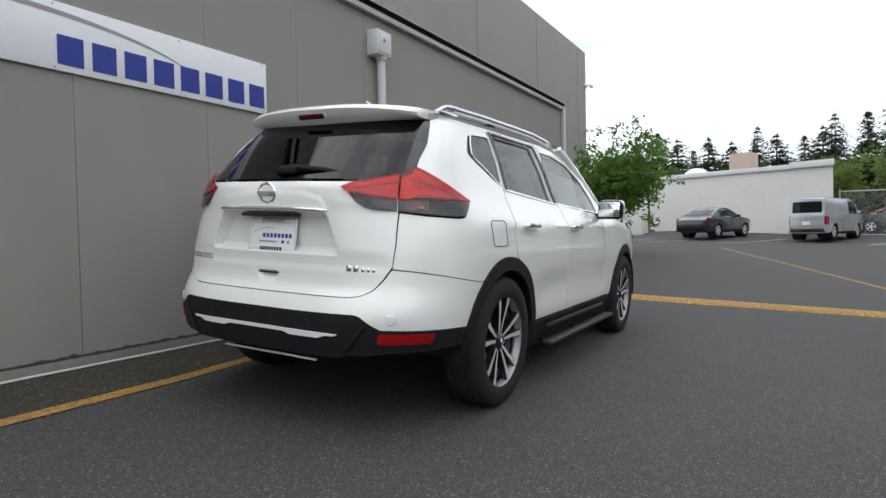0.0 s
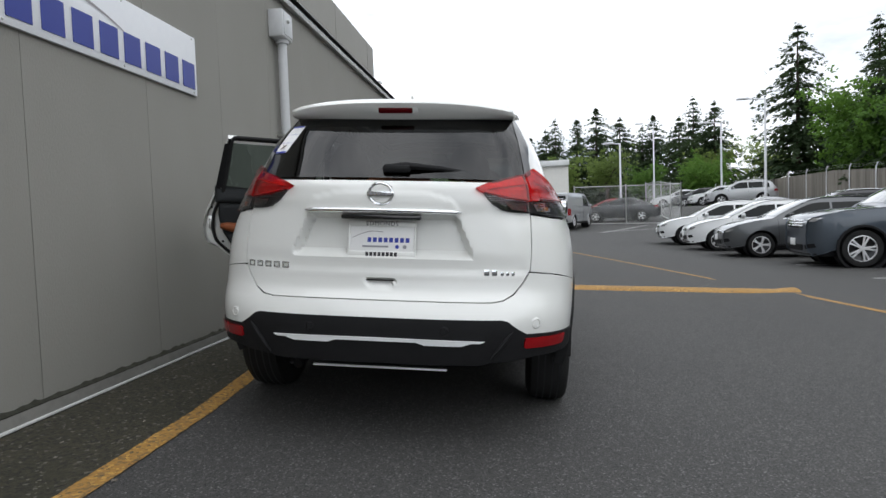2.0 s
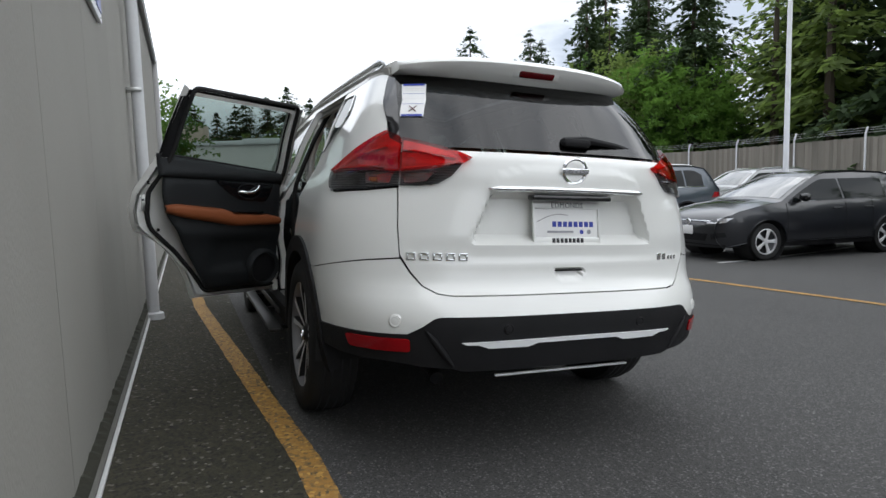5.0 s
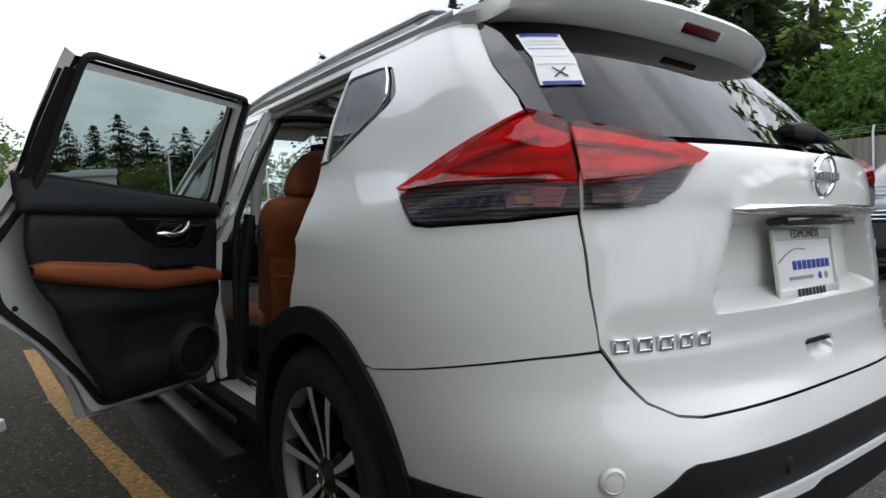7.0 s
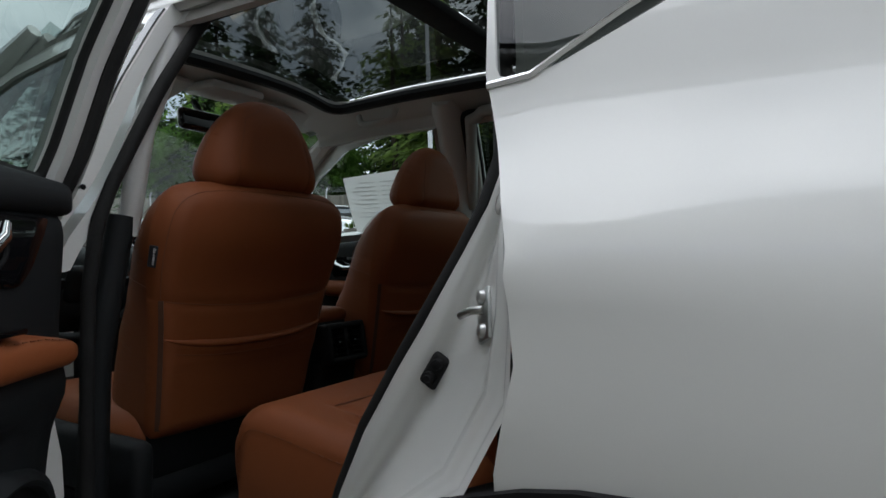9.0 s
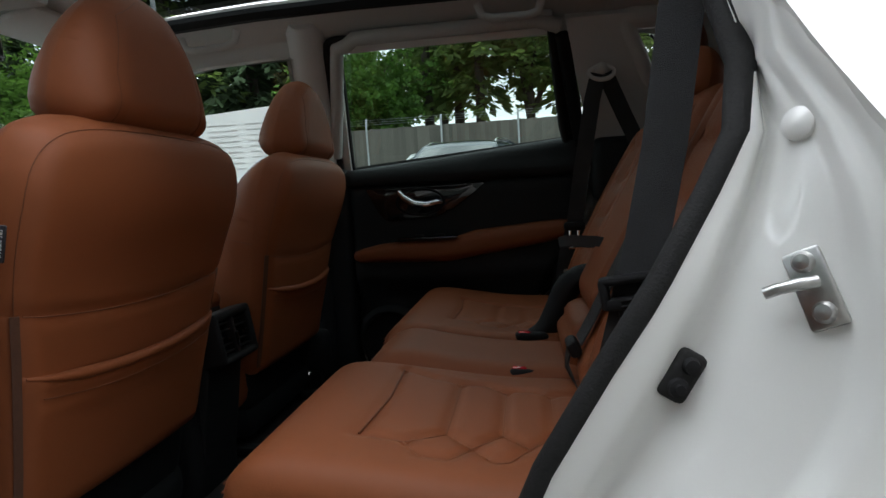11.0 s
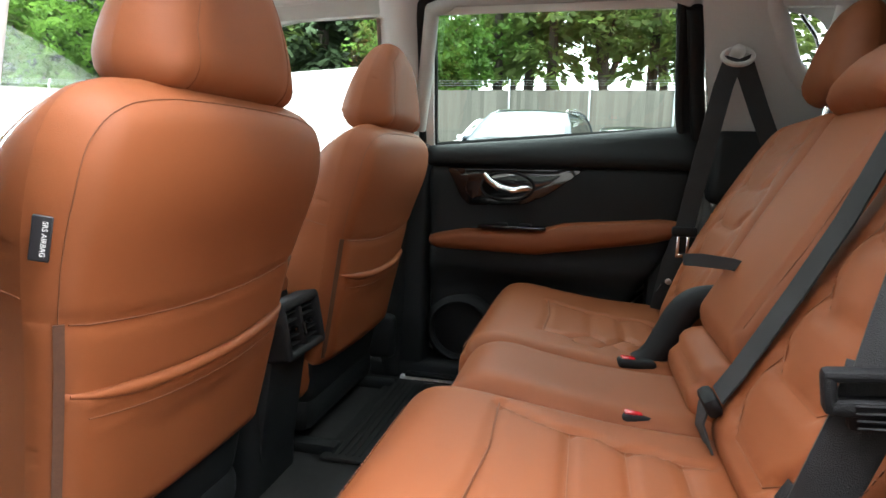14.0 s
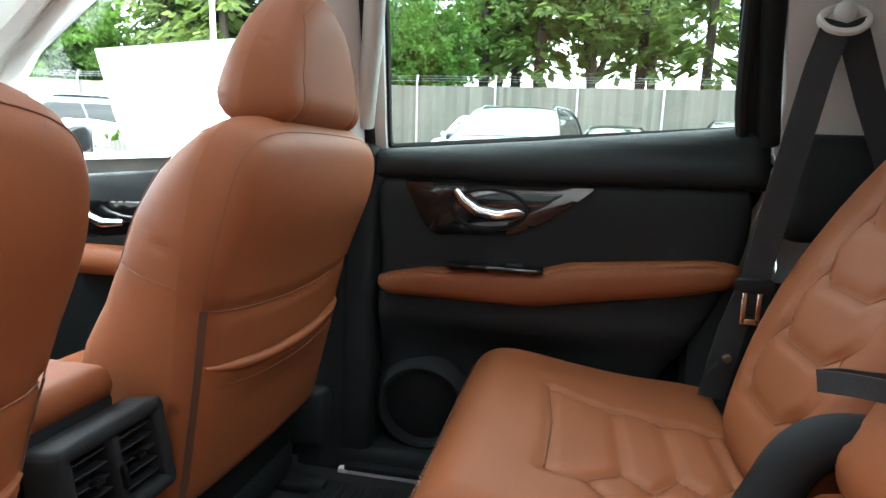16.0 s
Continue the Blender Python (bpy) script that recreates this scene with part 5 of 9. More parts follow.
# tail lamps: red upper band, smoked lower part, split at the tailgate joint
for s in (1, -1):
    inner = RX((0.416, 1.158), (0.440, 1.142), (0.545, 1.117), (0.650, 1.106), (0.642, 1.170), (0.622, 1.226), (0.55, 1.203), (0.455, 1.172))
    inner_low = RX((0.448, 1.139), (0.545, 1.115), (0.650, 1.104), (0.657, 1.052), (0.60, 1.053), (0.535, 1.062), (0.49, 1.090))
    outer = RX((0.656, 1.106), (0.70, 1.108)) + SY(1, (0.40, 1.110), (0.55, 1.110), (0.66, 1.102), (0.700, 1.106), (0.672, 1.122), (0.60, 1.165), (0.50, 1.222), (0.445, 1.258)) + RX((0.648, 1.248), (0.628, 1.230), (0.648, 1.17))
    outer_low = RX((0.656, 1.104), (0.70, 1.106)) + SY(1, (0.40, 1.108), (0.55, 1.108), (0.66, 1.100), (0.695, 1.102), (0.66, 1.075), (0.60, 1.036), (0.56, 1.032), (0.40, 1.040)) + RX((0.70, 1.048), (0.663, 1.052))
    mir = (lambda q: q) if s > 0 else mirror_u
    lamp = body("tail_lamp", mir(outer), mat=RED_GLASS, off=0.016, thick=0.018, step=0.022, label="red and smoked tail lamp", dome=-0.004)
    body("tail_lamp", mir(inner), mat=RED_GLASS, off=0.014, thick=0.018, step=0.022, label="red and smoked tail lamp", parent=gate, dome=-0.004)
    body("smoked_lens", mir(inner_low), mat=SMOKE_GLASS, off=0.013, thick=0.014, step=0.03, parent=gate)
    body("smoked_lens", mir(outer_low), mat=SMOKE_GLASS, off=0.015, thick=0.014, step=0.03, parent=lamp)
    body("lamp_reflector", mir(inner), mat=RED_REFLECTOR, off=0.001, thick=0.006, step=0.03, parent=gate)
    body("lamp_reflector", mir(outer), mat=RED_REFLECTOR, off=0.002, thick=0.006, step=0.03, parent=lamp)
    body("lamp_reflector", mir(inner_low), mat=DARK_REFLECTOR, off=0.001, thick=0.006, step=0.03, parent=gate)
    body("lamp_reflector", mir(outer_low), mat=DARK_REFLECTOR, off=0.002, thick=0.006, step=0.03, parent=lamp)
    cl = RX((0.545, 1.105), (0.640, 1.096), (0.642, 1.064), (0.575, 1.068))
    body("reversing_lens", mir(cl), mat=CLEAR_LENS, off=0.006, thick=0.004, step=0.012, parent=gate)
    cl = RX((0.672, 1.096), (0.72, 1.100)) + SY(1, (0.43, 1.102), (0.41, 1.060)) + RX((0.690, 1.060))
    body("indicator_lens", mir(cl), mat=CLEAR_LENS, off=0.007, thick=0.004, step=0.012, parent=lamp)
    cl = RX((0.742, 1.080)) + SY(1, (0.375, 1.080), (0.37, 1.066)) + RX((0.742, 1.066))
    body("indicator_bulb", mir(cl), mat=AMBER, off=0.009, thick=0.003, step=0.02, parent=lamp)
    # light guides and the dark fold between the red and the smoked part
    for owner, run, of in ((lamp, SY(1, (0.40, 1.205), (0.50, 1.178), (0.62, 1.126)), 0.009), (lamp, SY(1, (0.385, 1.130), (0.50, 1.126), (0.665, 1.112)), 0.009), (gate, RX((0.47, 1.158), (0.56, 1.175), (0.632, 1.190)), 0.008), (gate, RX((0.455, 1.146), (0.55, 1.128), (0.640, 1.118)), 0.008)):
        pts = [Vector(shell(*p)) for p in mir(run)]
        out_ = [Vector(shell(p[0], p[1])) - Vector((0, 0.8, p[1])) for p in mir(run)]
        mk("light_guide", *tube([p + o.normalized() * of for p, o in zip(pts, out_)], 0.0045, 6), GUIDE_RED, owner)
    cl = SY(1, (0.36, 1.104), (0.60, 1.104), (0.69, 1.103), (0.69, 1.108), (0.60, 1.112), (0.36, 1.114))
    body("lens_fold", mir(cl), mat=RED_DEEP, off=0.0175, thick=0.003, step=0.03, parent=lamp)
    for k in range(7):
        z = 1.058 + 0.0068 * k
        for owner, ln in ((gate, RX((0.552 - (z - 1.062) * 0.92, z), (0.645, z))), (lamp, SY(1, (0.44, z), (0.60 + 0.05 * k / 7, z)))):
            pts = [Vector(shell(a if s > 0 else -a, b)) for a, b in ln]
            mk("lens_rib", *tube([p + Vector((0.008 * s * (owner is lamp), -0.006 * (owner is gate), 0)) for p in pts], 0.0013, 4), GLOSS_BLACK, owner)

# side panels
BELT_R, BELT_F = (1.245, 1.198), (2.02, 1.135)
q_win = [(1.235, 1.232), (1.290, 1.50), (1.270, 1.510), (1.09, 1.502), (1.005, 1.488), (0.955, 1.44), (0.908, 1.385), (0.925, 1.358), (1.05, 1.295), (1.17, 1.236)]
door_cut = [(1.303, 1.55), (1.25, 1.24), (1.215, 1.15), (1.170, 1.03), (1.150, 0.92), (1.165, 0.82)]
arch_r = arc(AX_R, AX_Z, 0.455, 73, 127, 12)
for s in (1, -1):
    q = SY(1, *door_cut) + SY(1, *arch_r) + SY(1, (0.70, 0.716), (0.55, 0.739), (0.32, 0.780)) + RX((0.672, 0.79), (0.677, 0.90), (0.668, 1.044)) + SY(1, (0.40, 1.032), (0.56, 1.024), (0.615, 1.030), (0.71, 1.106), (0.55, 1.20), (0.455, 1.265), (0.49, 1.31), (0.59, 1.41), (0.715, 1.545))
    hole = [(u_y(y, z), z) for y, z in dense(rounded(q_win, 0.02, 2), 0.04)]
    quarter = body("rear_quarter_panel", q if s > 0 else mirror_u(q), [hole if s > 0 else mirror_u(hole)], step=0.04)
    body("quarter_window", hole if s > 0 else mirror_u(hole), mat=GLASS_QUARTER, off=-0.006, thick=0, step=0.06, parent=quarter, label="dark tinted quarter window")
    lip = [Vector(shell(a if s > 0 else -a, b)) for a, b in hole]
    low_run = [shell(s * u_y(y, z), z) for y, z in dense([(1.245, 1.226), (1.19, 1.232), (1.09, 1.296), (0.98, 1.352), (0.958, 1.385), (0.995, 1.445), (1.04, 1.492)], 0.03, False)]
    mk("window_trim", *tube(low_run, 0.0055, 6), CHROME, quarter, "chrome window line")
    # wheel arch cladding
    for cy, nm in ((AX_R, "rear"), (AX_F, "front")):
        a0, a1 = (-8, 188)
        ringp = [(u_y(y, max(0.22, z)), max(0.22, z)) for y, z in arc(cy, AX_Z, 0.465, a0, a1, 30)] + [(u_y(y, max(0.22, z)), max(0.22, z)) for y, z in arc(cy, AX_Z, 0.392, a1, a0, 30)]
        body("wheel_arch_trim", ringp if s > 0 else mirror_u(ringp), mat=PLASTIC_BLACK, off=0.012, thick=0.05, step=0.03, label="black plastic wheel arch trim")
    # sill
    si = SY(1, (1.46, 0.40), (3.30, 0.40), (3.32, 0.225), (1.44, 0.225))[::-1]
    sill = body("sill_cladding", si if s > 0 else mirror_u(si), mat=PLASTIC_BLACK, off=0.010, thick=0.05, step=0.06, label="black plastic sill with a bright insert")
    mk("bright_insert", *rbox((s * 0.898, 2.35, 0.352), (0.012, 1.30, 0.026), 0.006), STEP_GREY, sill)
    mk("side_step", *join(rbox((s * 0.925, 2.38, 0.255), (0.075, 1.50, 0.028), 0.012)), STEP_GREY, suv, "dull grey metal side step")
    for yy in (1.75, 2.38, 3.0):
        mk("step_bracket", *rbox((s * 0.87, yy, 0.250), (0.10, 0.05, 0.02), 0.004), PLASTIC_BLACK, suv)
    # front wing
    fw = SY(1, (3.02, 0.415), (3.02, 1.02), (3.08, 1.075), (3.40, 1.06), (3.90, 1.00), (4.42, 0.90), (4.52, 0.70), (4.50, 0.42), (4.20, 0.42)) + SY(1, *arc(AX_F, AX_Z, 0.46, 6, 174, 16))
    fw = fw[::-1]
    body("front_wing", fw if s > 0 else mirror_u(fw), step=0.06)
    # front door: skin and window frame in one, with its window
    fd = [(2.100, 0.412), (2.100, 1.14), (2.062, 1.548), (2.40, 1.545), (2.66, 1.50), (2.92, 1.36), (3.16, 1.16), (3.14, 1.06), (3.00, 1.02), (3.00, 0.412)]
    fwin = [(2.150, 1.148), (2.112, 1.512), (2.38, 1.510), (2.63, 1.465), (2.86, 1.345), (3.03, 1.195), (3.03, 1.10)]
    o, hh = SY(1, *fd, fd[0])[:-1][::-1], [(u_y(y, z), z) for y, z in dense(rounded(fwin, 0.02, 2), 0.05)]
    fdoor = body("front_door", o if s > 0 else mirror_u(o), [hh if s > 0 else mirror_u(hh)], step=0.06, thick=0.03)
    pane = body("pane", hh if s > 0 else mirror_u(hh), mat=GLASS_CLEAR, off=-0.008, thick=0, step=0.1, parent=fdoor)
    frame_line = [shell(s * u_y(y, z), z) for y, z in dense([(2.055, 1.145), (3.05, 1.085)], 0.05, False)]
    mk("window_trim", *tube(frame_line, 0.006, 6), CHROME, fdoor)
    up = SY(1, (2.110, 1.145), (2.072, 1.535), (2.10, 1.535), (2.140, 1.148))[::-1]
    body("pillar_cover", up if s > 0 else mirror_u(up), mat=GLOSS_BLACK, off=0.004, thick=0.006, step=0.05, parent=fdoor)
    hx = shell(u_y(2.22, 0.985), 0.985)[0]
    mk("door_handle", *join(rbox((s * (hx + 0.028), 2.22, 0.985), (0.022, 0.19, 0.030), 0.010), rbox((s * (hx + 0.01), 2.30, 0.985), (0.04, 0.03, 0.026), 0.008), rbox((s * (hx + 0.01), 2.14, 0.985), (0.04, 0.03, 0.026), 0.008)), CHROME, fdoor, "chrome door handle")
    # mirror
    mir = mk("door_mirror", *moved(rbox((0, 0, 0), (0.20, 0.11, 0.155), 0.045, 4), Matrix.Translation((s * 0.958, 2.93, 1.125))), GLOSS_BLACK, suv, "black backed door mirror")
    mk("mirror_cap", *moved(rbox((0, 0, 0), (0.205, 0.07, 0.15), 0.035, 3), Matrix.Translation((s * 0.958, 2.965, 1.127))), PAINT_WHITE, mir)
    mk("mirror_glass", *rbox((s * 0.958, 2.873, 1.125), (0.165, 0.004, 0.115), 0.02), principled("mirror", (0.8, 0.8, 0.8), 0.02, 1.0), mir)
    mk("mirror_foot", *rbox((s * 0.86, 2.95, 1.07), (0.12, 0.06, 0.05), 0.015), GLOSS_BLACK, mir)
    # roof rail
    rp = [(s * (0.548 - 0.012 * math.cos((y - 1.6) * 1.2)), y, roof(0.54, y)[2] + 0.045 * min(1, (y - 0.80) / 0.12, (2.72 - y) / 0.2)) for y in np.linspace(0.82, 2.70, 34)]
    rail = mk("roof_rail", *tube(rp, [0.020 if 2 < i < 31 else 0.013 for i in range(34)], 10), ALLOY, suv, "silver roof rail")
    mk("rail_foot", *rbox((s * 0.542, 0.93, 1.598), (0.045, 0.22, 0.03), 0.012), ALLOY, rail)
    # roof side drip channel
    dl = [(s * (roof_half(y) + 0.002), y, roof_edge(y) + 0.006) for y in np.linspace(0.75, 2.75, 30)]
    mk("roof_channel", *tube(dl, 0.006, 6), PLASTIC_BLACK, suv)
    # closing strip between side panels and roof
    V, F = [], []
    ysn = np.linspace(0.60, 3.05, 50)
    for y in ysn:
        zt = min(1.545, float(np.interp(y, [2.4, 2.66, 2.92, 3.16], [1.545, 1.50, 1.36, 1.16])))
        a, b = Vector(shell(s * u_y(y, zt), zt)), Vector((s * roof_half(y), y, min(roof_edge(y), zt + 0.04)))
        V += [a, a.lerp(b, 0.5) + Vector((s * 0.006, 0, 0.002)), b]
    for i in range(len(ysn) - 1):
        for k in range(2):
            q4 = (3 * i + k, 3 * i + 3 + k, 3 * i + 4 + k, 3 * i + 1 + k)
            F.append(q4 if s > 0 else q4[::-1])
    mk("cant_rail", V, F, PAINT_WHITE, suv)

# fuel flap joint on the right
fl = [Vector(shell(u_y(y, z), z)) + Vector((0.001, 0, 0)) for y, z in dense(rounded([(0.86, 0.885), (1.04, 0.885), (1.04, 1.02), (0.86, 1.02)], 0.03), 0.02)]
mk("fuel_flap", *tube(fl, 0.0022, 4, closed=True), PLASTIC_BLACK, suv)

# bonnet, front end and windscreen
def bonnet(x, y):
    t = (y - 3.15) / 1.5
    return (x, y, 1.10 - 0.05 * t - 0.16 * max(0, t) ** 2.6 - 0.05 * (abs(x) / 0.8) ** 3)


V, F = skin(bonnet, [(-0.74, 3.10), (0.74, 3.10), (0.76, 3.6), (0.72, 4.2), (0.55, 4.55), (0.0, 4.66), (-0.55, 4.55), (-0.72, 4.2), (-0.76, 3.6)], (), 0.09, 0.0, 0.02)
mk("bonnet", V, F, PAINT_WHITE, suv)
V, F = [], []
for z in np.linspace(0.25, 0.92, 12):
    for a in np.linspace(-math.pi / 2, math.pi / 2, 33):
        V.append((0.85 * math.copysign(abs(math.sin(a)) ** 0.75, a), 4.05 + (0.62 - 0.12 * max(0, (z - 0.6) / 0.4) ** 2) * math.cos(a) ** 0.75, z))
for i in range(11):
    for k in range(32):
        F.append((33 * i + k, 33 * i + 33 + k, 33 * i + 34 + k, 33 * i + 1 + k))
mk("front_bumper", V, F, PAINT_WHITE, suv)


def screen(x, t):
    z = 1.09 + 0.525 * t
    return (x * (1 - 0.20 * t), 3.62 - 0.82 * t - 0.22 * (abs(x) / 0.74) ** 2.3, z)


V, F = skin(screen, [(-0.74, 0), (0.74, 0), (0.74, 1), (-0.74, 1)], (), 0.09, 0, 0, flip=True)
mk("windscreen", V, F, GLASS_CLEAR, suv, "clear windscreen")
for s in (1, -1):
    mk("front_pillar", *tube([Vector(screen(s * 0.76, t)) for t in np.linspace(-0.05, 0.95, 10)], [0.035] * 7 + [0.031, 0.026, 0.018], 8), PAINT_WHITE, suv)
    mk("front_pillar_trim", *tube([Vector(screen(s * 0.735, t)) + Vector((-s * 0.02, -0.045, -0.005)) for t in np.linspace(-0.02, 0.93, 10)], [0.040] * 7 + [0.036, 0.030, 0.022], 8), TRIM_LIGHT, suv)


ALLOY_FACE = SPOKE_FACE


# wheels
def build_wheel(x, y, s):
    w = mk("wheel", *lathe([(0.245, 0.10), (0.252, 0.105), (0.29, 0.112), (0.335, 0.104), (0.352, 0.088), (0.358, 0.06), (0.359, 0.0), (0.358, -0.06), (0.350, -0.09), (0.30, -0.11), (0.245, -0.10)], 48), RUBBER, suv, "black tyre on a two-tone alloy wheel")
    w.location, w.rotation_euler = (x, y, 0.358), (0, 0, 0 if s > 0 else math.pi)
    for g in (-0.055, -0.02, 0.02, 0.055):
        mk("tread_groove", *lathe([(0.3595, g - 0.004), (0.3602, g - 0.004), (0.3602, g + 0.004), (0.3595, g + 0.004)], 48), PRINT_BLACK, w)
    mk("rim", *lathe([(0.235, 0.06), (0.246, 0.095), (0.252, 0.100), (0.2535, 0.096), (0.25, 0.06), (0.24, -0.08), (0.23, -0.08), (0.228, 0.04)], 48), principled("satin_rim", (0.30, 0.30, 0.31), 0.4, 0.5), w, "satin grey rim")
    mk("barrel", *lathe([(0.236, 0.05), (0.225, -0.02), (0.22, -0.09), (0.0, -0.095)], 32), ALLOY_DARK, w)
    mk("brake_disc", *lathe([(0.15, -0.045), (0.15, -0.03), (0.0, -0.03)], 32), STEEL, w)
    hub = mk("hub", *lathe([(0.0, 0.088), (0.028, 0.086), (0.034, 0.078), (0.06, 0.066), (0.085, 0.05), (0.09, 0.02)], 24), ALLOY_DARK, w)
    mk("hub_ring", *moved(tube([(0.090, 0.020 * math.cos(a), 0.018 * math.sin(a)) for a in np.linspace(0, 2 * math.pi, 20)[:-1]], 0.003, 5, closed=True), Matrix()), CHROME, w)
    for k in range(5):
        R = Matrix.Rotation(2 * math.pi * k / 5 + 0.3, 4, "X")
        for e in (-1, 1):
            # each arm starts at the hub and widens towards the rim; the pair makes a V
            prof = [(0.050, 0.012, 0.020, 0.070), (0.12, 0.026, 0.026, 0.078), (0.20, 0.048, 0.034, 0.088), (0.247, 0.062, 0.040, 0.090)]
            V = []
            for r, off, hw, x in prof:
                c = e * off
                V += [(x, r, c - hw / 2), (x, r, c + hw / 2), (x - 0.035, r, c + hw / 2 + 0.004), (x - 0.035, r, c - hw / 2 - 0.004)]
            F = [(4 * i + j, 4 * i + (j + 1) % 4, 4 * i + 4 + (j + 1) % 4, 4 * i + 4 + j) for i in range(3) for j in range(4)]
            F += [(3, 2, 1, 0), (12, 13, 14, 15)]
            face = [(Vector(V[4 * i + j]) + Vector((0.0015, 0, 0.003 * (1 if j == 0 else -1)))) for i in range(4) for j in (0, 1)]
            sp = mk("spoke", *moved((V, F), R), ALLOY_DARK, w, "dark spoke with a machined face" if k == 0 and e > 0 else "", smooth=False)
            mk("spoke_face", *moved((face, [(2 * i, 2 * i + 1, 2 * i + 3, 2 * i + 2) for i in range(3)]), R), ALLOY_FACE, w, smooth=False)
        mk("lug_nut", *moved(lathe([(0, 0.070), (0.009, 0.069), (0.010, 0.045)], 8), R @ Matrix.Translation((0, 0.046, 0.036))), ALLOY_DARK, w)


for s in (1, -1):
    for yy in (AX_R, AX_F):
        build_wheel(s * 0.795, yy, s)
        V, F = [], []
        for i in range(21):
            a = radians(-5 + 190 * i / 20)
            for xx in (0.55, 0.90):
                V.append((s * xx, yy + 0.40 * math.cos(a), 0.36 + 0.40 * math.sin(a)))
        F = [(2 * i, 2 * i + 1, 2 * i + 3, 2 * i + 2) for i in range(20)]
        mk("wheel_house", V, F, RUBBER, suv)
mk("underbody", *join(rbox((0, 2.45, 0.33), (1.08, 3.6, 0.08), 0.02), rbox((0, 2.35, 0.33), (1.55, 1.75, 0.08), 0.02), rbox((0.18, 0.62, 0.37), (0.60, 0.24, 0.10), 0.04, 3)), RUBBER, suv)
mk("exhaust", *tube([(-0.42, 0.9, 0.30), (-0.45, 0.45, 0.30), (-0.46, 0.38, 0.285)], 0.026, 12), PLASTIC_BLACK, suv)
mk("rear_axle", *join(tube([(-0.7, 1.03, 0.33), (0.7, 1.03, 0.33)], 0.045, 8), rbox((0, 1.0, 0.34), (0.4, 0.3, 0.16), 0.04)), RUBBER, suv)


# ---- upholstery ----
def pdist(pts, line, closed=False):
    """Distance of points (n, 2) from a polyline."""
    pts, L = np.asarray(pts, float), np.asarray(line, float)
    best = np.full(len(pts), 1e9)
    for i in range(len(L) if closed else len(L) - 1):
        a, b = L[i], L[(i + 1) % len(L)]
        d = b - a
        t = np.clip(((pts - a) @ d) / max(d @ d, 1e-12), 0, 1)
        best = np.minimum(best, np.hypot(*(pts - a - t[:, None] * d).T))
    return best


def pad_h(outline, H, r):
    """The height of a padded piece at a point."""
    def height(a, b):
        t = max(0.0, 1 - float(pdist([(a, b)], outline, True)[0]) / r)
        return H * math.sqrt(max(0.0, 1 - t * t))

    return height


def pad(outline, place, H, r, grooves=(), step=0.016, groove=0.006, gw=0.008, swell=(), flip=False):
    """A padded piece: an outline raised to H with an edge rounded over r and seams pressed in. place(a, b, h) gives the point."""
    ring = np.array(dense(outline, step))
    tang = np.roll(ring, -1, 0) - np.roll(ring, 1, 0)
    nrm = np.stack([-tang[:, 1], tang[:, 0]], 1) / np.maximum(np.hypot(*tang.T), 1e-9)[:, None]
    extra = np.concatenate([ring + nrm * r * k for k in (0.03, 0.12, 0.27) if r * k < 0.45 * step * 2.2] or [np.zeros((0, 2))])
    if len(extra):
        extra = extra[inside(outline, extra)]
        extra = extra[pdist(extra, outline, True) > 0.02 * r]
    v, F = sheet(outline, (), step, extra)
    d = pdist(v, outline, True)
    t = np.clip(1 - d / r, 0, 1)
    h = H * np.sqrt(np.maximum(0, 1 - t * t))
    for g in grooves:
        h = h - groove * np.exp(-((pdist(v, g) / gw) ** 2)) * np.clip(d / 0.012, 0.4, 1)
    for c, rad, amount in swell:
        h = h + amount * np.exp(-(((v - np.array(c)) / np.array(rad)) ** 2).sum(1))
    V = [place(a, b, hh) for (a, b), hh in zip(v, h)]
    return V, [q[::-1] for q in F] if flip else F


def seam_dashes(line3, n_off, length=0.006, gap=0.004, r=0.0011):
    """Stitches along a 3D line."""
    out, P = [], [Vector(p) for p in line3]
    for a, b in zip(P, P[1:]):
        L = (b - a).length
        k = max(1, int(L / (length + gap)))
        for i in range(k):
            s = a.lerp(b, (i + 0.1) / k)
            e = a.lerp(b, (i + 0.1 + length / (length + gap)) / k)
            out.append(tube([s + Vector(n_off), e + Vector(n_off)], r, 4))
    return join(*out)


def flipped(piece):
    return [(-Vector(v).x, Vector(v).y, Vector(v).z) for v in piece[0]], [tuple(q)[::-1] for q in piece[1]]


# ---- rear doors ----
DOOR = [(1.505, 0.412), (2.088, 0.412), (2.088, 1.14), (2.052, 1.552), (1.310, 1.558), (1.265, 1.24), (1.228, 1.15), (1.183, 1.03), (1.163, 0.92), (1.178, 0.84)] + arc(AX_R, AX_Z, 0.474, 70, 9, 10)
DWIN = rounded([(1.278, 1.207), (2.010, 1.150), (1.985, 1.522), (1.328, 1.528)], 0.02, 3)


def door_in(y, z):
    """Inner face of the door's trim."""
    return float(np.interp(z, [0.40, 0.55, 0.70, 0.85, 1.05, 1.12, 1.16, 1.22], [0.790, 0.750, 0.735, 0.722, 0.712, 0.718, 0.730, 0.735])) + 0.0 * y


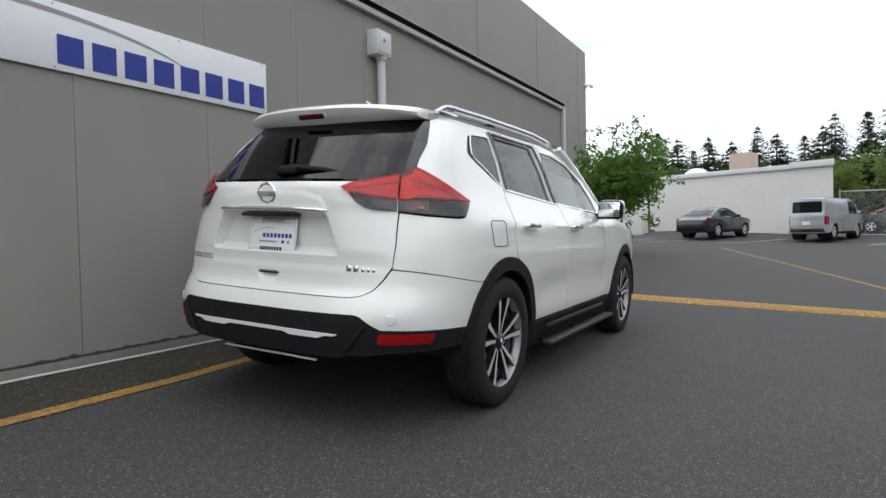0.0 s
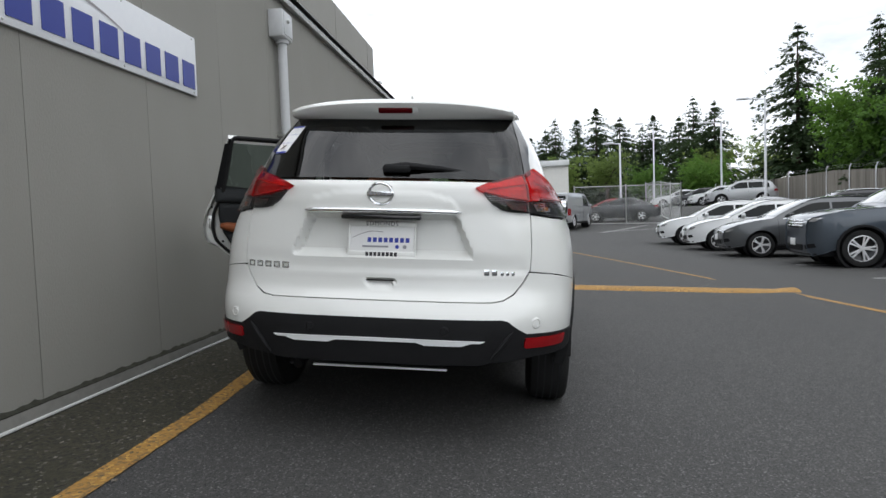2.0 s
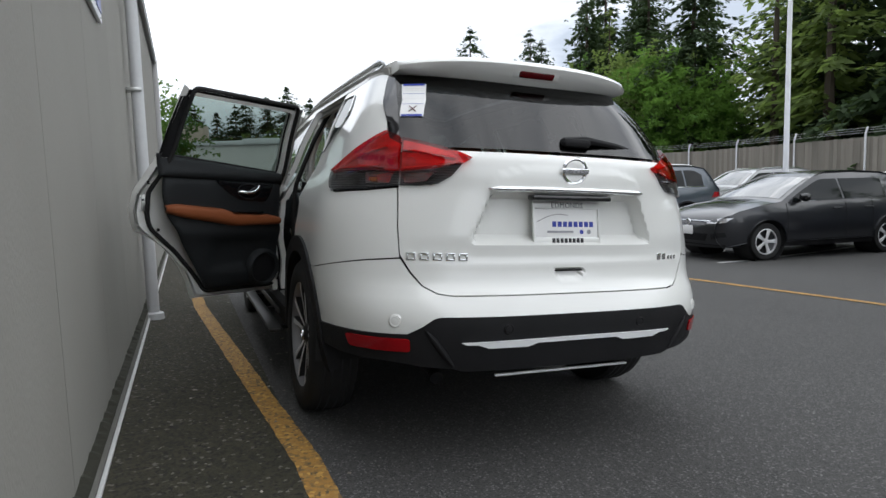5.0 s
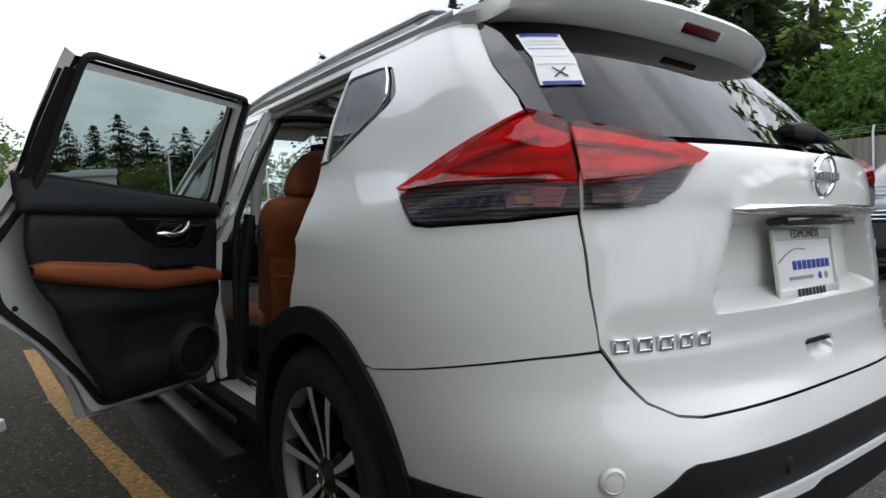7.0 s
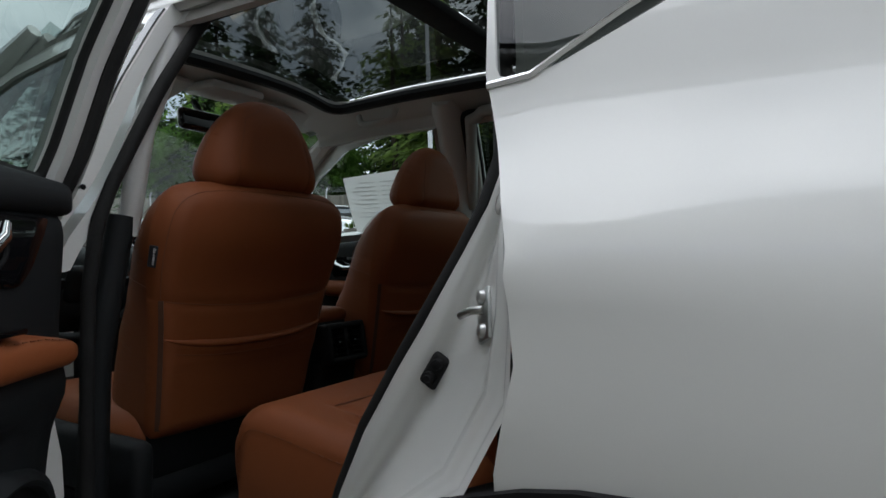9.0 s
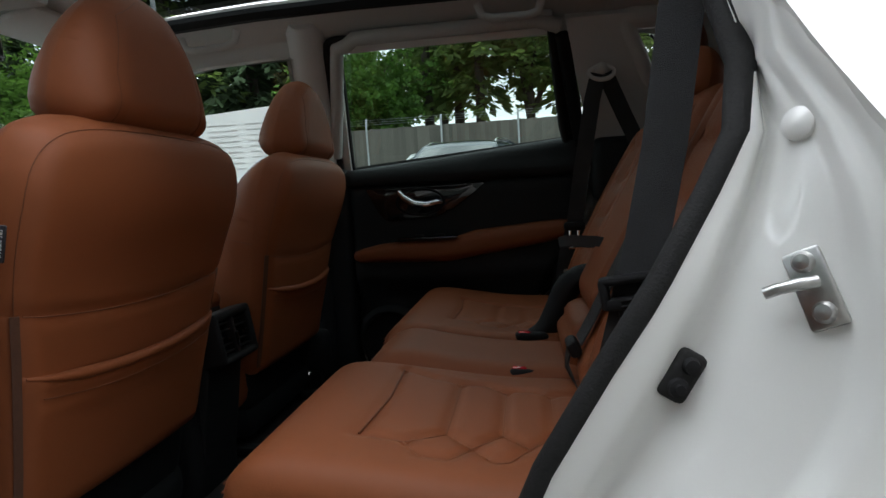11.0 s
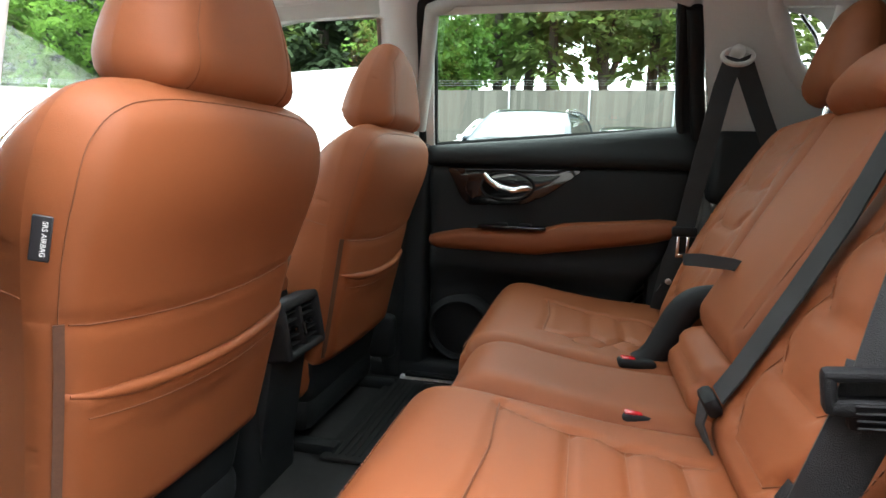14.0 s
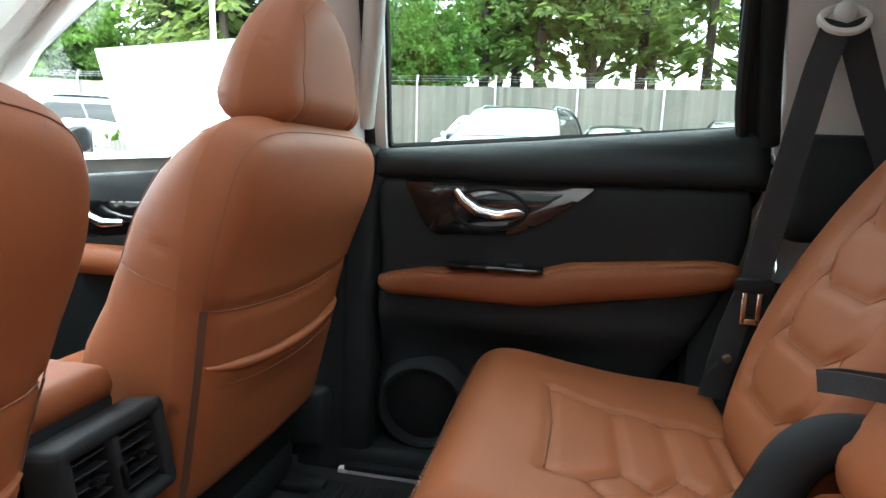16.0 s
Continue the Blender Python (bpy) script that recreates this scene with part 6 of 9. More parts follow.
def rear_door(side):
    fx = (lambda p: p) if side > 0 else flipped
    dx = 0.0 if side > 0 else 0.02
    fi = lambda p: fx(([Vector(v) + Vector((dx, 0, 0)) for v in p[0]], p[1]))
    out = SY(1, *DOOR, DOOR[0])[:-1]
    win = [(u_y(y, z), z) for y, z in dense(DWIN, 0.04)]
    V, F = skin(shell, out, [win], 0.04, 0.0, 0.05)
    d = mk("rear_door", *fx((V, F)), PAINT_WHITE, suv, "open white rear door with a dark and tan inner panel" if side < 0 else "closed white rear door with a dark and tan inner panel", sharp=35)
    V, F = skin(shell, win, (), 0.08, -0.012, 0)
    mk("pane", *fx((V, F)), GLASS_DOOR, d, "green tinted door window")
    # inner steel of the door, its seal and the window frame
    inner_out = SY(1, *rounded([(1.52, 0.43), (2.072, 0.43), (2.072, 1.14), (2.04, 1.540), (1.325, 1.546), (1.28, 1.24), (1.245, 1.15), (1.20, 1.03), (1.18, 0.92), (1.20, 0.83), (1.35, 0.70), (1.47, 0.56)], 0.02, 2))
    V, F = skin(lambda u, z: shell(u, z), inner_out, [win], 0.05, -0.05, 0.0, flip=False)
    mk("inner_shell", *fx((V, [q[::-1] for q in F])), PAINT_WHITE, d)
    seal_line = [(1.56, 0.455), (2.045, 0.455), (2.045, 1.12), (2.015, 1.534), (1.338, 1.540), (1.305, 1.24), (1.275, 1.12), (1.235, 1.02), (1.225, 0.92), (1.25, 0.82), (1.39, 0.69), (1.49, 0.56)]
    sl = [Vector(shell(u_y(y, z), z)) + Vector((-0.062, 0, 0)) for y, z in dense(rounded(seal_line, 0.03, 3), 0.04)]
    mk("door_seal", *fx(tube(sl, 0.012, 8, closed=True)), RUBBER, d, "black rubber door seal")
    fr = [Vector(shell(u_y(y, z), z)) + Vector((-0.030, 0, 0)) for y, z in dense(DWIN, 0.04)]
    mk("window_seal", *fx(tube(fr, 0.009, 6, closed=True)), RUBBER, d)
    top_line = [Vector(shell(u_y(y, z), z)) + Vector((0.001, 0, 0)) for y, z in dense([(1.278, 1.20), (1.334, 1.543), (2.02, 1.538), (2.052, 1.145)], 0.04, False)]
    mk("window_frame", *fx(tube(top_line, 0.014, 6)), GLOSS_BLACK, d, "gloss black window frame")
    sash = [(u_y(y, z), z) for y, z in dense([(1.240, 1.202), (1.296, 1.204), (1.336, 1.51), (1.290, 1.51)], 0.05)]
    V, F = skin(shell, sash, (), 0.05, -0.028, 0.0)
    mk("sash_cover", *fx(join((V, F), ([Vector(p) + Vector((-0.03, 0, 0)) for p in V], [q[::-1] for q in F]))), PLASTIC_BLACK, d)
    belt = [Vector(shell(u_y(y, z), z)) + Vector((0.002, 0, 0)) for y, z in dense([(1.25, 1.200), (2.055, 1.140)], 0.05, False)]
    mk("window_trim", *fx(tube(belt, 0.006, 6)), CHROME, d)
    # trim panel, a sheet that stands proud of the steel
    lo = rounded([(1.545, 0.470), (2.005, 0.470), (2.012, 1.092), (1.262, 1.098), (1.258, 1.0), (1.282, 0.90), (1.375, 0.74), (1.46, 0.60)], 0.03, 3)
    # dished lower pocket and a ledge under the armrest
    def trim_pt(a, b, h):
        dish = 0.022 * smooth01(0.55, 0.62, b) * (1 - smooth01(0.735, 0.765, b)) * smooth01(1.50, 1.60, a) * (1 - smooth01(1.86, 1.93, a))
        waist = 0.020 * math.exp(-(((b - 0.80) / 0.05) ** 2))
        return (door_in(a, b) - h + dish - waist, a, b)

    mk("door_panel", *fi(pad(lo, trim_pt, 0.022, 0.02, [], 0.022, flip=True)), TRIM_DARK, d, "charcoal door panel")
    up = rounded([(1.235, 1.090), (2.018, 1.086), (2.024, 1.146), (1.66, 1.176), (1.298, 1.212), (1.235, 1.214)], 0.014, 3)
    mk("upper_trim", *fi(pad(up, lambda a, b, h: (door_in(a, b) - 0.012 - h + 0.30 * max(0, b - (1.165 + (1.6 - a) * 0.07)), a, b), 0.028, 0.03, [], 0.016, flip=True)), TRIM_DARK, d, "charcoal soft upper trim")
    bez = rounded([(1.957, 1.082), (1.551, 1.084), (1.60, 1.045), (1.659, 1.004), (1.72, 0.978), (1.887, 0.970), (1.915, 1.00), (1.935, 1.045)], 0.015, 3)
    bz = mk("handle_bezel", *fi(pad(bez, lambda a, b, h: (door_in(a, b) - 0.020 - h, a, b), 0.010, 0.008, [], 0.02, flip=True)), GLOSS_BLACK, d, "gloss black handle surround")
    cup = [(1.770 + 0.078 * math.cos(a), 1.030 + 0.042 * math.sin(a)) for a in np.linspace(0, 2 * math.pi, 30)[:-1]]
    mk("handle_cup", *fi(pad(cup, lambda a, b, h: (door_in(a, b) - 0.0315 + h, a, b), 0.006, 0.03, [], 0.02, flip=True)), PLASTIC_BLACK, d)
    mk("cup_rim", *fi(tube([(door_in(a, b) - 0.032, a, b) for a, b in cup], 0.004, 6, closed=True)), PLASTIC_BLACK, d)
    mk("handle_lever", *fi(tube([(0.676, 1.838, 1.066), (0.668, 1.822, 1.046), (0.664, 1.79, 1.026), (0.664, 1.75, 1.020), (0.670, 1.715, 1.027), (0.682, 1.700, 1.026)], [0.008, 0.011, 0.011, 0.010, 0.010, 0.007], 10)), CHROME, d, "chrome pull lever")
    # padded armrest
    V, F = [], []
    ysn = np.linspace(1.268, 2.006, 44)
    for y in ysn:
        zt = float(np.interp(y, [1.27, 1.33, 1.60, 1.66, 1.84, 1.90, 2.0], [0.948, 0.953, 0.930, 0.912, 0.902, 0.900, 0.880]))
        zb = float(np.interp(y, [1.27, 1.36, 1.68, 1.98, 2.0], [0.905, 0.880, 0.830, 0.836, 0.842]))
        endr = min(1.0, math.sqrt(max(0.0, min(y - 1.262, 2.012 - y) / 0.03)))
        hgt, c = (zt - zb) / 2 * (0.4 + 0.6 * endr), (zt + zb) / 2
        for k in range(12):
            a = math.pi * (0.5 + k / 11)
            V.append((0.712 + 0.058 * endr * math.copysign(abs(math.cos(a)) ** 0.6, math.cos(a)), y, c + hgt * math.copysign(abs(math.sin(a)) ** 0.7, math.sin(a))))
    for i in range(len(ysn) - 1):
        for k in range(11):
            F.append((12 * i + k, 12 * i + 12 + k, 12 * i + 13 + k, 12 * i + 1 + k))
    arm = mk("armrest", *fi((V, F)), LEATHER, d, "tan leather armrest")
    st = [V[12 * i + 3] for i in range(2, len(ysn) - 2)]
    mk("stitching", *fi(seam_dashes(st, (-0.0012, 0, 0.001))), THREAD, d)
    mk("switch_plate", *fi(rbox((0.675, 1.75, 0.912), (0.05, 0.20, 0.010), 0.004)), GLOSS_BLACK, d)
    for k in range(2):
        mk("window_switch", *fi(rbox((0.668, 1.71 + 0.07 * k, 0.919), (0.022, 0.035, 0.010), 0.004)), PLASTIC_BLACK, d)
    # loudspeaker
    sp = Matrix.Translation((0.735, 1.905, 0.575)) @ Matrix.Rotation(radians(-6), 4, "Y")
    mk("speaker_ring", *fi(moved(lathe([(0.118, 0.012), (0.112, -0.018), (0.098, -0.030), (0.090, -0.026), (0.086, -0.008)], 36), sp)), TRIM_DARK, d, "dark loudspeaker ring")
    mk("speaker_grille", *fi(moved(lathe([(0.0, -0.016), (0.05, -0.014), (0.088, -0.008)], 30), sp)), PLASTIC_BLACK, d)
    # edge fittings
    for y, z in ((1.222, 1.06), (1.21, 0.97), (1.30, 0.81)):
        ob = mk("edge_plug", *fx(lathe([(0, -0.004), (0.008, -0.003), (0.009, 0.002)], 12)), RUBBER, d)
        p = Vector(shell(u_y(y, z), z)) + Vector((-0.055, 0, 0))
        ob.location = (p.x * side, p.y, p.z)
    p = Vector(shell(u_y(1.235, 0.955), 0.955))
    mk("latch", *fx(join(rbox((p.x - 0.055, 1.225, 0.955), (0.012, 0.045, 0.085), 0.004), rbox((p.x - 0.062, 1.225, 0.955), (0.006, 0.03, 0.012), 0.002))), STEEL, d, "steel door latch")
    hx = shell(u_y(1.40, 0.985), 0.985)[0]
    mk("door_handle", *fx(join(rbox((hx + 0.028, 1.39, 0.995), (0.022, 0.19, 0.030), 0.010), rbox((hx + 0.01, 1.47, 0.995), (0.04, 0.03, 0.026), 0.008), rbox((hx + 0.01, 1.31, 0.995), (0.04, 0.03, 0.026), 0.008))), CHROME, d, "chrome outer door handle")
    if side < 0:
        H = Matrix.Translation((-0.79, 2.126, 0))
        d.matrix_local = H @ Matrix.Rotation(radians(-58.8), 4, "Z") @ H.inverted()
    return d


rear_door(1)
rear_door(-1)

# ---- left door opening: pillar, jamb, sill, seal ----
jz = [0.415, 0.50, 0.60, 0.70, 0.79, 0.88, 0.961, 1.03, 1.081, 1.145, 1.18, 1.28, 1.40, 1.54]
jin = [1.535, 1.525, 1.505, 1.47, 1.43, 1.375, 1.322, 1.282, 1.256, 1.245, 1.251, 1.270, 1.290, 1.318]
cut_y = [1.500, 1.483, 1.440, 1.335, 1.20, 1.153, 1.157, 1.172, 1.187, 1.215, 1.226, 1.257, 1.278, 1.303]


def seal_x(z):
    """How far out the opening's inner edge lies at height z."""
    return float(np.interp(z, [0.95, 1.08, 1.20, 1.36, 1.50, 1.56], [0.765, 0.750, 0.707, 0.647, 0.578, 0.542]))


def jamb_dip(t):
    """Depth of the jamb's trough across its width."""
    return (0.019 * smooth01(0.01, 0.08, t) + 0.015 * smooth01(0.15, 0.23, t)) * (1 - smooth01(0.70, 0.98, t)) - 0.007 * math.exp(-(((t - 0.84) / 0.06) ** 2))


for s in (1, -1):
    V, F = [], []
    for z, yi, yo in zip(jz, jin, cut_y):
        po = Vector(shell(u_y(yo, z), z)) + Vector((-0.004, 0, 0))
        xin = seal_x(z)
        pi_ = Vector((xin, yi, z))
        for k in range(33):
            t = k / 32
            p = po.lerp(pi_, t)
            p.x -= jamb_dip(t) * (1 if z < 1.16 else 0.3)
            p.y += 0.010 * math.sin(2 * math.pi * t) * (1 if z < 1.16 else 0.2)
            V.append((s * p.x, p.y, p.z))
    for i in range(len(jz) - 1):
        for k in range(32):
            q = (33 * i + k, 33 * i + 1 + k, 33 * i + 34 + k, 33 * i + 33 + k)
            F.append(q[::-1] if s > 0 else q)
    bm = bmesh.new()
    vs = [bm.verts.new(v) for v in V]
    for q in F:
        bm.faces.new([vs[i] for i in q])
    bmesh.ops.subdivide_edges(bm, edges=bm.edges[:], cuts=1, smooth=0.6, use_grid_fill=True)
    part("door_jamb", bm, PAINT_WHITE, suv, "white painted door jamb" if s < 0 else "", sharp=60)
    loop = list(zip([1.53, 1.52, 1.50, 1.465, 1.425, 1.37, 1.318, 1.278, 1.252, 1.241, 1.247, 1.266, 1.286, 1.312], jz)) + [(1.38, 1.560), (1.92, 1.556), (2.02, 1.53), (2.098, 1.16), (2.106, 0.80), (2.106, 0.46), (2.05, 0.415), (1.60, 0.405)]
    lp = []
    for y, z in dense(loop, 0.04):
        xin = seal_x(z)
        lp.append((s * (xin - 0.008), y - (0.044 * smooth01(1.9, 2.0, y) if s > 0 else 0), z - (0.024 * smooth01(1.48, 1.54, z) if s > 0 else 0)))
    if s < 0:
        mk("opening_seal", *tube(lp, 0.0135, 10, closed=True), RUBBER, suv, "black rubber opening seal")
    else:
        up_ = [p for p in lp if p[2] > 1.16]
        lo_ = [p for p in lp if p[2] <= 1.16]
        k0 = next(i for i, p in enumerate(lo_) if i and (Vector(p) - Vector(lo_[i - 1])).length > 0.2)
        aft = [p for p in up_ if p[1] < 1.6 and p[2] < 1.50]
        up_ = [p for p in up_ if p not in aft]
        mk("opening_seal", *tube([(x - 0.006, y, z) for x, y, z in aft], 0.020, 10), PLASTIC_BLACK, suv)
        mk("opening_seal", *tube([(x - 0.006, y, z - 0.004) for x, y, z in up_], 0.021, 10), HEADLINER, suv, "light grey opening trim")
        mk("opening_seal", *tube(lo_[k0:] + lo_[:k0], 0.0135, 8), RUBBER, suv, "black rubber opening seal")
    # centre pillar, painted outside and trimmed inside
    V, F = skin(shell, SY(1, (2.112, 0.405), (2.17, 0.405), (2.17, 1.14), (2.135, 1.53), (2.085, 1.53), (2.112, 1.14)), (), 0.06, -0.055, 0.03)
    pc = (V, F)
    mk("centre_pillar", *(pc if s > 0 else flipped(pc)), PAINT_WHITE, suv)
    pr = 1.0 if s > 0 else 0.55
    tp = tube([(s * 0.655, 2.138, 1.06), (s * 0.645, 2.108, 1.28), (s * 0.585, 2.090, 1.48), (s * 0.535, 2.07, 1.560)], [0.020, 0.026, 0.030, 0.030], 14) if s < 0 else tube([(s * 0.700, 2.10, 1.14), (s * 0.660, 2.092, 1.30), (s * 0.592, 2.08, 1.50), (s * 0.535, 2.07, 1.560), (s * 0.50, 2.065, 1.585)], [0.052 * pr, 0.052 * pr, 0.058 * pr, 0.056 * pr, 0.04 * pr], 14)
    mk("pillar_trim", *tp, TRIM_LIGHT, suv, "light grey pillar trim")
    mk("pillar_foot_trim", *tube([(s * 0.725, 2.125 + 0.03 * (s < 0), 0.42), (s * 0.715, 2.118 + 0.03 * (s < 0), 0.80), (s * 0.70 + 0.03 * (s < 0), 2.108 + 0.03 * (s < 0), 1.10 if s < 0 else 1.145)], [0.050, 0.045, 0.045] if s > 0 else [0.032, 0.028, 0.028], 12), TRIM_DARK, suv)
    if s > 0:
        mk("pillar_cover", *join(rbox((0.735, 2.095, 0.755), (0.09, 0.16, 0.80), 0.02, 3), rbox((0.755, 1.80, 0.41), (0.14, 0.80, 0.12), 0.02, 3)), TRIM_DARK, suv)
    mk("sill_plate", *join(rbox((s * 0.79, 1.79, 0.398), (0.11, 0.60, 0.03), 0.010), rbox((s * 0.72, 1.79, 0.412), (0.10, 0.60, 0.02), 0.008)), PAINT_WHITE, suv)
    mk("scuff_plate", *rbox((s * 0.70, 1.79, 0.428), (0.075, 0.56, 0.014), 0.005), TRIM_DARK, suv)
def jamb_pt(z, t):
    yi, yo = float(np.interp(z, jz, jin)), float(np.interp(z, jz, cut_y))
    po = Vector(shell(u_y(yo, z), z)) + Vector((-0.004, 0, 0))
    p = po.lerp(Vector((seal_x(z), yi, z)), t)
    return Vector((-(p.x - jamb_dip(t)), p.y + 0.010 * math.sin(2 * math.pi * t), z))


def jamb_frame(z, t):
    """A pose on the left jamb: -x points out of the surface, z up it."""
    p = jamb_pt(z, t)
    a, b = jamb_pt(z, t + 0.04) - jamb_pt(z, t - 0.04), jamb_pt(z + 0.02, t) - jamb_pt(z - 0.02, t)
    n = a.cross(b).normalized()
    n = -n if n.x > 0 else n
    x = -n
    zz = (Vector((0, 0, 1)) - x * x.z).normalized()
    y = zz.cross(x)
    return Matrix(((x.x, y.x, zz.x, p.x), (x.y, y.y, zz.y, p.y), (x.z, y.z, zz.z, p.z), (0, 0, 0, 1)))


# striker, switch and plug on the left jamb
stm = jamb_frame(0.957, 0.32) @ Matrix.Rotation(radians(-24), 4, "X")
stk = mk("striker", *moved(join(rbox((-0.002, 0, 0), (0.006, 0.028, 0.062), 0.003), tube([(-0.006, -0.004, 0.004), (-0.015, 0.006, 0.005), (-0.018, 0.020, 0.006), (-0.018, 0.030, 0.006)], 0.0048, 10)), stm), STEEL, suv, "zinc plated door striker")
for dz in (-0.019, 0.021):
    mk("striker_screw", *moved(lathe([(0, -0.011), (0.006, -0.010), (0.0085, -0.006), (0.009, -0.003)], 14), stm @ Matrix.Translation((0.0, 0, dz))), STEEL, stk)
swm = jamb_frame(0.880, 0.75) @ Matrix.Rotation(radians(32), 4, "X")
swt = mk("door_switch", *moved(rbox((-0.004, 0, 0), (0.012, 0.026, 0.046), 0.010, 3), swm), RUBBER, suv, "black rubber door switch")
mk("plunger", *moved(lathe([(0, -0.018), (0.004, -0.018), (0.005, -0.016), (0.008, -0.015), (0.009, -0.009)], 16), swm @ Matrix.Translation((0, 0.0, -0.010))), PLASTIC_BLACK, swt)
mk("plunger", *moved(lathe([(0, -0.016), (0.006, -0.015), (0.008, -0.009)], 16), swm @ Matrix.Translation((0, 0.0, 0.011))), PLASTIC_BLACK, swt)
mk("door_stop", *moved(lathe([(0, -0.007), (0.010, -0.0065), (0.0135, -0.004), (0.0145, 0.002)], 24), jamb_frame(1.083, 0.27)), PAINT_WHITE, suv, "white round plug")

# ---- inside linings ----
def lining(x, y):
    p = roof(x, y)
    return (p[0], p[1], p[2] - 0.055 + 0.012 * (abs(x) / 0.58) ** 6)


hl = [(-roof_half(y) + 0.0, y) for y in np.linspace(2.70, 0.70, 20)] + [(roof_half(y), y) for y in np.linspace(0.70, 2.70, 20)]
sr_in = rounded([(-0.445, 1.20), (0.445, 1.20), (0.445, 2.54), (-0.445, 2.54)], 0.07)
V, F = skin(lining, hl, [sr_in], 0.08, 0.0, -0.05, flip=False)
mk("headliner", V, [q[::-1] for q in F], HEADLINER, suv, "light grey fabric headliner")
edge = [lining(x, y) for x, y in dense(sr_in, 0.06)]
mk("sunroof_surround", *tube([(x, y, z + 0.014) for x, y, z in edge], 0.020, 6, closed=True), PLASTIC_BLACK, suv, "black sunroof surround")
mk("sunroof_bar", *rbox((0, 1.755, 1.650), (0.88, 0.09, 0.03), 0.01), PLASTIC_BLACK, suv)
for s in (1, -1):
    # rear pillar lining with the quarter window opening
    ow = rounded([(1.137, 1.528), (1.088, 1.44), (1.052, 1.362), (1.012, 1.322), (0.955, 1.316), (0.955, 1.528)], 0.03, 3)
    cp = [(1.226, 1.185), (1.236, 1.29), (1.295, 1.575), (0.72, 1.575), (0.50, 1.30), (0.50, 1.185)]
    V, F = skin(shell, SY(1, *cp), [[(u_y(y, z), z) for y, z in dense(ow, 0.03)]], 0.05, -0.072, -0.03)
    pc = (V, [q[::-1] for q in F])
    rp_ = mk("rear_pillar_lining", *(pc if s > 0 else flipped(pc)), TRIM_LIGHT, suv, "light grey rear pillar lining")
    # rounded cant rail lining over the doors
    V, F = [], []
    ysn = np.linspace(0.72, 2.72, 40)
    for y in ysn:
        e = lining(roof_half(y) - 0.035, y)
        for k, (dx, dz) in enumerate(((0.0, 0.0), (0.012, -0.012), (0.022, -0.030), (0.020, -0.050), (0.045, -0.052))):
            V.append((s * (e[0] + dx), y, e[2] + dz + 0.004))
    F = [((5 * i + k, 5 * i + 1 + k, 5 * i + 6 + k, 5 * i + 5 + k)[::s]) for i in range(len(ysn) - 1) for k in range(4)]
    mk("cant_lining", V, F, HEADLINER, suv)
    for ya in (2.255, 1.36):
        g = [(s * (lining(0.475, ya + d)[0]), ya + d, lining(0.475, ya + d)[2] - z) for d, z in ((0, 0.004), (0.012, 0.036), (0.04, 0.046), (0.14, 0.046), (0.168, 0.036), (0.18, 0.004))]
        mk("grab_handle", *tube(g, 0.012, 10), HEADLINER, suv, "light grey roof grab handle")
    mk("coat_hook", *rbox((s * 0.53, 1.36, 1.548), (0.03, 0.06, 0.02), 0.008), HEADLINER, suv)
    # belt guide ring at the pillar
    am = Matrix.Translation((s * 0.566, 1.195, 1.386)) @ Matrix.Rotation(s * radians(-70), 4, "Y")
    mk("belt_guide", *moved(join(lathe([(0, 0.022), (0.008, 0.0205), (0.0145, 0.015), (0.017, 0.006), (0.017, -0.02)], 20, "z"), tube([(-0.012 * s + 0.022 * math.cos(a), 0.035 * math.sin(a), 0.002) for a in np.linspace(0, 2 * math.pi, 25)[:-1]], 0.0065, 8, closed=True)), am), TRIM_LIGHT, suv, "light grey belt guide")
    # rounded edge of the lining round the quarter window
    sill = [shell(u_y(y, z), z) for y, z in dense(ow, 0.02)]
    mk("window_surround", *tube([(s * (abs(p[0]) - 0.062), p[1], p[2]) for p in sill], 0.026, 10, closed=True), TRIM_LIGHT, suv)
    # lower side lining beside the seat and in the boot
    mk("wheel_lining", *join(rbox((s * 0.70, 0.80, 0.82), (0.20, 0.62, 0.50), 0.06, 3), rbox((s * 0.735, 1.20, 0.66), (0.06, 0.20 + 0.12 * s, 0.50), 0.03), rbox((s * 0.69, 0.88, 1.10), (0.09, 0.68, 0.20), 0.03, 3)), TRIM_DARK, suv)
mk("boot_floor", *rbox((0, 0.80, 0.70), (1.25, 0.95, 0.06), 0.02), CARPET, suv)
mk("gate_lining", *moved(rbox((0, 0.31, 0.93), (1.15, 0.05, 0.50), 0.03), Matrix()), TRIM_DARK, suv)
mk("cabin_floor", *rbox((0, 2.25, 0.385), (1.48, 1.95, 0.05), 0.02), CARPET, suv, "black carpeted floor")
for s in (1, -1):
    V, F = rbox((s * 0.36, 1.93, 0.415), (0.52, 0.36, 0.012), 0.005)
    fm = mk("floor_mat", V, F, RUBBER, suv, "ribbed black floor mat")
    for k in range(20):
        mk("mat_rib", *rbox((s * 0.36, 1.77 + 0.0165 * k, 0.4225), (0.48, 0.006, 0.004), 0.0015, 1), RUBBER, fm)

def curved(pts, rounds=2):
    """A line with its corners cut round."""
    P = [np.array(p, float) for p in pts]
    for _ in range(rounds):
        P = [P[0]] + [q for a, b in zip(P, P[1:]) for q in (0.75 * a + 0.25 * b, 0.25 * a + 0.75 * b)] + [P[-1]]
    return [tuple(p) for p in P]


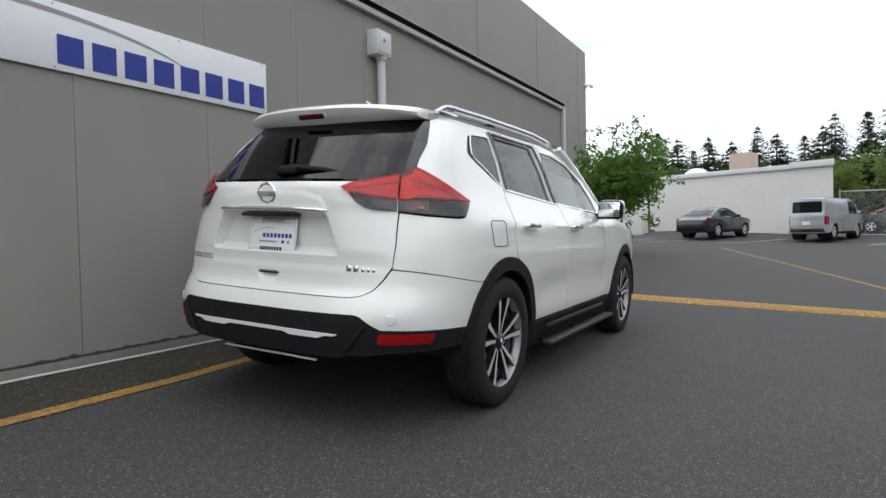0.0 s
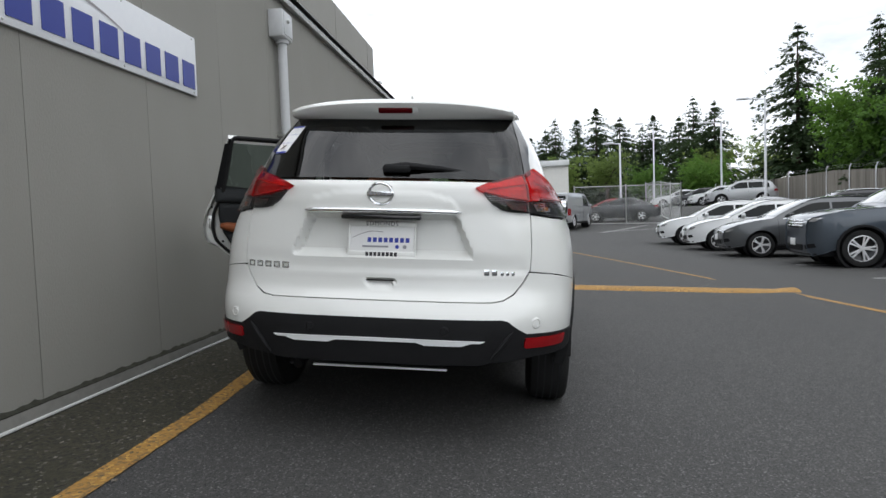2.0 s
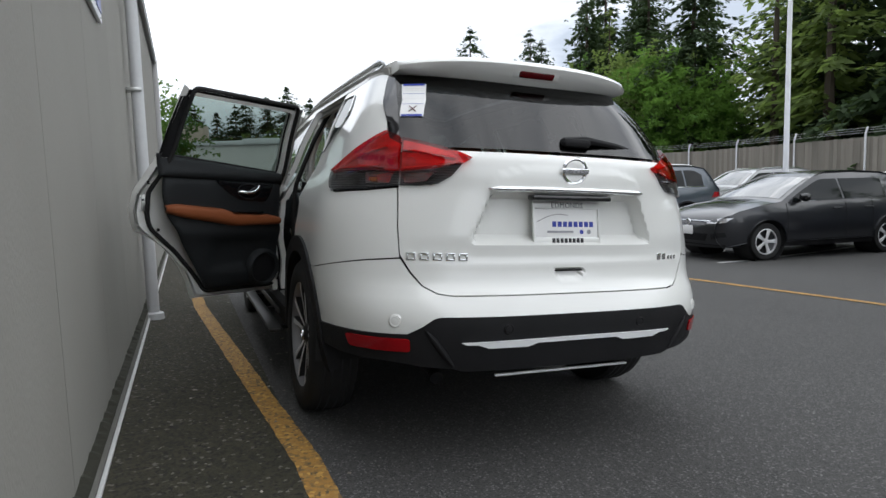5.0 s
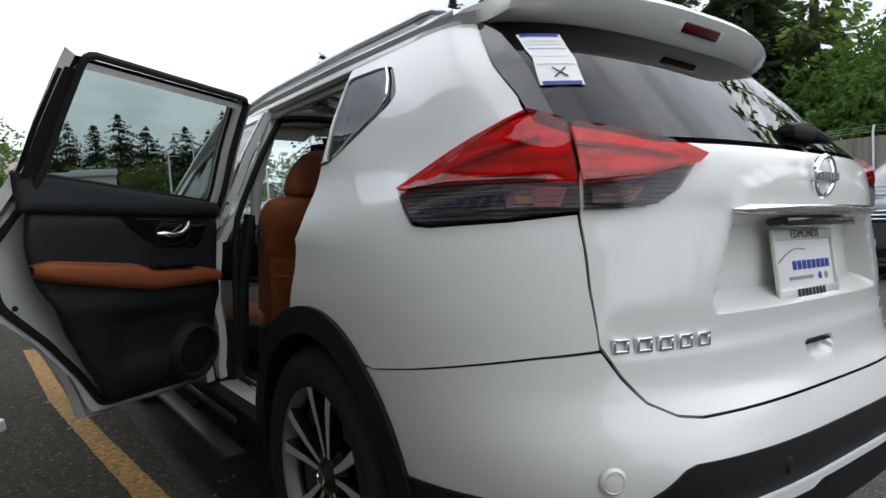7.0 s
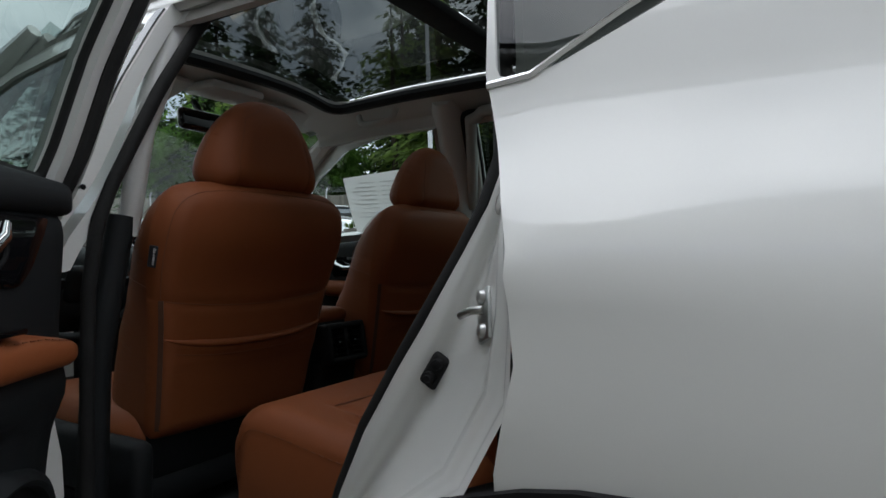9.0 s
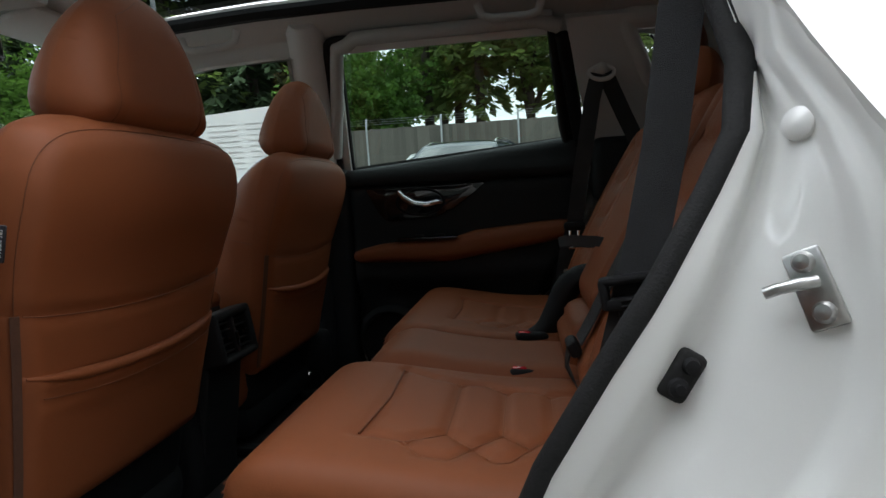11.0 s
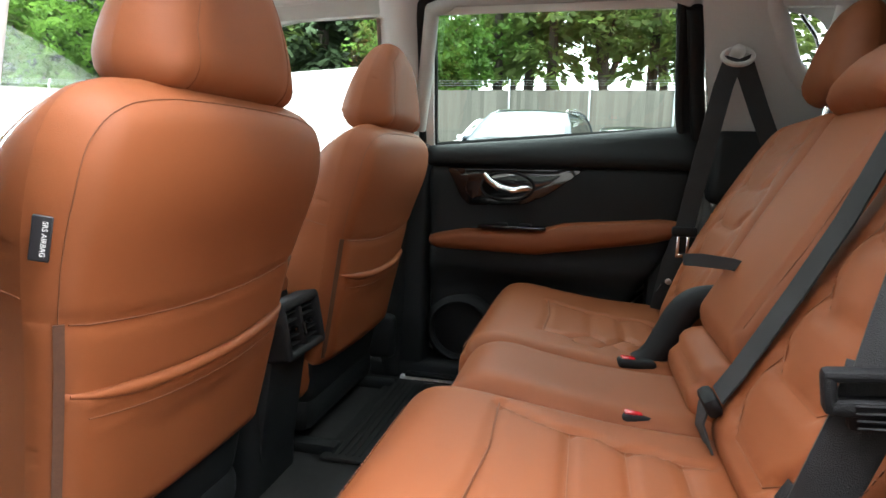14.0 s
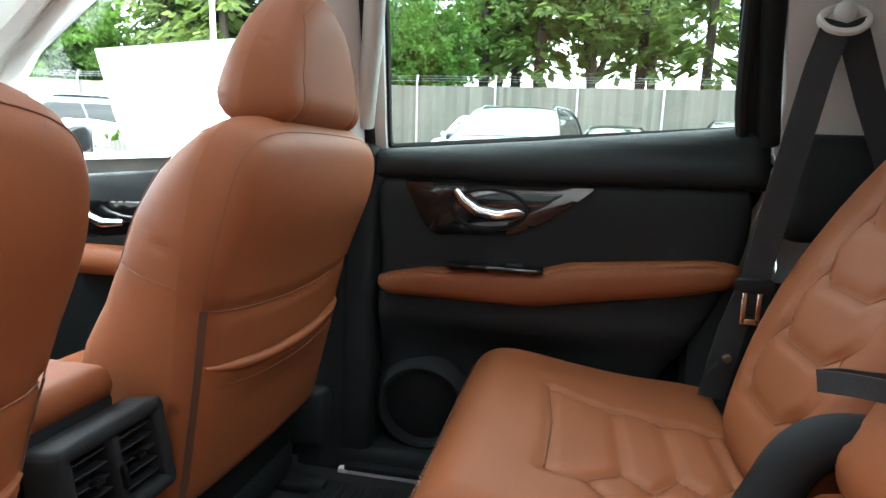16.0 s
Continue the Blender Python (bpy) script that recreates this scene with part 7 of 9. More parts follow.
# ---- rear seat ----
def cushion(x0, x1, yf, outer, name, label, zoff=0.0):
    """One part of the rear cushion between x0 and x1; yf: its front."""
    prof = [(1.300, 0.700), (1.36, 0.712), (1.48, 0.716), (1.60, 0.734), (yf - 0.075, 0.752), (yf - 0.03, 0.744), (yf, 0.712), (yf + 0.010, 0.665), (yf, 0.60), (yf - 0.03, 0.50), (yf - 0.04, 0.44)]
    P = np.array(prof)
    for _ in range(2):
        Q = [P[0]]
        for a, b in zip(P[:-1], P[1:]):
            Q += [0.75 * a + 0.25 * b, 0.25 * a + 0.75 * b]
        P = np.array(Q + [P[-1]])
    s = np.r_[0, np.cumsum(np.hypot(*np.diff(P, axis=0).T))]

    def place(a, b, h):
        t = min(max(b, 0.0), s[-1])
        y, z = np.interp(t, s, P[:, 0]), np.interp(t, s, P[:, 1])
        d = 0.004
        ty, tz = np.interp(min(t + d, s[-1]), s, P[:, 0]) - np.interp(max(t - d, 0), s, P[:, 0]), np.interp(min(t + d, s[-1]), s, P[:, 1]) - np.interp(max(t - d, 0), s, P[:, 1])
        L = math.hypot(ty, tz) or 1
        return (a, y - tz / L * (h - 0.045), z + ty / L * (h - 0.045) + zoff)

    def at(y):
        k = int(np.argmax(P[:, 0]))
        return float(np.interp(y, P[: k + 1, 0], s[: k + 1]))

    w = x1 - x0
    out_ = rounded([(x0, 0.0), (x1, 0.0), (x1 + (0.0), s[-1]), (x0, s[-1])], 0.03)
    gr = []
    nose = at(yf - 0.02) + 0.035
    if outer:
        sg = 1 if outer > 0 else -1
        cm, y0 = (0.330, 1.620) if sg > 0 else (-0.410, 1.655)
        xi, xo = cm - sg * 0.145, cm + sg * 0.145
        half = [0.145, 0.105, 0.088, 0.080]
        rows = [y0, y0 - 0.104, y0 - 0.178, y0 - 0.250]
        gr.append([(xi, at(y0)), (cm, at(y0 - 0.006)), (xo, at(y0 + 0.004))])
        for y, hw in zip(rows[1:], half[1:]):
            gr.append([(cm - hw, at(y)), (cm + hw, at(y))])
        mids = [(rows[1] + rows[2]) / 2, (rows[2] + rows[3]) / 2]
        out = -1
        for e in (1, -1):
            z_ = 0.042 if e == out else 0.014
            gr.append([(cm + e * 0.145, at(y0)), (cm + e * (0.104 + z_), at(y0 - 0.054)), (cm + e * 0.105, at(rows[1])), (cm + e * (0.098 + z_), at(mids[0])), (cm + e * 0.088, at(rows[2])), (cm + e * (0.084 + z_), at(mids[1])), (cm + e * 0.080, at(rows[3])), (cm + e * (0.07 + z_), at(rows[3] - 0.035))])
        e = out
        gr.append([(cm + e * 0.146, at(y0 - 0.054)), (cm + e * 0.182, at(y0 - 0.080)), (cm + e * 0.182, at(y0 - 0.115)), (cm + e * 0.140, at(mids[0])), (cm + e * 0.174, at(mids[0] - 0.03)), (cm + e * 0.168, at(rows[2] - 0.012)), (cm + e * 0.126, at(mids[1]))])
        gr.append([(x0 + 0.02, nose), (x1 - 0.02, nose)])
    V, F = pad(out_, place, 0.05, 0.045, gr, 0.0095 if outer else 0.018, 0.0075, 0.0065)
    ob = mk(name, V, F, LEATHER, suv, label, sharp=80)
    if outer:
        # side panel with a stitched upper seam
        xs_ = x0 if outer < 0 else x1
        sd = -1 if outer < 0 else 1
        bs = np.linspace(at(1.34), s[-1] - 0.01, 40)
        V, F = [], []
        for bb in bs:
            p = Vector(place(xs_, bb, 0.0))
            q = Vector((p.x, min(p.y, yf - 0.04), min(p.z, 0.44)))
            for k in range(7):
                m_ = p.lerp(q, k / 6)
                V.append((m_.x + sd * 0.010 * math.sin(math.pi * min(1, k / 3.5)), m_.y, m_.z))
        F = [(7 * i + k, 7 * i + k + 1, 7 * i + 8 + k, 7 * i + 7 + k) for i in range(39) for k in range(6)]
        mk("side_panel", V, F, LEATHER, ob, sharp=80)
        mk("stitching", *seam_dashes([place(xs_ - sd * 0.003, bb, 0.012) for bb in np.linspace(at(1.36), nose + 0.05, 30)], (sd * 0.002, 0, 0.001), 0.005, 0.004, 0.0008), LEATHER_SEAM, ob)
        mk("seam_line", *tube([place(a, b, 0.0475) for a, b in dense(gr[0], 0.012, False)], 0.0015, 5), LEATHER_SEAM, ob)
        for g in gr[1:-1]:
            mk("seam_line", *tube([place(a, b, 0.0446) for a, b in dense(g, 0.012, False)], 0.0007, 5), LEATHER_FOLD, ob)
        mk("seam_line", *tube([place(a, nose, 0.0475) for a in np.linspace(x0 + 0.035, x1 - 0.035, 24)], 0.0014, 5), LEATHER_SEAM, ob)
        ln = [place(a, nose - 0.007, 0.0515) for a in np.linspace(x0 + 0.04, x1 - 0.04, 14)]
        mk("stitching", *seam_dashes(ln, (0, 0, 0.0)), LEATHER_SEAM, ob)
    return ob


cushion(-0.675, -0.205, 1.803, -1, "rear_seat_cushion", "tan leather rear seat cushion with stitched channels")
cushion(-0.215, 0.050, 1.752, 0, "rear_seat_cushion", "smooth tan leather middle seat cushion", zoff=0.004)
cushion(0.053, 0.675, 1.775, 1, "rear_seat_cushion", "tan leather rear seat cushion with stitched channels")
mk("seat_base", *rbox((0, 1.46, 0.48), (1.28, 0.36, 0.26), 0.03), TRIM_DARK, suv)


def back_y(z):
    """The front line of the rear backrest."""
    return float(np.interp(z, [0.66, 0.75, 0.85, 1.00, 1.18, 1.3], [1.375, 1.352, 1.300, 1.220, 1.120, 1.055]))


def backrest(outline, grooves, label, lift=0.0, swell=()):
    def place(a, b, h):
        return (a, back_y(b) + (h + lift - 0.055) * 0.87, b + (h - 0.055) * 0.48)

    ob = mk("rear_backrest", *pad(outline, place, 0.06, 0.05, grooves, 0.0105, 0.008, 0.0075, swell), LEATHER, suv, label, sharp=80)
    hb = pad_h(outline, 0.06, 0.05)
    for g in grooves:
        run = [(a, b) for a, b in dense(g, 0.014, False) if inside(outline, np.array([(a, b)]))[0] and hb(a, b) > 0.045]
        if len(run) > 2:
            mk("seam_line", *tube([place(a, b, hb(a, b) - 0.0062) for a, b in run], 0.0008, 5), LEATHER_FOLD, ob)
    return ob, place


def chevrons(cx, w, z0, rows, sg):
    g = []
    xl, xr = cx - w / 2, cx + w / 2
    for i in range(rows):
        z = z0 + 0.085 * i
        g.append([(xl, z + 0.02), (xl + 0.03, z), (xr - 0.03, z), (xr, z + 0.02)])
    g.append([(xl, z0 + 0.02)] + [p for i in range(rows - 1) for p in ((xl - 0.022, z0 + 0.042 + 0.085 * i), (xl - 0.022, z0 + 0.075 + 0.085 * i), (xl, z0 + 0.105 + 0.085 * i))])
    g.append([(xr, z0 + 0.02)] + [p for i in range(rows - 1) for p in ((xr + 0.022, z0 + 0.042 + 0.085 * i), (xr + 0.022, z0 + 0.075 + 0.085 * i), (xr, z0 + 0.105 + 0.085 * i))])
    top = z0 + 0.085 * (rows - 1)
    g.append([(xl - 0.022, z0 - 0.03), (xl, z0 + 0.02)])
    g.append([(xl, top + 0.02), (xl - 0.02, top + 0.10), (xl + 0.01, top + 0.235)])
    g.append([(xr, top + 0.02), (xr + 0.02, top + 0.10), (xr - 0.01, top + 0.235)])
    g.append([(xl - 0.01, top + 0.10), (xl + 0.05, top + 0.085), (xr - 0.05, top + 0.085), (xr + 0.01, top + 0.10)])
    return g


oR = rounded([(0.155, 0.70), (0.40, 0.70), (0.475, 0.77), (0.53, 0.85), (0.566, 0.95), (0.562, 1.06), (0.545, 1.13), (0.50, 1.222), (0.20, 1.235), (0.150, 1.13)], 0.05, 4)
bR, placeR = backrest(oR, chevrons(0.325, 0.18, 0.800, 4, 1), "tan leather rear backrest with stitched channels")
oM = rounded([(-0.185, 0.80), (0.135, 0.80), (0.150, 1.0), (0.135, 1.235), (-0.185, 1.235), (-0.20, 1.0)], 0.05, 4)
bM, placeM = backrest(oM, [[(-0.15, 0.86), (-0.165, 1.0), (-0.15, 1.18)], [(0.105, 0.86), (0.118, 1.0), (0.105, 1.18)]], "smooth tan leather middle backrest", 0.012)
oL = rounded([(-0.585, 0.70), (-0.215, 0.70), (-0.205, 1.13), (-0.225, 1.235), (-0.51, 1.222), (-0.575, 1.11), (-0.61, 0.90)], 0.05, 4)
bL, placeL = backrest(oL, chevrons(-0.395, 0.18, 0.760, 4, -1), "tan leather rear backrest with stitched channels")
mk("stitching", *seam_dashes([placeL(a, b, 0.058) for a, b in ((-0.595, 0.80), (-0.60, 0.90), (-0.57, 1.05), (-0.53, 1.14))], (0.0, 0.002, 0.001), 0.005, 0.004, 0.0009), LEATHER_SEAM, bL)
oP = rounded([(-0.180, 0.70), (0.120, 0.70), (0.120, 0.82), (-0.180, 0.82)], 0.04, 4)
backrest(oP, [[(-0.17, 0.765), (0.11, 0.765)]], "tan leather lower middle backrest", 0.018)
mk("seat_shell", *moved(rbox((0, 1.14, 0.93), (1.22, 0.06, 0.55), 0.03), Matrix.Translation((0, 1.14, 0.93)) @ Matrix.Rotation(radians(26), 4, "X") @ Matrix.Translation((0, -1.14, -0.93))), TRIM_DARK, suv)
hinge = curved([(0.125, 1.445, 0.695), (0.128, 1.400, 0.712), (0.132, 1.372, 0.755), (0.134, 1.345, 0.822), (0.134, 1.300, 0.846), (0.130, 1.23, 0.842)], 3)
mk("armrest_hinge", *tube([Vector(p) for p in hinge], [float(v) for v in np.interp(np.linspace(0, 1, len(hinge)), [0, 0.15, 0.4, 0.7, 1], [0.012, 0.024, 0.030, 0.030, 0.026])], 14), PLASTIC_BLACK, suv, "black plastic seat hinge cover")
mk("pull_strap", *strap([(0.030, 1.24, 0.918), (0.033, 1.285, 0.930), (0.042, 1.335, 0.934), (0.060, 1.362, 0.930), (0.085, 1.335, 0.926), (0.10, 1.27, 0.920)], (0, 0.1, 1), 0.022), WEBBING, suv, "black fabric pull strap")


def headrest(c, w, h, lean, name, label, hang=0.0, thick=0.05, taper=0.25):
    R = Matrix.Translation(c) @ Matrix.Rotation(radians(lean), 4, "X")
    ho = [(0.88, 0.0), (1.0, 0.16), (0.97, 0.36), (0.87, 0.58), (0.70, 0.79), (0.46, 0.96), (0.18, 1.03)]
    o = rounded([(w / 2 * a, h * b) for a, b in ho] + [(-w / 2 * a, h * b) for a, b in ho[::-1]], 0.03, 3)
    sx = w / 2 * (0.62 if taper > 0.3 else 0.40)
    gr = [[(sx, 0.0), (sx * 1.05, h * 0.4), (sx * 0.8, h * 0.8), (sx * 0.25, h * 0.99)], [(-sx, 0.0), (-sx * 1.05, h * 0.4), (-sx * 0.8, h * 0.8), (-sx * 0.25, h * 0.99)]]
    back = pad(o, lambda a, b, t: R @ Vector((a, -t * (1 - taper * b / h), b)), thick, 0.06, gr, 0.0095, 0.003, 0.007)
    front = pad(o, lambda a, b, t: R @ Vector((a, t * (1 - 0.30 * b / h), b)), min(thick, 0.055) * 1.25, 0.07, [], 0.016, flip=True)
    hr = mk(name, *join(back, front), LEATHER, suv, label, sharp=80)
    hq = pad_h(o, thick, 0.06)
    for g in gr:
        mk("seam_line", *tube([R @ Vector((a, -(hq(a, b) - 0.0022) * (1 - taper * b / h), b)) for a, b in dense(g[:-1] + [(g[-1][0], g[-1][1] * 0.97)], 0.012, False)], 0.0007, 5), LEATHER_SEAM, hr)
    for s in (1, -1):
        mk("post", *tube([R @ Vector((s * w * 0.21, 0, 0.01)), R @ Vector((s * w * 0.21, 0, -0.07 - hang))], 0.006, 8), CHROME, hr)
    return hr


headrest((0.320, 1.045, 1.236), 0.26, 0.205, 9, "rear_headrest", "tan leather rear headrest", thick=0.05)
headrest((-0.025, 1.112, 1.188), 0.27, 0.112, 14, "rear_headrest", "low tan leather middle headrest", thick=0.05)
headrest((-0.385, 1.045, 1.236), 0.26, 0.205, 9, "rear_headrest", "tan leather rear headrest", thick=0.05)


# ---- front seats ----
SEAT_HALF = [(-0.048, 0.222), (-0.015, 0.232), (0.06, 0.238), (0.14, 0.246), (0.22, 0.255), (0.30, 0.268), (0.36, 0.275), (0.41, 0.275), (0.45, 0.271), (0.485, 0.259), (0.508, 0.240), (0.522, 0.203), (0.530, 0.12)]
SEAT_DEPTH = [(-0.05, 0.215), (0.15, 0.180), (0.22, 0.152), (0.31, 0.122), (0.37, 0.106), (0.42, 0.086), (0.45, 0.070), (0.485, 0.046), (0.51, 0.030), (0.53, 0.022)]


def front_seat(cx, tag_side):
    lean = 12.0
    R = Matrix.Translation((cx, 2.125, 0.66)) @ Matrix.Rotation(radians(lean), 4, "X")
    o = rounded([(w, b) for b, w in SEAT_HALF] + [(-w, b) for b, w in SEAT_HALF[::-1]], 0.012, 2)
    arch = lambda a: 0.254 + 0.020 * (abs(a) / 0.265) ** 2
    hem = lambda a: 0.174 + 0.020 * (abs(a) / 0.25) ** 2.5
    gr = [[(a, arch(a)) for a in np.linspace(-0.262, 0.262, 17)]]
    place = lambda a, b, t: R @ Vector((a, 0.012 - t + 0.010 * (a / 0.26) ** 2, b))
    belly = lambda a, b: 0.030 * math.exp(-(((b - 0.43) / 0.10) ** 2) - (a / 0.30) ** 4)
    back = pad(o, lambda a, b, t: place(a, b, t + belly(a, b) * min(1.0, t / 0.036)), 0.040, 0.040, gr, 0.0105, 0.0055, 0.008)

    def fore(a, b, t):
        """The front half: t runs from 0 at the outline to 1 on the face."""
        d = float(np.interp(b, [q[0] for q in SEAT_DEPTH], [q[1] for q in SEAT_DEPTH]))
        dish = 0.055 * (1 - smooth01(0.05, 0.20, abs(a))) * t * smooth01(0.53, 0.40, b) if b > 0.40 else 0.055 * (1 - smooth01(0.05, 0.20, abs(a))) * t
        return R @ Vector((a, 0.012 + 0.010 * (a / 0.26) ** 2 + t * d - dish * min(1.0, d / 0.10), b))

    front = pad(o, fore, 1.0, 0.062, [], 0.016, flip=True)
    hq = pad_h(o, 0.040, 0.040)
    hz = lambda a, b: hq(a, b) + belly(a, b) * min(1.0, hq(a, b) / 0.036)
    seat = mk("front_seat", *join(back, front), LEATHER, suv, "tan leather front seat back with a map pocket", sharp=80)
    # map pocket with a gathered upper hem
    po = [(a, hem(a)) for a in np.linspace(0.236, -0.236, 15)] + [(-0.228, 0.05), (-0.222, -0.02), (-0.20, -0.035), (0.20, -0.035), (0.222, -0.02), (0.228, 0.05)]
    po = po[::-1]
    po = po if sum(x0 * y1 - x1 * y0 for (x0, y0), (x1, y1) in zip(po, po[1:] + po[:1])) > 0 else po[::-1]
    bulge = lambda a, b: 0.013 * math.exp(-(((b - hem(a) + 0.02) / 0.035) ** 2)) * (1 - min(1.0, abs(a) / 0.24) ** 2)
    mk("map_pocket", *pad(po, lambda a, b, t: place(a, b, hz(a, b) - 0.004 + t + bulge(a, b)), 0.008, 0.012, [[(a, hem(a) - 0.030) for a in np.linspace(-0.225, 0.225, 15)]], 0.013, 0.006, 0.006), LEATHER, seat, "tan leather map pocket", sharp=80)
    mk("pocket_hem", *tube([place(a, hem(a) - 0.004, hz(a, hem(a)) + 0.001 + bulge(a, hem(a) - 0.012)) for a in np.linspace(-0.232, 0.232, 26)], [0.0085 * min(1.0, 0.25 + 0.2 * min(i, 25 - i)) for i in range(26)], 10), LEATHER, seat)
    mk("seam_line", *tube([place(a, hem(a) - 0.031, hz(a, hem(a) - 0.031) + 0.003 + bulge(a, hem(a) - 0.031)) for a in np.linspace(-0.212, 0.212, 22)], 0.0008, 5), LEATHER_SEAM, seat)
    # seams: round the back panel, across it, over the bolsters
    rim = [(w - 0.012, b - 0.012 * smooth01(0.44, 0.52, b)) for b, w in SEAT_HALF[2:]]
    rim = curved(rim + [(-a, b) for a, b in rim[::-1]])
    mk("seam_line", *tube([place(a, b, hz(a, b) + 0.0004) for a, b in dense(rim, 0.014, False)], 0.0007, 5), LEATHER_SEAM, seat)
    mk("seam_line", *tube([place(a, arch(a), hz(a, arch(a)) - 0.0030) for a in np.linspace(-0.242, 0.242, 26)], 0.0010, 5), LEATHER_SEAM, seat)
    for e in (1, -1):
        wid = lambda b: float(np.interp(b, [q[0] for q in SEAT_HALF], [q[1] for q in SEAT_HALF]))
        hv = lambda d_: math.sqrt(max(0.0, 1 - max(0.0, 1 - d_ / 0.062) ** 2))
        mk("seam_line", *tube([fore(e * (wid(0.30 + 0.3 * k) - k), 0.295 + 0.22 * k, hv(k)) + R.to_3x3() @ Vector((e * 0.001, 0, 0)) for k in np.linspace(0.0, 0.05, 12)], 0.0008, 5), LEATHER_SEAM, seat)
        crown = [(wid(b) - 0.020, b - 0.012) for b in np.linspace(0.30, 0.512, 22)]
        top_run = [Vector(fore(e * a, b, hv(0.024))) + R.to_3x3() @ Vector((e * 0.0015, 0, 0.001)) for a, b in crown]
        mk("seam_line", *tube(top_run, 0.0008, 5), LEATHER_SEAM, seat)
        mk("zip", *strap([place(e * (wid(b) - 0.012), b, hz(wid(b) - 0.012, b) + 0.0012) for b in np.linspace(0.272, -0.02, 16)], R.to_3x3() @ Vector((1, 0.9 * e, 0)), 0.0105, 0.002), ZIP_TAPE, seat, "dark zip")
    mk("seat_back_base", *moved(rbox((0, 0.075, -0.075), (0.45, 0.15, 0.17), 0.03, 3), R), TRIM_DARK, seat)
    mk("seat_cushion", *join(rbox((cx, 2.42, 0.60), (0.52, 0.54, 0.16), 0.06, 4)), LEATHER, seat)
    mk("seat_frame", *join(rbox((cx, 2.40, 0.49), (0.46, 0.50, 0.09), 0.03), rbox((cx - 0.22, 2.36, 0.42), (0.04, 0.56, 0.03), 0.008), rbox((cx + 0.22, 2.36, 0.42), (0.04, 0.56, 0.03), 0.008)), TRIM_DARK, seat)
    mk("side_cover", *rbox((cx - 0.262 * (1 if cx < 0 else -1), 2.32, 0.56), (0.05, 0.46, 0.14), 0.022, 3), TRIM_DARK, seat)
    # airbag tag on the outer seam
    s = tag_side
    tm = R @ Matrix.Translation((s * 0.279, -0.004, 0.365)) @ Matrix.Rotation(s * radians(62), 4, "Z")
    tg = mk("fabric_tag", *moved(rbox((0, 0, 0), (0.018, 0.003, 0.045), 0.001, 1), tm), PRINT_BLACK, seat, "black fabric tag with white lettering")
    writing("tag_lettering", "SRS AIRBAG", 0.0066, tm @ Matrix.Translation((-s * 0.003, -0.0022, 0)) @ Matrix.Rotation(radians(90), 4, "Y") @ rd, PAPER, tg, 0.0002)
    return seat


for cx, s in ((-0.382, -1), (0.366, 1)):
    front_seat(cx, s)
    headrest((cx, 2.062, 1.164), 0.335, 0.212, 9, "front_headrest", "tan leather front headrest", thick=0.080, taper=0.5)

# ---- console with air vents ----
con = mk("centre_console", *join(rbox((0, 2.44, 0.56), (0.20, 0.56, 0.40), 0.03, 3), rbox((0, 2.42, 0.785), (0.185, 0.50, 0.08), 0.02, 2), moved(rbox((0, 0, -0.22), (0.165, 0.07, 0.34), 0.015, 2), Matrix.Translation((0.01, 2.155, 0.755)) @ Matrix.Rotation(radians(8), 4, "X"))), TRIM_DARK, suv, "charcoal centre console with rear air vents")
mk("console_lid", *rbox((0, 2.385, 0.826), (0.195, 0.43, 0.052), 0.024, 3), LEATHER, con, "tan leather console lid")
vm = Matrix.Translation((0.012, 2.125, 0.752)) @ Matrix.Rotation(radians(-10), 4, "X")
vent = mk("vent_frame", *moved(join(rbox((0, 0, 0.050), (0.168, 0.056, 0.020), 0.008, 3), rbox((0, 0, -0.050), (0.168, 0.056, 0.018), 0.008, 3), rbox((-0.076, 0, 0), (0.018, 0.056, 0.112), 0.007, 3), rbox((0.076, 0, 0), (0.018, 0.056, 0.112), 0.007, 3), rbox((0, 0, 0), (0.014, 0.046, 0.10), 0.005)), vm), PLASTIC_BLACK, con, "black air vent")
mk("vent_back", *moved(rbox((0, 0.02, 0), (0.145, 0.01, 0.095), 0.002), vm), PRINT_BLACK, con)
for sx in (-1, 1):
    for k in range(5):
        mk("vent_slat", *moved(rbox((sx * 0.040, -0.008, -0.032 + 0.016 * k), (0.058, 0.018, 0.0026), 0.001, 1), vm), PLASTIC_BLACK, vent)
    mk("vent_tab", *moved(rbox((sx * 0.035, -0.020, 0.0), (0.016, 0.012, 0.010), 0.003), vm), GLOSS_BLACK, vent)
mk("vent_wheel", *moved(rbox((0, -0.024, -0.01), (0.007, 0.010, 0.03), 0.003), vm), GLOSS_BLACK, vent)

# ---- belts ----
mk("seat_belt", *strap([(0.556, 1.205, 1.372), (0.552, 1.225, 1.30), (0.548, 1.262, 1.10), (0.545, 1.288, 0.945), (0.552, 1.315, 0.85), (0.565, 1.335, 0.72)], (0, -1, 0.15), 0.046), WEBBING, suv, "black seat belt")
mk("seat_belt", *strap([(0.560, 1.185, 1.372), (0.585, 1.13, 1.25), (0.60, 1.07, 1.12)], (0, -1, 0), 0.046), WEBBING, suv, "black seat belt")
tn = mk("belt_tongue", *join(rbox((0.540, 1.290, 0.935), (0.022, 0.062, 0.026), 0.008), rbox((0.540, 1.292, 0.905), (0.006, 0.028, 0.05), 0.002)), PLASTIC_BLACK, suv)
mk("tongue_plate", *join(rbox((0.538, 1.280, 0.895), (0.004, 0.008, 0.055), 0.001), rbox((0.538, 1.304, 0.895), (0.004, 0.008, 0.055), 0.001), rbox((0.538, 1.292, 0.872), (0.004, 0.03, 0.01), 0.001)), CHROME, tn)
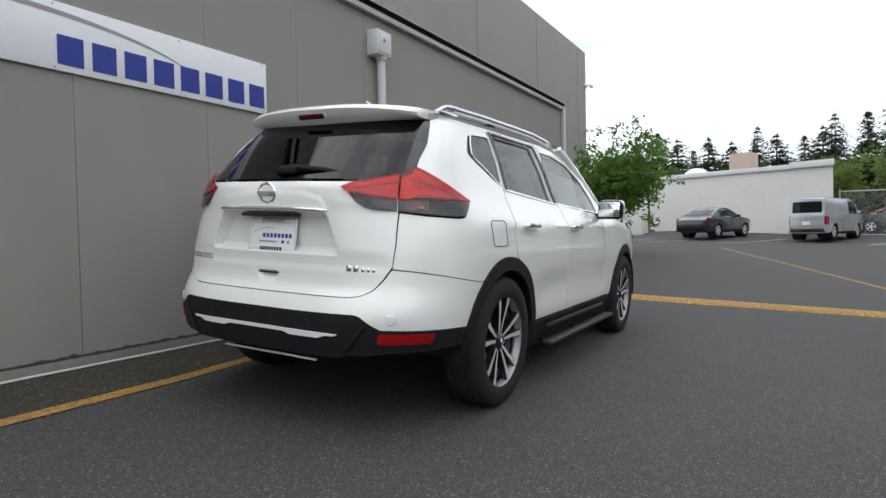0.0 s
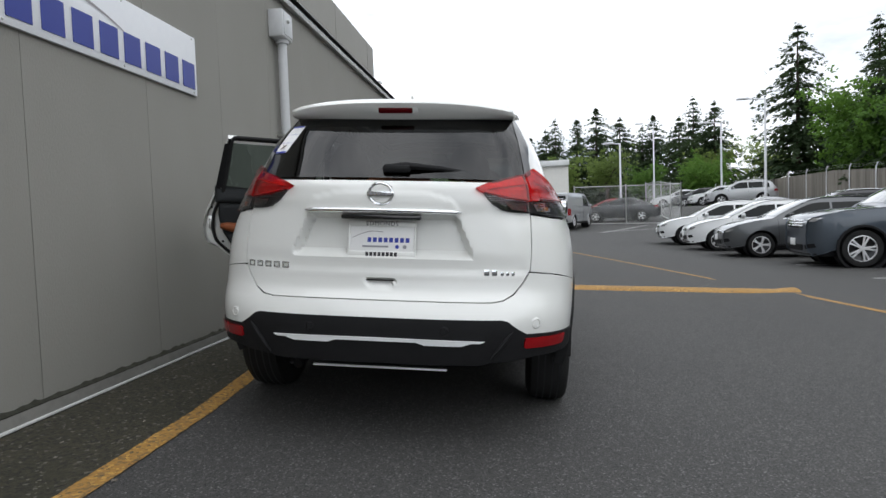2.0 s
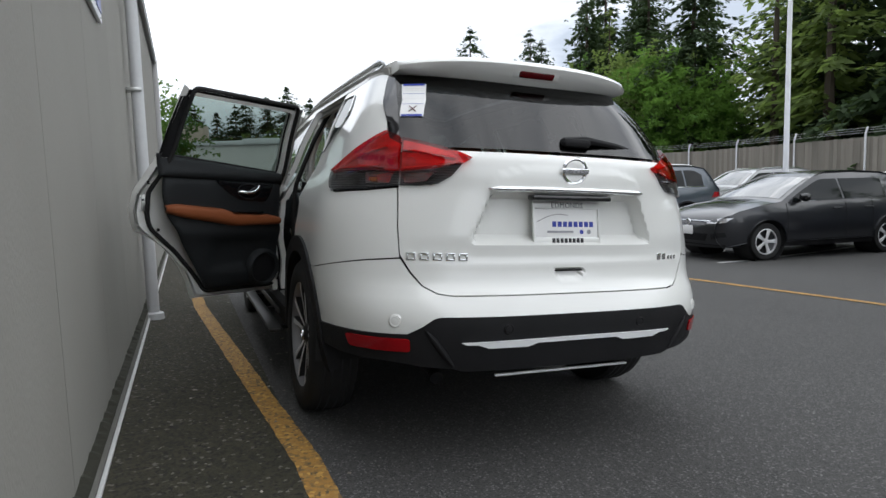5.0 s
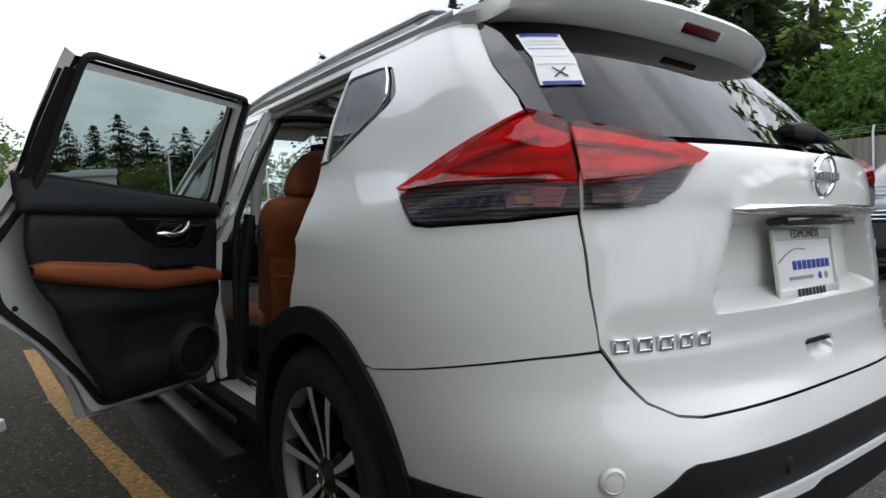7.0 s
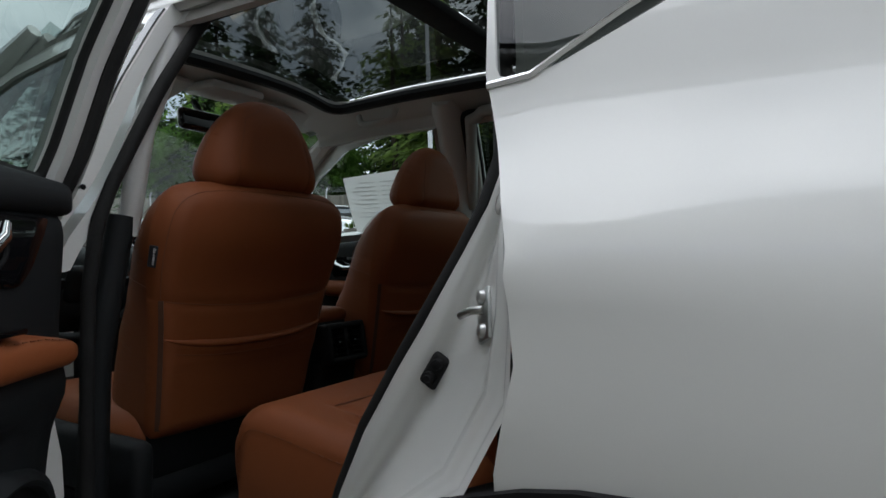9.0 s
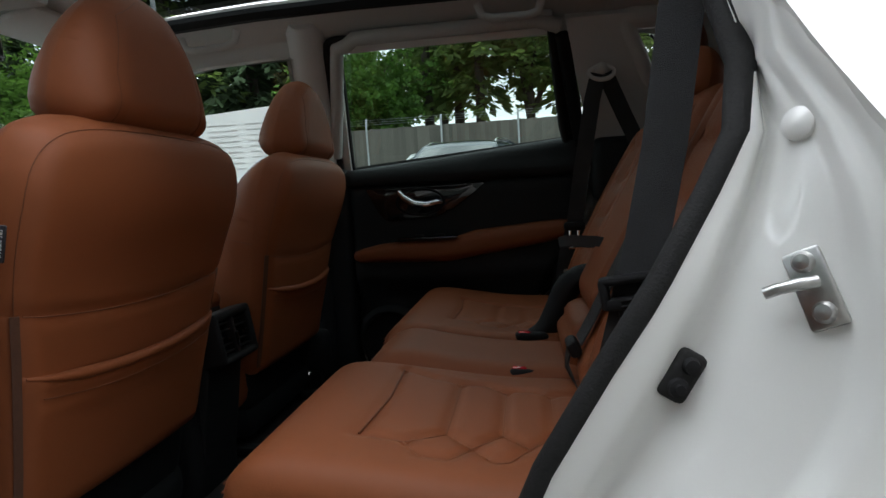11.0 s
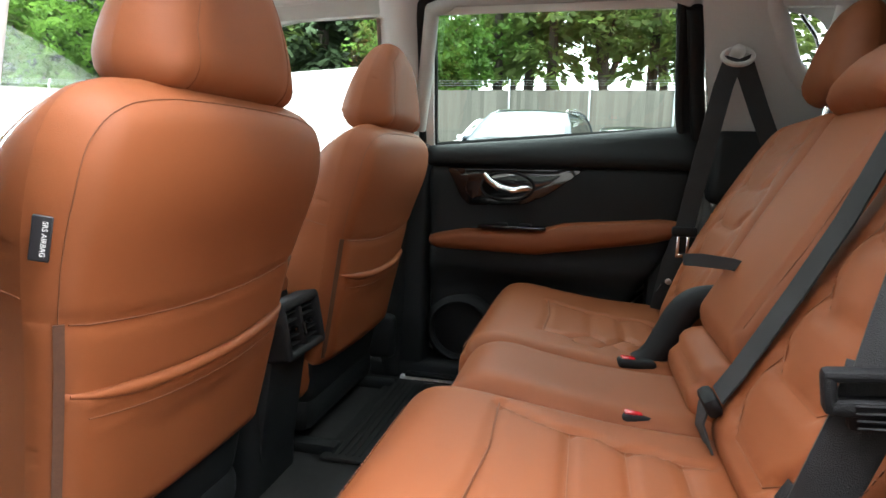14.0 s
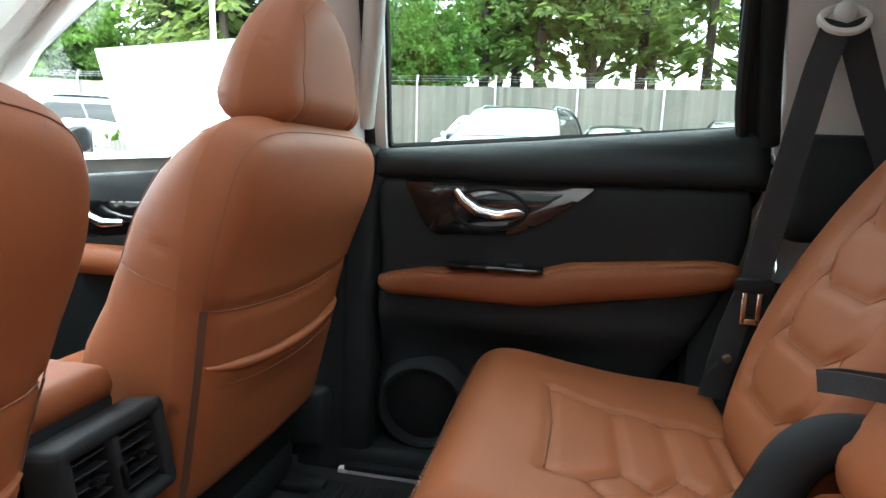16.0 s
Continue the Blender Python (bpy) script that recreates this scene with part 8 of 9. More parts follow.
mk("belt_stop", *lathe([(0, -0.006), (0.008, -0.005), (0.008, 0.005)], 12), STEEL, suv).location = (0.552, 1.318, 0.80)
mk("seat_belt", *strap([(-0.588, 1.232, 1.42), (-0.600, 1.258, 1.245), (-0.601, 1.281, 1.085), (-0.604, 1.303, 0.98), (-0.606, 1.312, 0.935)], (-0.18, -1, 0.1), 0.047), WEBBING, suv, "black seat belt")
mk("seat_belt", *strap([(-0.600, 1.314, 0.945), (-0.602, 1.322, 0.90), (-0.588, 1.340, 0.82), (-0.560, 1.375, 0.66)], (-0.18, -1, 0.1), 0.047), WEBBING, suv, "black seat belt")
# tongue: a rounded frame with a slot for the webbing and a ribbed lower half
tq = Matrix.Translation((-0.610, 1.312, 0.928)) @ Matrix.Rotation(radians(-10), 4, "Z") @ Matrix.Rotation(radians(-8), 4, "X")
ln_ = mk("belt_tongue", *moved(join(rbox((0, 0, 0.014), (0.020, 0.088, 0.010), 0.0045), rbox((0, 0, -0.012), (0.022, 0.080, 0.014), 0.005), rbox((0, -0.039, 0), (0.020, 0.011, 0.036), 0.005), rbox((0, 0.039, 0), (0.020, 0.011, 0.036), 0.005), rbox((0.002, 0, -0.022), (0.014, 0.056, 0.020), 0.005)), tq), PLASTIC_BLACK, suv, "black belt tongue")
for k in range(4):
    mk("grip_rib", *moved(rbox((-0.0115, 0, -0.008 - 0.006 * k), (0.003, 0.046, 0.0025), 0.001, 1), tq), PLASTIC_BLACK, ln_)
lb = Matrix.Translation((-0.598, 1.338, 0.785)) @ Matrix.Rotation(radians(-10), 4, "Z") @ Matrix.Rotation(radians(-13), 4, "X")
mk("belt_label", *moved(rbox((0, 0, 0), (0.001, 0.036, 0.075), 0), lb), PAPER, ln_, "white printed belt label")
for k, (w_, h_) in enumerate(((0.026, 0.002), (0.030, 0.0015), (0.012, 0.010), (0.028, 0.0015), (0.030, 0.0015), (0.022, 0.0015))):
    mk("print_bar", *moved(rbox((-0.0008, 0, 0.030 - 0.0105 * k), (0.0006, w_, h_), 0), lb), PRINT_GREY, ln_)
mb = [(-0.262, 1.178, 1.15), (-0.262, 1.225, 1.035), (-0.262, 1.272, 0.94), (-0.255, 1.330, 0.825), (-0.250, 1.352, 0.785)]
mk("seat_belt", *strap(mb, (1, 0.1, 0.1), 0.046), WEBBING, suv, "black seat belt")
mk("belt_tongue", *moved(join(rbox((0, 0, 0), (0.062, 0.022, 0.030), 0.009), rbox((0, 0, -0.04), (0.026, 0.006, 0.06), 0.002)), Matrix.Translation((-0.250, 1.362, 0.775)) @ Matrix.Rotation(radians(-28), 4, "X")), PLASTIC_BLACK, suv)
mk("seat_belt", *strap([(-0.25, 1.368, 0.775), (-0.262, 1.375, 0.745), (-0.275, 1.36, 0.71)], (1, 0.1, 0.1), 0.040), WEBBING, suv, "black seat belt")


def buckle(x, y, z, turn, flat):
    m = Matrix.Translation((x, y, z)) @ Matrix.Rotation(radians(turn), 4, "Z") @ Matrix.Rotation(radians(flat), 4, "Y")
    b = mk("buckle", *moved(rbox((0, 0, 0), (0.074, 0.032, 0.020), 0.008, 3), m), PLASTIC_BLACK, suv, "black belt buckle with a red button")
    mk("release_button", *moved(rbox((0.018, 0, 0.0075), (0.028, 0.020, 0.009), 0.003), m), RED_BUTTON, b, "red release button")


buckle(-0.180, 1.440, 0.709, 100, -5)
buckle(0.085, 1.430, 0.715, 100, -5)
for pl, a, b in ((placeL, -0.505, 0.780), (placeR, 0.207, 0.790), (placeR, 0.545, 0.780)):
    p = pl(a, b, 0.060)
    mk("child_seat_tag", *moved(rbox((0, 0, 0), (0.018, 0.003, 0.024), 0.001, 1), Matrix.Translation(p) @ Matrix.Rotation(radians(28), 4, "X")), TRIM_DARK, suv, "dark child seat anchor tag")

# ---- right front door lining, price sheet ----
fdl = rounded([(2.16, 0.46), (2.98, 0.46), (3.0, 1.04), (2.17, 1.115)], 0.03, 3)
fp = mk("front_door_panel", *pad(fdl, lambda a, b, h: (door_in(a, b) + 0.012 - h, a, b), 0.03, 0.03, [], 0.05, flip=True), TRIM_DARK, suv, "charcoal front door panel")
bez = rounded([(2.80, 1.0), (2.50, 1.01), (2.56, 0.93), (2.76, 0.905)], 0.02, 3)
mk("handle_bezel", *pad(bez, lambda a, b, h: (door_in(a, b) - 0.012 - h, a, b), 0.010, 0.008, [], 0.02, flip=True), GLOSS_BLACK, fp)
mk("handle_lever", *tube([(0.672, 2.73, 0.985), (0.664, 2.71, 0.965), (0.662, 2.67, 0.952), (0.668, 2.62, 0.955)], [0.008, 0.011, 0.011, 0.008], 10), CHROME, fp)
mk("armrest", *rbox((0.685, 2.52, 0.86), (0.08, 0.55, 0.07), 0.03, 3), LEATHER, fp)
ps = [(u_y(y, z), z) for y, z in dense([(2.20, 1.150), (2.70, 1.120), (2.70, 1.355), (2.20, 1.385)], 0.05)]
V, F = skin(shell, ps, (), 0.06, -0.014, 0)
sheet_ob = mk("price_sheet", V, F, PAPER_THIN, suv, "white printed price sheet inside the window")
for k in range(9):
    z = 1.328 - 0.018 * k
    for y0_, y1_ in ((2.24, 2.36), (2.39, 2.50), (2.53, 2.62 + 0.02 * (k % 3))):
        V, F = skin(shell, [(u_y(y0_, z), z), (u_y(y1_, z), z), (u_y(y1_, z), z + 0.005), (u_y(y0_, z), z + 0.005)], (), 0.06, -0.0175, 0)
        mk("print_bar", V, [q[::-1] for q in F], PRINT_THIN, sheet_ob)

# ---- dashboard, wheel, mirror ----
mk("dashboard", *join(rbox((0, 3.22, 0.90), (1.42, 0.55, 0.28), 0.07, 4), rbox((0, 3.10, 0.70), (0.34, 0.40, 0.40), 0.05, 3)), TRIM_DARK, suv, "charcoal dashboard")
sm = Matrix.Translation((-0.37, 2.80, 0.93)) @ Matrix.Rotation(radians(-68), 4, "X")
stw = mk("steering_wheel", *moved(tube([(0.185 * math.cos(a), 0.185 * math.sin(a), 0) for a in np.linspace(0, 2 * math.pi, 40)[:-1]], 0.015, 10, closed=True), sm), TRIM_DARK, suv, "dark leather steering wheel")
mk("wheel_hub", *moved(join(rbox((0, 0, -0.01), (0.15, 0.12, 0.05), 0.03, 3), rbox((0, 0, 0), (0.35, 0.03, 0.015), 0.006)), sm), PLASTIC_BLACK, stw)
rmv = mk("rear_view_mirror", *moved(rbox((0, 0, 0), (0.24, 0.035, 0.075), 0.016, 3), Matrix.Translation((0, 2.72, 1.475)) @ Matrix.Rotation(radians(-8), 4, "X")), GLOSS_BLACK, suv, "black rear view mirror")
mk("mirror_stem", *tube([(0, 2.735, 1.48), (0, 2.80, 1.56)], 0.012, 8), PLASTIC_BLACK, rmv)
for s in (1, -1):
    mk("sun_visor", *moved(rbox((0, 0, 0), (0.40, 0.16, 0.018), 0.008), Matrix.Translation((s * 0.33, 2.70, 1.556)) @ Matrix.Rotation(radians(-14), 4, "X")), HEADLINER, suv, "light grey sun visor")
mk("roof_console", *rbox((0, 2.64, 1.572), (0.22, 0.16, 0.03), 0.012), HEADLINER, suv)


# ---- parked vehicles ----
def car_paint(name, c, metal=0.3):
    return principled(name, c, 0.3, metal, coat=1.0)


PAINTS = {k: car_paint("paint_" + k, c, m) for k, c, m in (("white", (0.72, 0.73, 0.73), 0.0), ("silver", (0.42, 0.43, 0.44), 0.35), ("grey", (0.10, 0.105, 0.11), 0.5), ("slate", (0.055, 0.070, 0.088), 0.4), ("black", (0.012, 0.013, 0.016), 0.2), ("navy", (0.010, 0.014, 0.026), 0.2), ("red", (0.24, 0.015, 0.02), 0.2))}
SIDE_GLASS = principled("dark_side_glass", (0.008, 0.010, 0.010), 0.05, spec=0.22)
CAR_GLASS = principled("dark_car_glass", (0.03, 0.036, 0.036), 0.04, coat=1.0, spec=0.9, ior=1.7)
HEAD_LENS = textured("head_lamp", [(0.30, 0.30, 0.31), (0.7, 0.7, 0.71)], [25, 70], rough=0.1, metal=0.6, coat=1.0, spread=0.1)

KINDS = {
    # length, half width, height; the cowl, the top of the screen, the end of the roof and the foot of the rear glass along the car; waistline; axles; tyre
    "hatch": dict(L=4.27, W=0.895, H=1.47, hood=0.97, nose=0.74, tail=1.00, w0=1.12, w1=2.02, r1=3.80, r2=4.14, belt=0.97, wb=(0.86, 3.49), R=0.315),
    "sedan": dict(L=4.75, W=0.91, H=1.46, hood=0.98, nose=0.74, tail=1.06, w0=1.32, w1=2.20, r1=3.35, r2=4.10, belt=0.98, wb=(0.90, 3.68), R=0.325),
    "suv": dict(L=5.04, W=0.985, H=1.78, hood=1.20, nose=1.04, tail=1.18, w0=1.38, w1=2.15, r1=4.62, r2=4.93, belt=1.19, wb=(0.95, 3.93), R=0.385),
    "cross": dict(L=4.6, W=0.92, H=1.66, hood=1.08, nose=0.86, tail=1.10, w0=1.25, w1=2.05, r1=4.12, r2=4.48, belt=1.08, wb=(0.90, 3.58), R=0.355),
    "van": dict(L=4.73, W=0.865, H=1.86, hood=1.18, nose=0.95, tail=1.16, w0=0.85, w1=1.60, r1=4.60, r2=4.69, belt=1.13, wb=(0.95, 3.87), R=0.325),
}
JOINT = principled("panel_joint_shadow", (0.012, 0.012, 0.013), 0.8)


def parked(kind, paint, label, rails=False, rim=SPOKE_FACE):
    k = KINDS[kind]
    L, W, H, R = k["L"], k["W"], k["H"], k["R"]
    belt, van = k["belt"], kind == "van"
    car = new("van" if van else "car")
    tagged(car, label, "van" if van else "car", "parked cars")
    mat = PAINTS[paint]
    # outline of the car from the front foot over the bonnet and the roof to the rear foot
    top = [(0.10, 0.24), (0.03, 0.34), (0.0, 0.48), (0.005, k["nose"] - 0.16), (0.03, k["nose"] - 0.06), (0.09, k["nose"]), (0.32, k["nose"] + 0.42 * (k["hood"] - k["nose"])), (0.65, k["nose"] + 0.75 * (k["hood"] - k["nose"])), (k["w0"], k["hood"])]
    top += [(k["w0"] + 0.5 * (k["w1"] - k["w0"]), k["hood"] + 0.54 * (H - 0.06 - k["hood"])), (k["w1"], H - 0.065), (k["w1"] + 0.28, H - 0.015), (0.5 * (k["w1"] + k["r1"]), H), (k["r1"] - 0.3, H - 0.035 * (not van)), (k["r1"], H - 0.09 if not van else H - 0.05)]
    top += [(k["r2"] - 0.02, k["tail"] + 0.03), (k["r2"] + 0.03, k["tail"] - 0.04), (L - 0.02, k["tail"] - 0.22), (L, 0.58), (L - 0.03, 0.40), (L - 0.12, 0.28)]
    TY, TZ = np.array([p[0] for p in top]), np.array([p[1] for p in top])
    body_g = [(0.2, 0.92), (0.32, 0.975), (0.55, 1.0), (belt - 0.22, 0.992), (belt - 0.05, 0.965), (belt + 0.02, 0.935), (H - 0.22, 0.80), (H - 0.05, 0.70), (H + 0.05, 0.60)] if not van else [(0.2, 0.93), (0.4, 1.0), (belt, 0.985), (H - 0.25, 0.93), (H - 0.06, 0.86), (H + 0.05, 0.78)]
    GZ, GX = np.array([p[0] for p in body_g]), np.array([p[1] for p in body_g])
    plan = [(-0.1, 0.70), (0.0, 0.72), (0.05, 0.80), (0.16, 0.885), (0.42, 0.955), (0.85, 1.0), (L - 0.9, 1.0), (L - 0.35, 0.965), (L - 0.10, 0.915), (L, 0.80), (L + 0.1, 0.78)]
    PY, PX = np.array([p[0] for p in plan]), np.array([p[1] for p in plan])

    def half(y, z):
        return W * float(np.interp(y, PY, PX)) * float(np.interp(z, GZ, GX))

    def flank(y, z):
        swage = 0.010 * math.exp(-(((z - belt + 0.17) / 0.025) ** 2))
        return (half(y, z) + swage * smooth01(0.5, 0.9, y) * (1 - smooth01(L - 0.5, L - 0.2, y)), y, z)

    def face(x, z):
        """The front, by x and height."""
        f = abs(x) / (W * float(np.interp(z, GZ, GX)))
        y0 = float(np.interp(z, [0.24, 0.34, 0.48, k["nose"] - 0.16, k["nose"] - 0.06, k["nose"], k["nose"] + 0.2], [0.10, 0.03, 0.0, 0.005, 0.03, 0.09, 0.32]))
        return (x, max(y0 - 0.045 * (1 - min(1.0, f / 0.72) ** 2.6), float(np.interp(f, PX[1:6], PY[1:6])) if f > 0.72 else -1.0), z)

    def tail(x, z):
        f = abs(x) / (W * float(np.interp(z, GZ, GX)))
        y0 = float(np.interp(z, [0.28, 0.40, 0.58, k["tail"] - 0.22, k["tail"] - 0.04, k["tail"] + 0.03, H - 0.09], [L - 0.12, L - 0.03, L, L - 0.02, k["r2"] + 0.03, k["r2"] - 0.02, k["r1"]]))
        return (x, min(y0 + 0.045 * (1 - min(1.0, f / 0.80) ** 2.6), float(np.interp(-f, -PX[6:10], PY[6:10])) if f > 0.80 else 99.0), z)

    both = lambda name, piece, m, owner=None: [mk(name, *(piece if e > 0 else flipped(piece)), m, owner or car) for e in (1, -1)]
    # flanks with open wheel arches
    low = []
    for yy in k["wb"]:
        low += [(yy + (R + 0.06) * math.cos(a), R + (R + 0.06) * math.sin(a)) for a in np.linspace(math.pi, 0, 15)]
    low = [(max(0.10, y), max(0.24, z)) for y, z in low]
    out = low[::-1] + top
    both("body", skin(flank, out, (), 0.11, 0.0, 0.03, flip=sum(a[0] * b[1] - b[0] * a[1] for a, b in zip(out, out[1:] + out[:1])) < 0), mat)
    # bonnet, screens, roof and tail in one sweep between the flanks
    P = []
    for q in range(len(top) - 1):
        n = max(1, int(math.hypot(top[q + 1][0] - top[q][0], top[q + 1][1] - top[q][1]) / 0.10))
        P += [(top[q][0] + (top[q + 1][0] - top[q][0]) * i / n, top[q][1] + (top[q + 1][1] - top[q][1]) * i / n) for i in range(n)]
    P.append(top[-1])
    NX, V = 14, []
    for q, (y, z) in enumerate(P):
        a, b = P[max(q - 1, 0)], P[min(q + 1, len(P) - 1)]
        ny, nz = -(b[1] - a[1]), b[0] - a[0]
        n = math.hypot(ny, nz) or 1
        w = half(y, z)
        for i in range(NX + 1):
            t = -1 + 2 * i / NX
            c = 0.045 * (1 - abs(t) ** 2.6)
            V.append((w * t, y + ny / n * c, z + nz / n * c))
    F = [(q * (NX + 1) + i, q * (NX + 1) + i + 1, (q + 1) * (NX + 1) + i + 1, (q + 1) * (NX + 1) + i) for q in range(len(P) - 1) for i in range(NX)]
    mk("roof", V, F, mat, car, sharp=50)

    def over(name, y0, y1, edge, m):
        """A pane lying on the sweep between two places along the car."""
        at = [q for q, p in enumerate(P) if y0 <= p[0] <= y1 and p[1] > belt - 0.14]
        V2 = []
        for q in at:
            row_ = [Vector(v) for v in V[q * (NX + 1):(q + 1) * (NX + 1)]]
            for i in range(NX + 1):
                t = (i / NX - 0.5) * edge + 0.5
                f = t * NX
                b = min(NX - 1, int(f))
                p = row_[b].lerp(row_[b + 1], f - b)
                d = p - Vector((0, 0.5 * L, 0.6))
                V2.append(p + d.normalized() * 0.006)
        F2 = [(q * (NX + 1) + i, q * (NX + 1) + i + 1, (q + 1) * (NX + 1) + i + 1, (q + 1) * (NX + 1) + i) for q in range(len(at) - 1) for i in range(NX)]
        mk(name, V2, F2, m, car)

    over("windscreen", k["w0"] + 0.06, k["w1"] - 0.03, 0.90, CAR_GLASS)
    over("rear_window", k["r1"] + 0.01, k["r2"], 0.84, SIDE_GLASS)
    # side windows
    zt = lambda y: min(float(np.interp(y, TY, TZ)) - 0.085, H - 0.125)
    y_a, y_z = k["w0"] + 0.30, k["r2"] - (0.42 if kind in ("suv", "cross") else 0.50)
    b0, b1 = belt + 0.015, belt + 0.055
    sill_z = lambda y: b0 + (b1 - b0) * (y - y_a) / (y_z - y_a)
    cuts = [y_a, 0.5 * (k["w1"] + k["r1"]) - 0.42, 0.5 * (k["w1"] + k["r1"]) + 0.55, y_z] if not van else [y_a, k["w1"] + 0.55]
    for q in range(len(cuts) - 1):
        ya, yb = cuts[q] + 0.025 * (q > 0), cuts[q + 1] - 0.025
        if q == 2 and yb - ya < 0.25:
            continue
        ys_ = np.linspace(ya, yb, 9)
        upper = [(y, max(sill_z(y) + 0.015, zt(y) - (0.10 * smooth01(y_z - 0.30, y_z, y) if not van else 0))) for y in ys_]
        poly = [(ya, sill_z(ya)), (yb, sill_z(yb))] + upper[::-1]
        both("side_window", skin(flank, poly, (), 0.14, 0.006, 0.008), SIDE_GLASS)
    line_ = [flank(y, sill_z(y) - 0.012) for y in np.linspace(y_a - 0.05, y_z, 14)]
    both("window_line", tube([(x + 0.006, y, z) for x, y, z in line_], 0.009, 5), CHROME)
    # door joints
    dj = [cuts[1] if not van else k["w1"] + 0.55, k["w0"] + 0.12] + ([k["wb"][1] - R - 0.10] if not van else [2.9])
    for yj_ in dj:
        ln = [flank(yj_ + 0.03 * math.sin(3 * z), z) for z in np.linspace(0.34, belt - 0.01, 10)]
        both("door_joint", tube([(x + 0.001, y, z) for x, y, z in ln], 0.0045, 4), JOINT)
    both("sill", skin(flank, [(k["wb"][0] + R + 0.04, 0.22), (k["wb"][1] - R - 0.04, 0.22), (k["wb"][1] - R - 0.07, 0.33), (k["wb"][0] + R + 0.07, 0.33)], (), 0.15, 0.012, 0.02), PLASTIC_BLACK)
    for yh in (dj[0] - 0.14, (dj[2] if not van else 2.8) - 0.02 + 0.0):
        p = flank(yh, belt - 0.13)
        both("door_handle", rbox((p[0] + 0.02, yh - 0.05, p[2]), (0.025, 0.19, 0.028), 0.010), mat)
    # front: lamps, grille, intake, plate
    nz_ = k["nose"]
    both("head_lamp", skin(face, [(W * 0.52, nz_ - 0.115), (W * 0.86, nz_ - 0.080), (W * 0.90, nz_ - 0.005), (W * 0.70, nz_ - 0.020), (W * 0.50, nz_ - 0.050)], (), 0.05, 0.010, 0.03), HEAD_LENS)
    big = kind in ("suv", "cross")
    gh = 0.17 if big else 0.085
    mk("grille", *skin(face, [(-W * 0.50, nz_ - 0.045 - gh), (W * 0.50, nz_ - 0.045 - gh), (W * 0.52, nz_ - 0.045), (-W * 0.52, nz_ - 0.045)], (), 0.08, 0.008, 0.02), GLOSS_BLACK, car)
    for q in range(3 if big else 1):
        ln = [face(x, nz_ - 0.055 - 0.055 * q) for x in np.linspace(-W * 0.60, W * 0.60, 13)]
        mk("grille_bar", *tube([(x, y - 0.014, z) for x, y, z in ln], 0.009, 5), CHROME, car)
    p = face(0, nz_ - 0.09)
    mk("badge", *lathe([(0, -0.014), (0.062, -0.010), (0.066, 0.0)], 20, "y"), CHROME, car).location = (0, p[1] - 0.012, p[2])
    mk("lower_grille", *skin(face, [(-W * 0.46, 0.34), (W * 0.46, 0.34), (W * 0.55, 0.47), (-W * 0.55, 0.47)], (), 0.08, 0.008, 0.02), PLASTIC_BLACK, car)
    both("fog_lamp_surround", skin(face, [(W * 0.62, 0.37), (W * 0.86, 0.42), (W * 0.84, 0.50), (W * 0.62, 0.46)], (), 0.05, 0.008, 0.02), PLASTIC_BLACK)
    mk("front_lip", *tube([(x, y - 0.004, z) for x, y, z in [face(x, 0.275) for x in np.linspace(-W * 0.84, W * 0.84, 15)]], 0.020, 6), PLASTIC_BLACK, car)
    both("tail_lamp", skin(tail, [(W * 0.55, k["tail"] - 0.24), (W * 0.90, k["tail"] - 0.24), (W * 0.88, k["tail"] - 0.10), (W * 0.60, k["tail"] - 0.10)] if not van else [(W * 0.84, 0.66), (W * 0.95, 0.66), (W * 0.94, 1.02), (W * 0.84, 1.02)], (), 0.06, 0.012, 0.03, flip=True), RED_LENS)
    both("tail_lamp", skin(flank, [(L - 0.34, k["tail"] - 0.24), (L - 0.13, k["tail"] - 0.24), (L - 0.13, k["tail"] - 0.10), (L - 0.24, k["tail"] - 0.10)] if not van else [(L - 0.14, 0.66), (L - 0.06, 0.66), (L - 0.06, 1.02), (L - 0.14, 1.02)], (), 0.06, 0.010, 0.03), RED_LENS)
    mk("rear_bumper_strip", *skin(tail, [(-W * 0.8, 0.33), (W * 0.8, 0.33), (W * 0.8, 0.46), (-W * 0.8, 0.46)], (), 0.1, 0.010, 0.02, flip=True), PLASTIC_BLACK, car)
    p = tail(0, 0.72) if van else face(0, 0.52)
    mk("plate", *rbox((0, p[1] + (0.02 if van else -0.02), p[2]), (0.31, 0.02, 0.15), 0.003), PAPER, car)
    if van:
        mk("rear_window", *skin(tail, [(-W * 0.72, 1.20), (W * 0.72, 1.20), (W * 0.68, 1.58), (-W * 0.68, 1.58)], (), 0.12, 0.012, 0.01, flip=True), SIDE_GLASS, car)
        mk("door_joint", *tube([(0.0, tail(0, z)[1] + 0.004, z) for z in np.linspace(0.5, 1.75, 10)], 0.006, 4), JOINT, car)
    for e in (1, -1):
        px = half(k["w0"] + 0.42, belt + 0.05)
        mr = mk("door_mirror", *rbox((e * (px + 0.13), k["w0"] + 0.42, belt + 0.075), (0.20, 0.11, 0.135), 0.05, 3), mat if paint in ("white", "slate", "silver") else GLOSS_BLACK, car)
        mk("mirror_foot", *rbox((e * (px + 0.03), k["w0"] + 0.44, belt + 0.03), (0.10, 0.06, 0.04), 0.012), GLOSS_BLACK, mr)
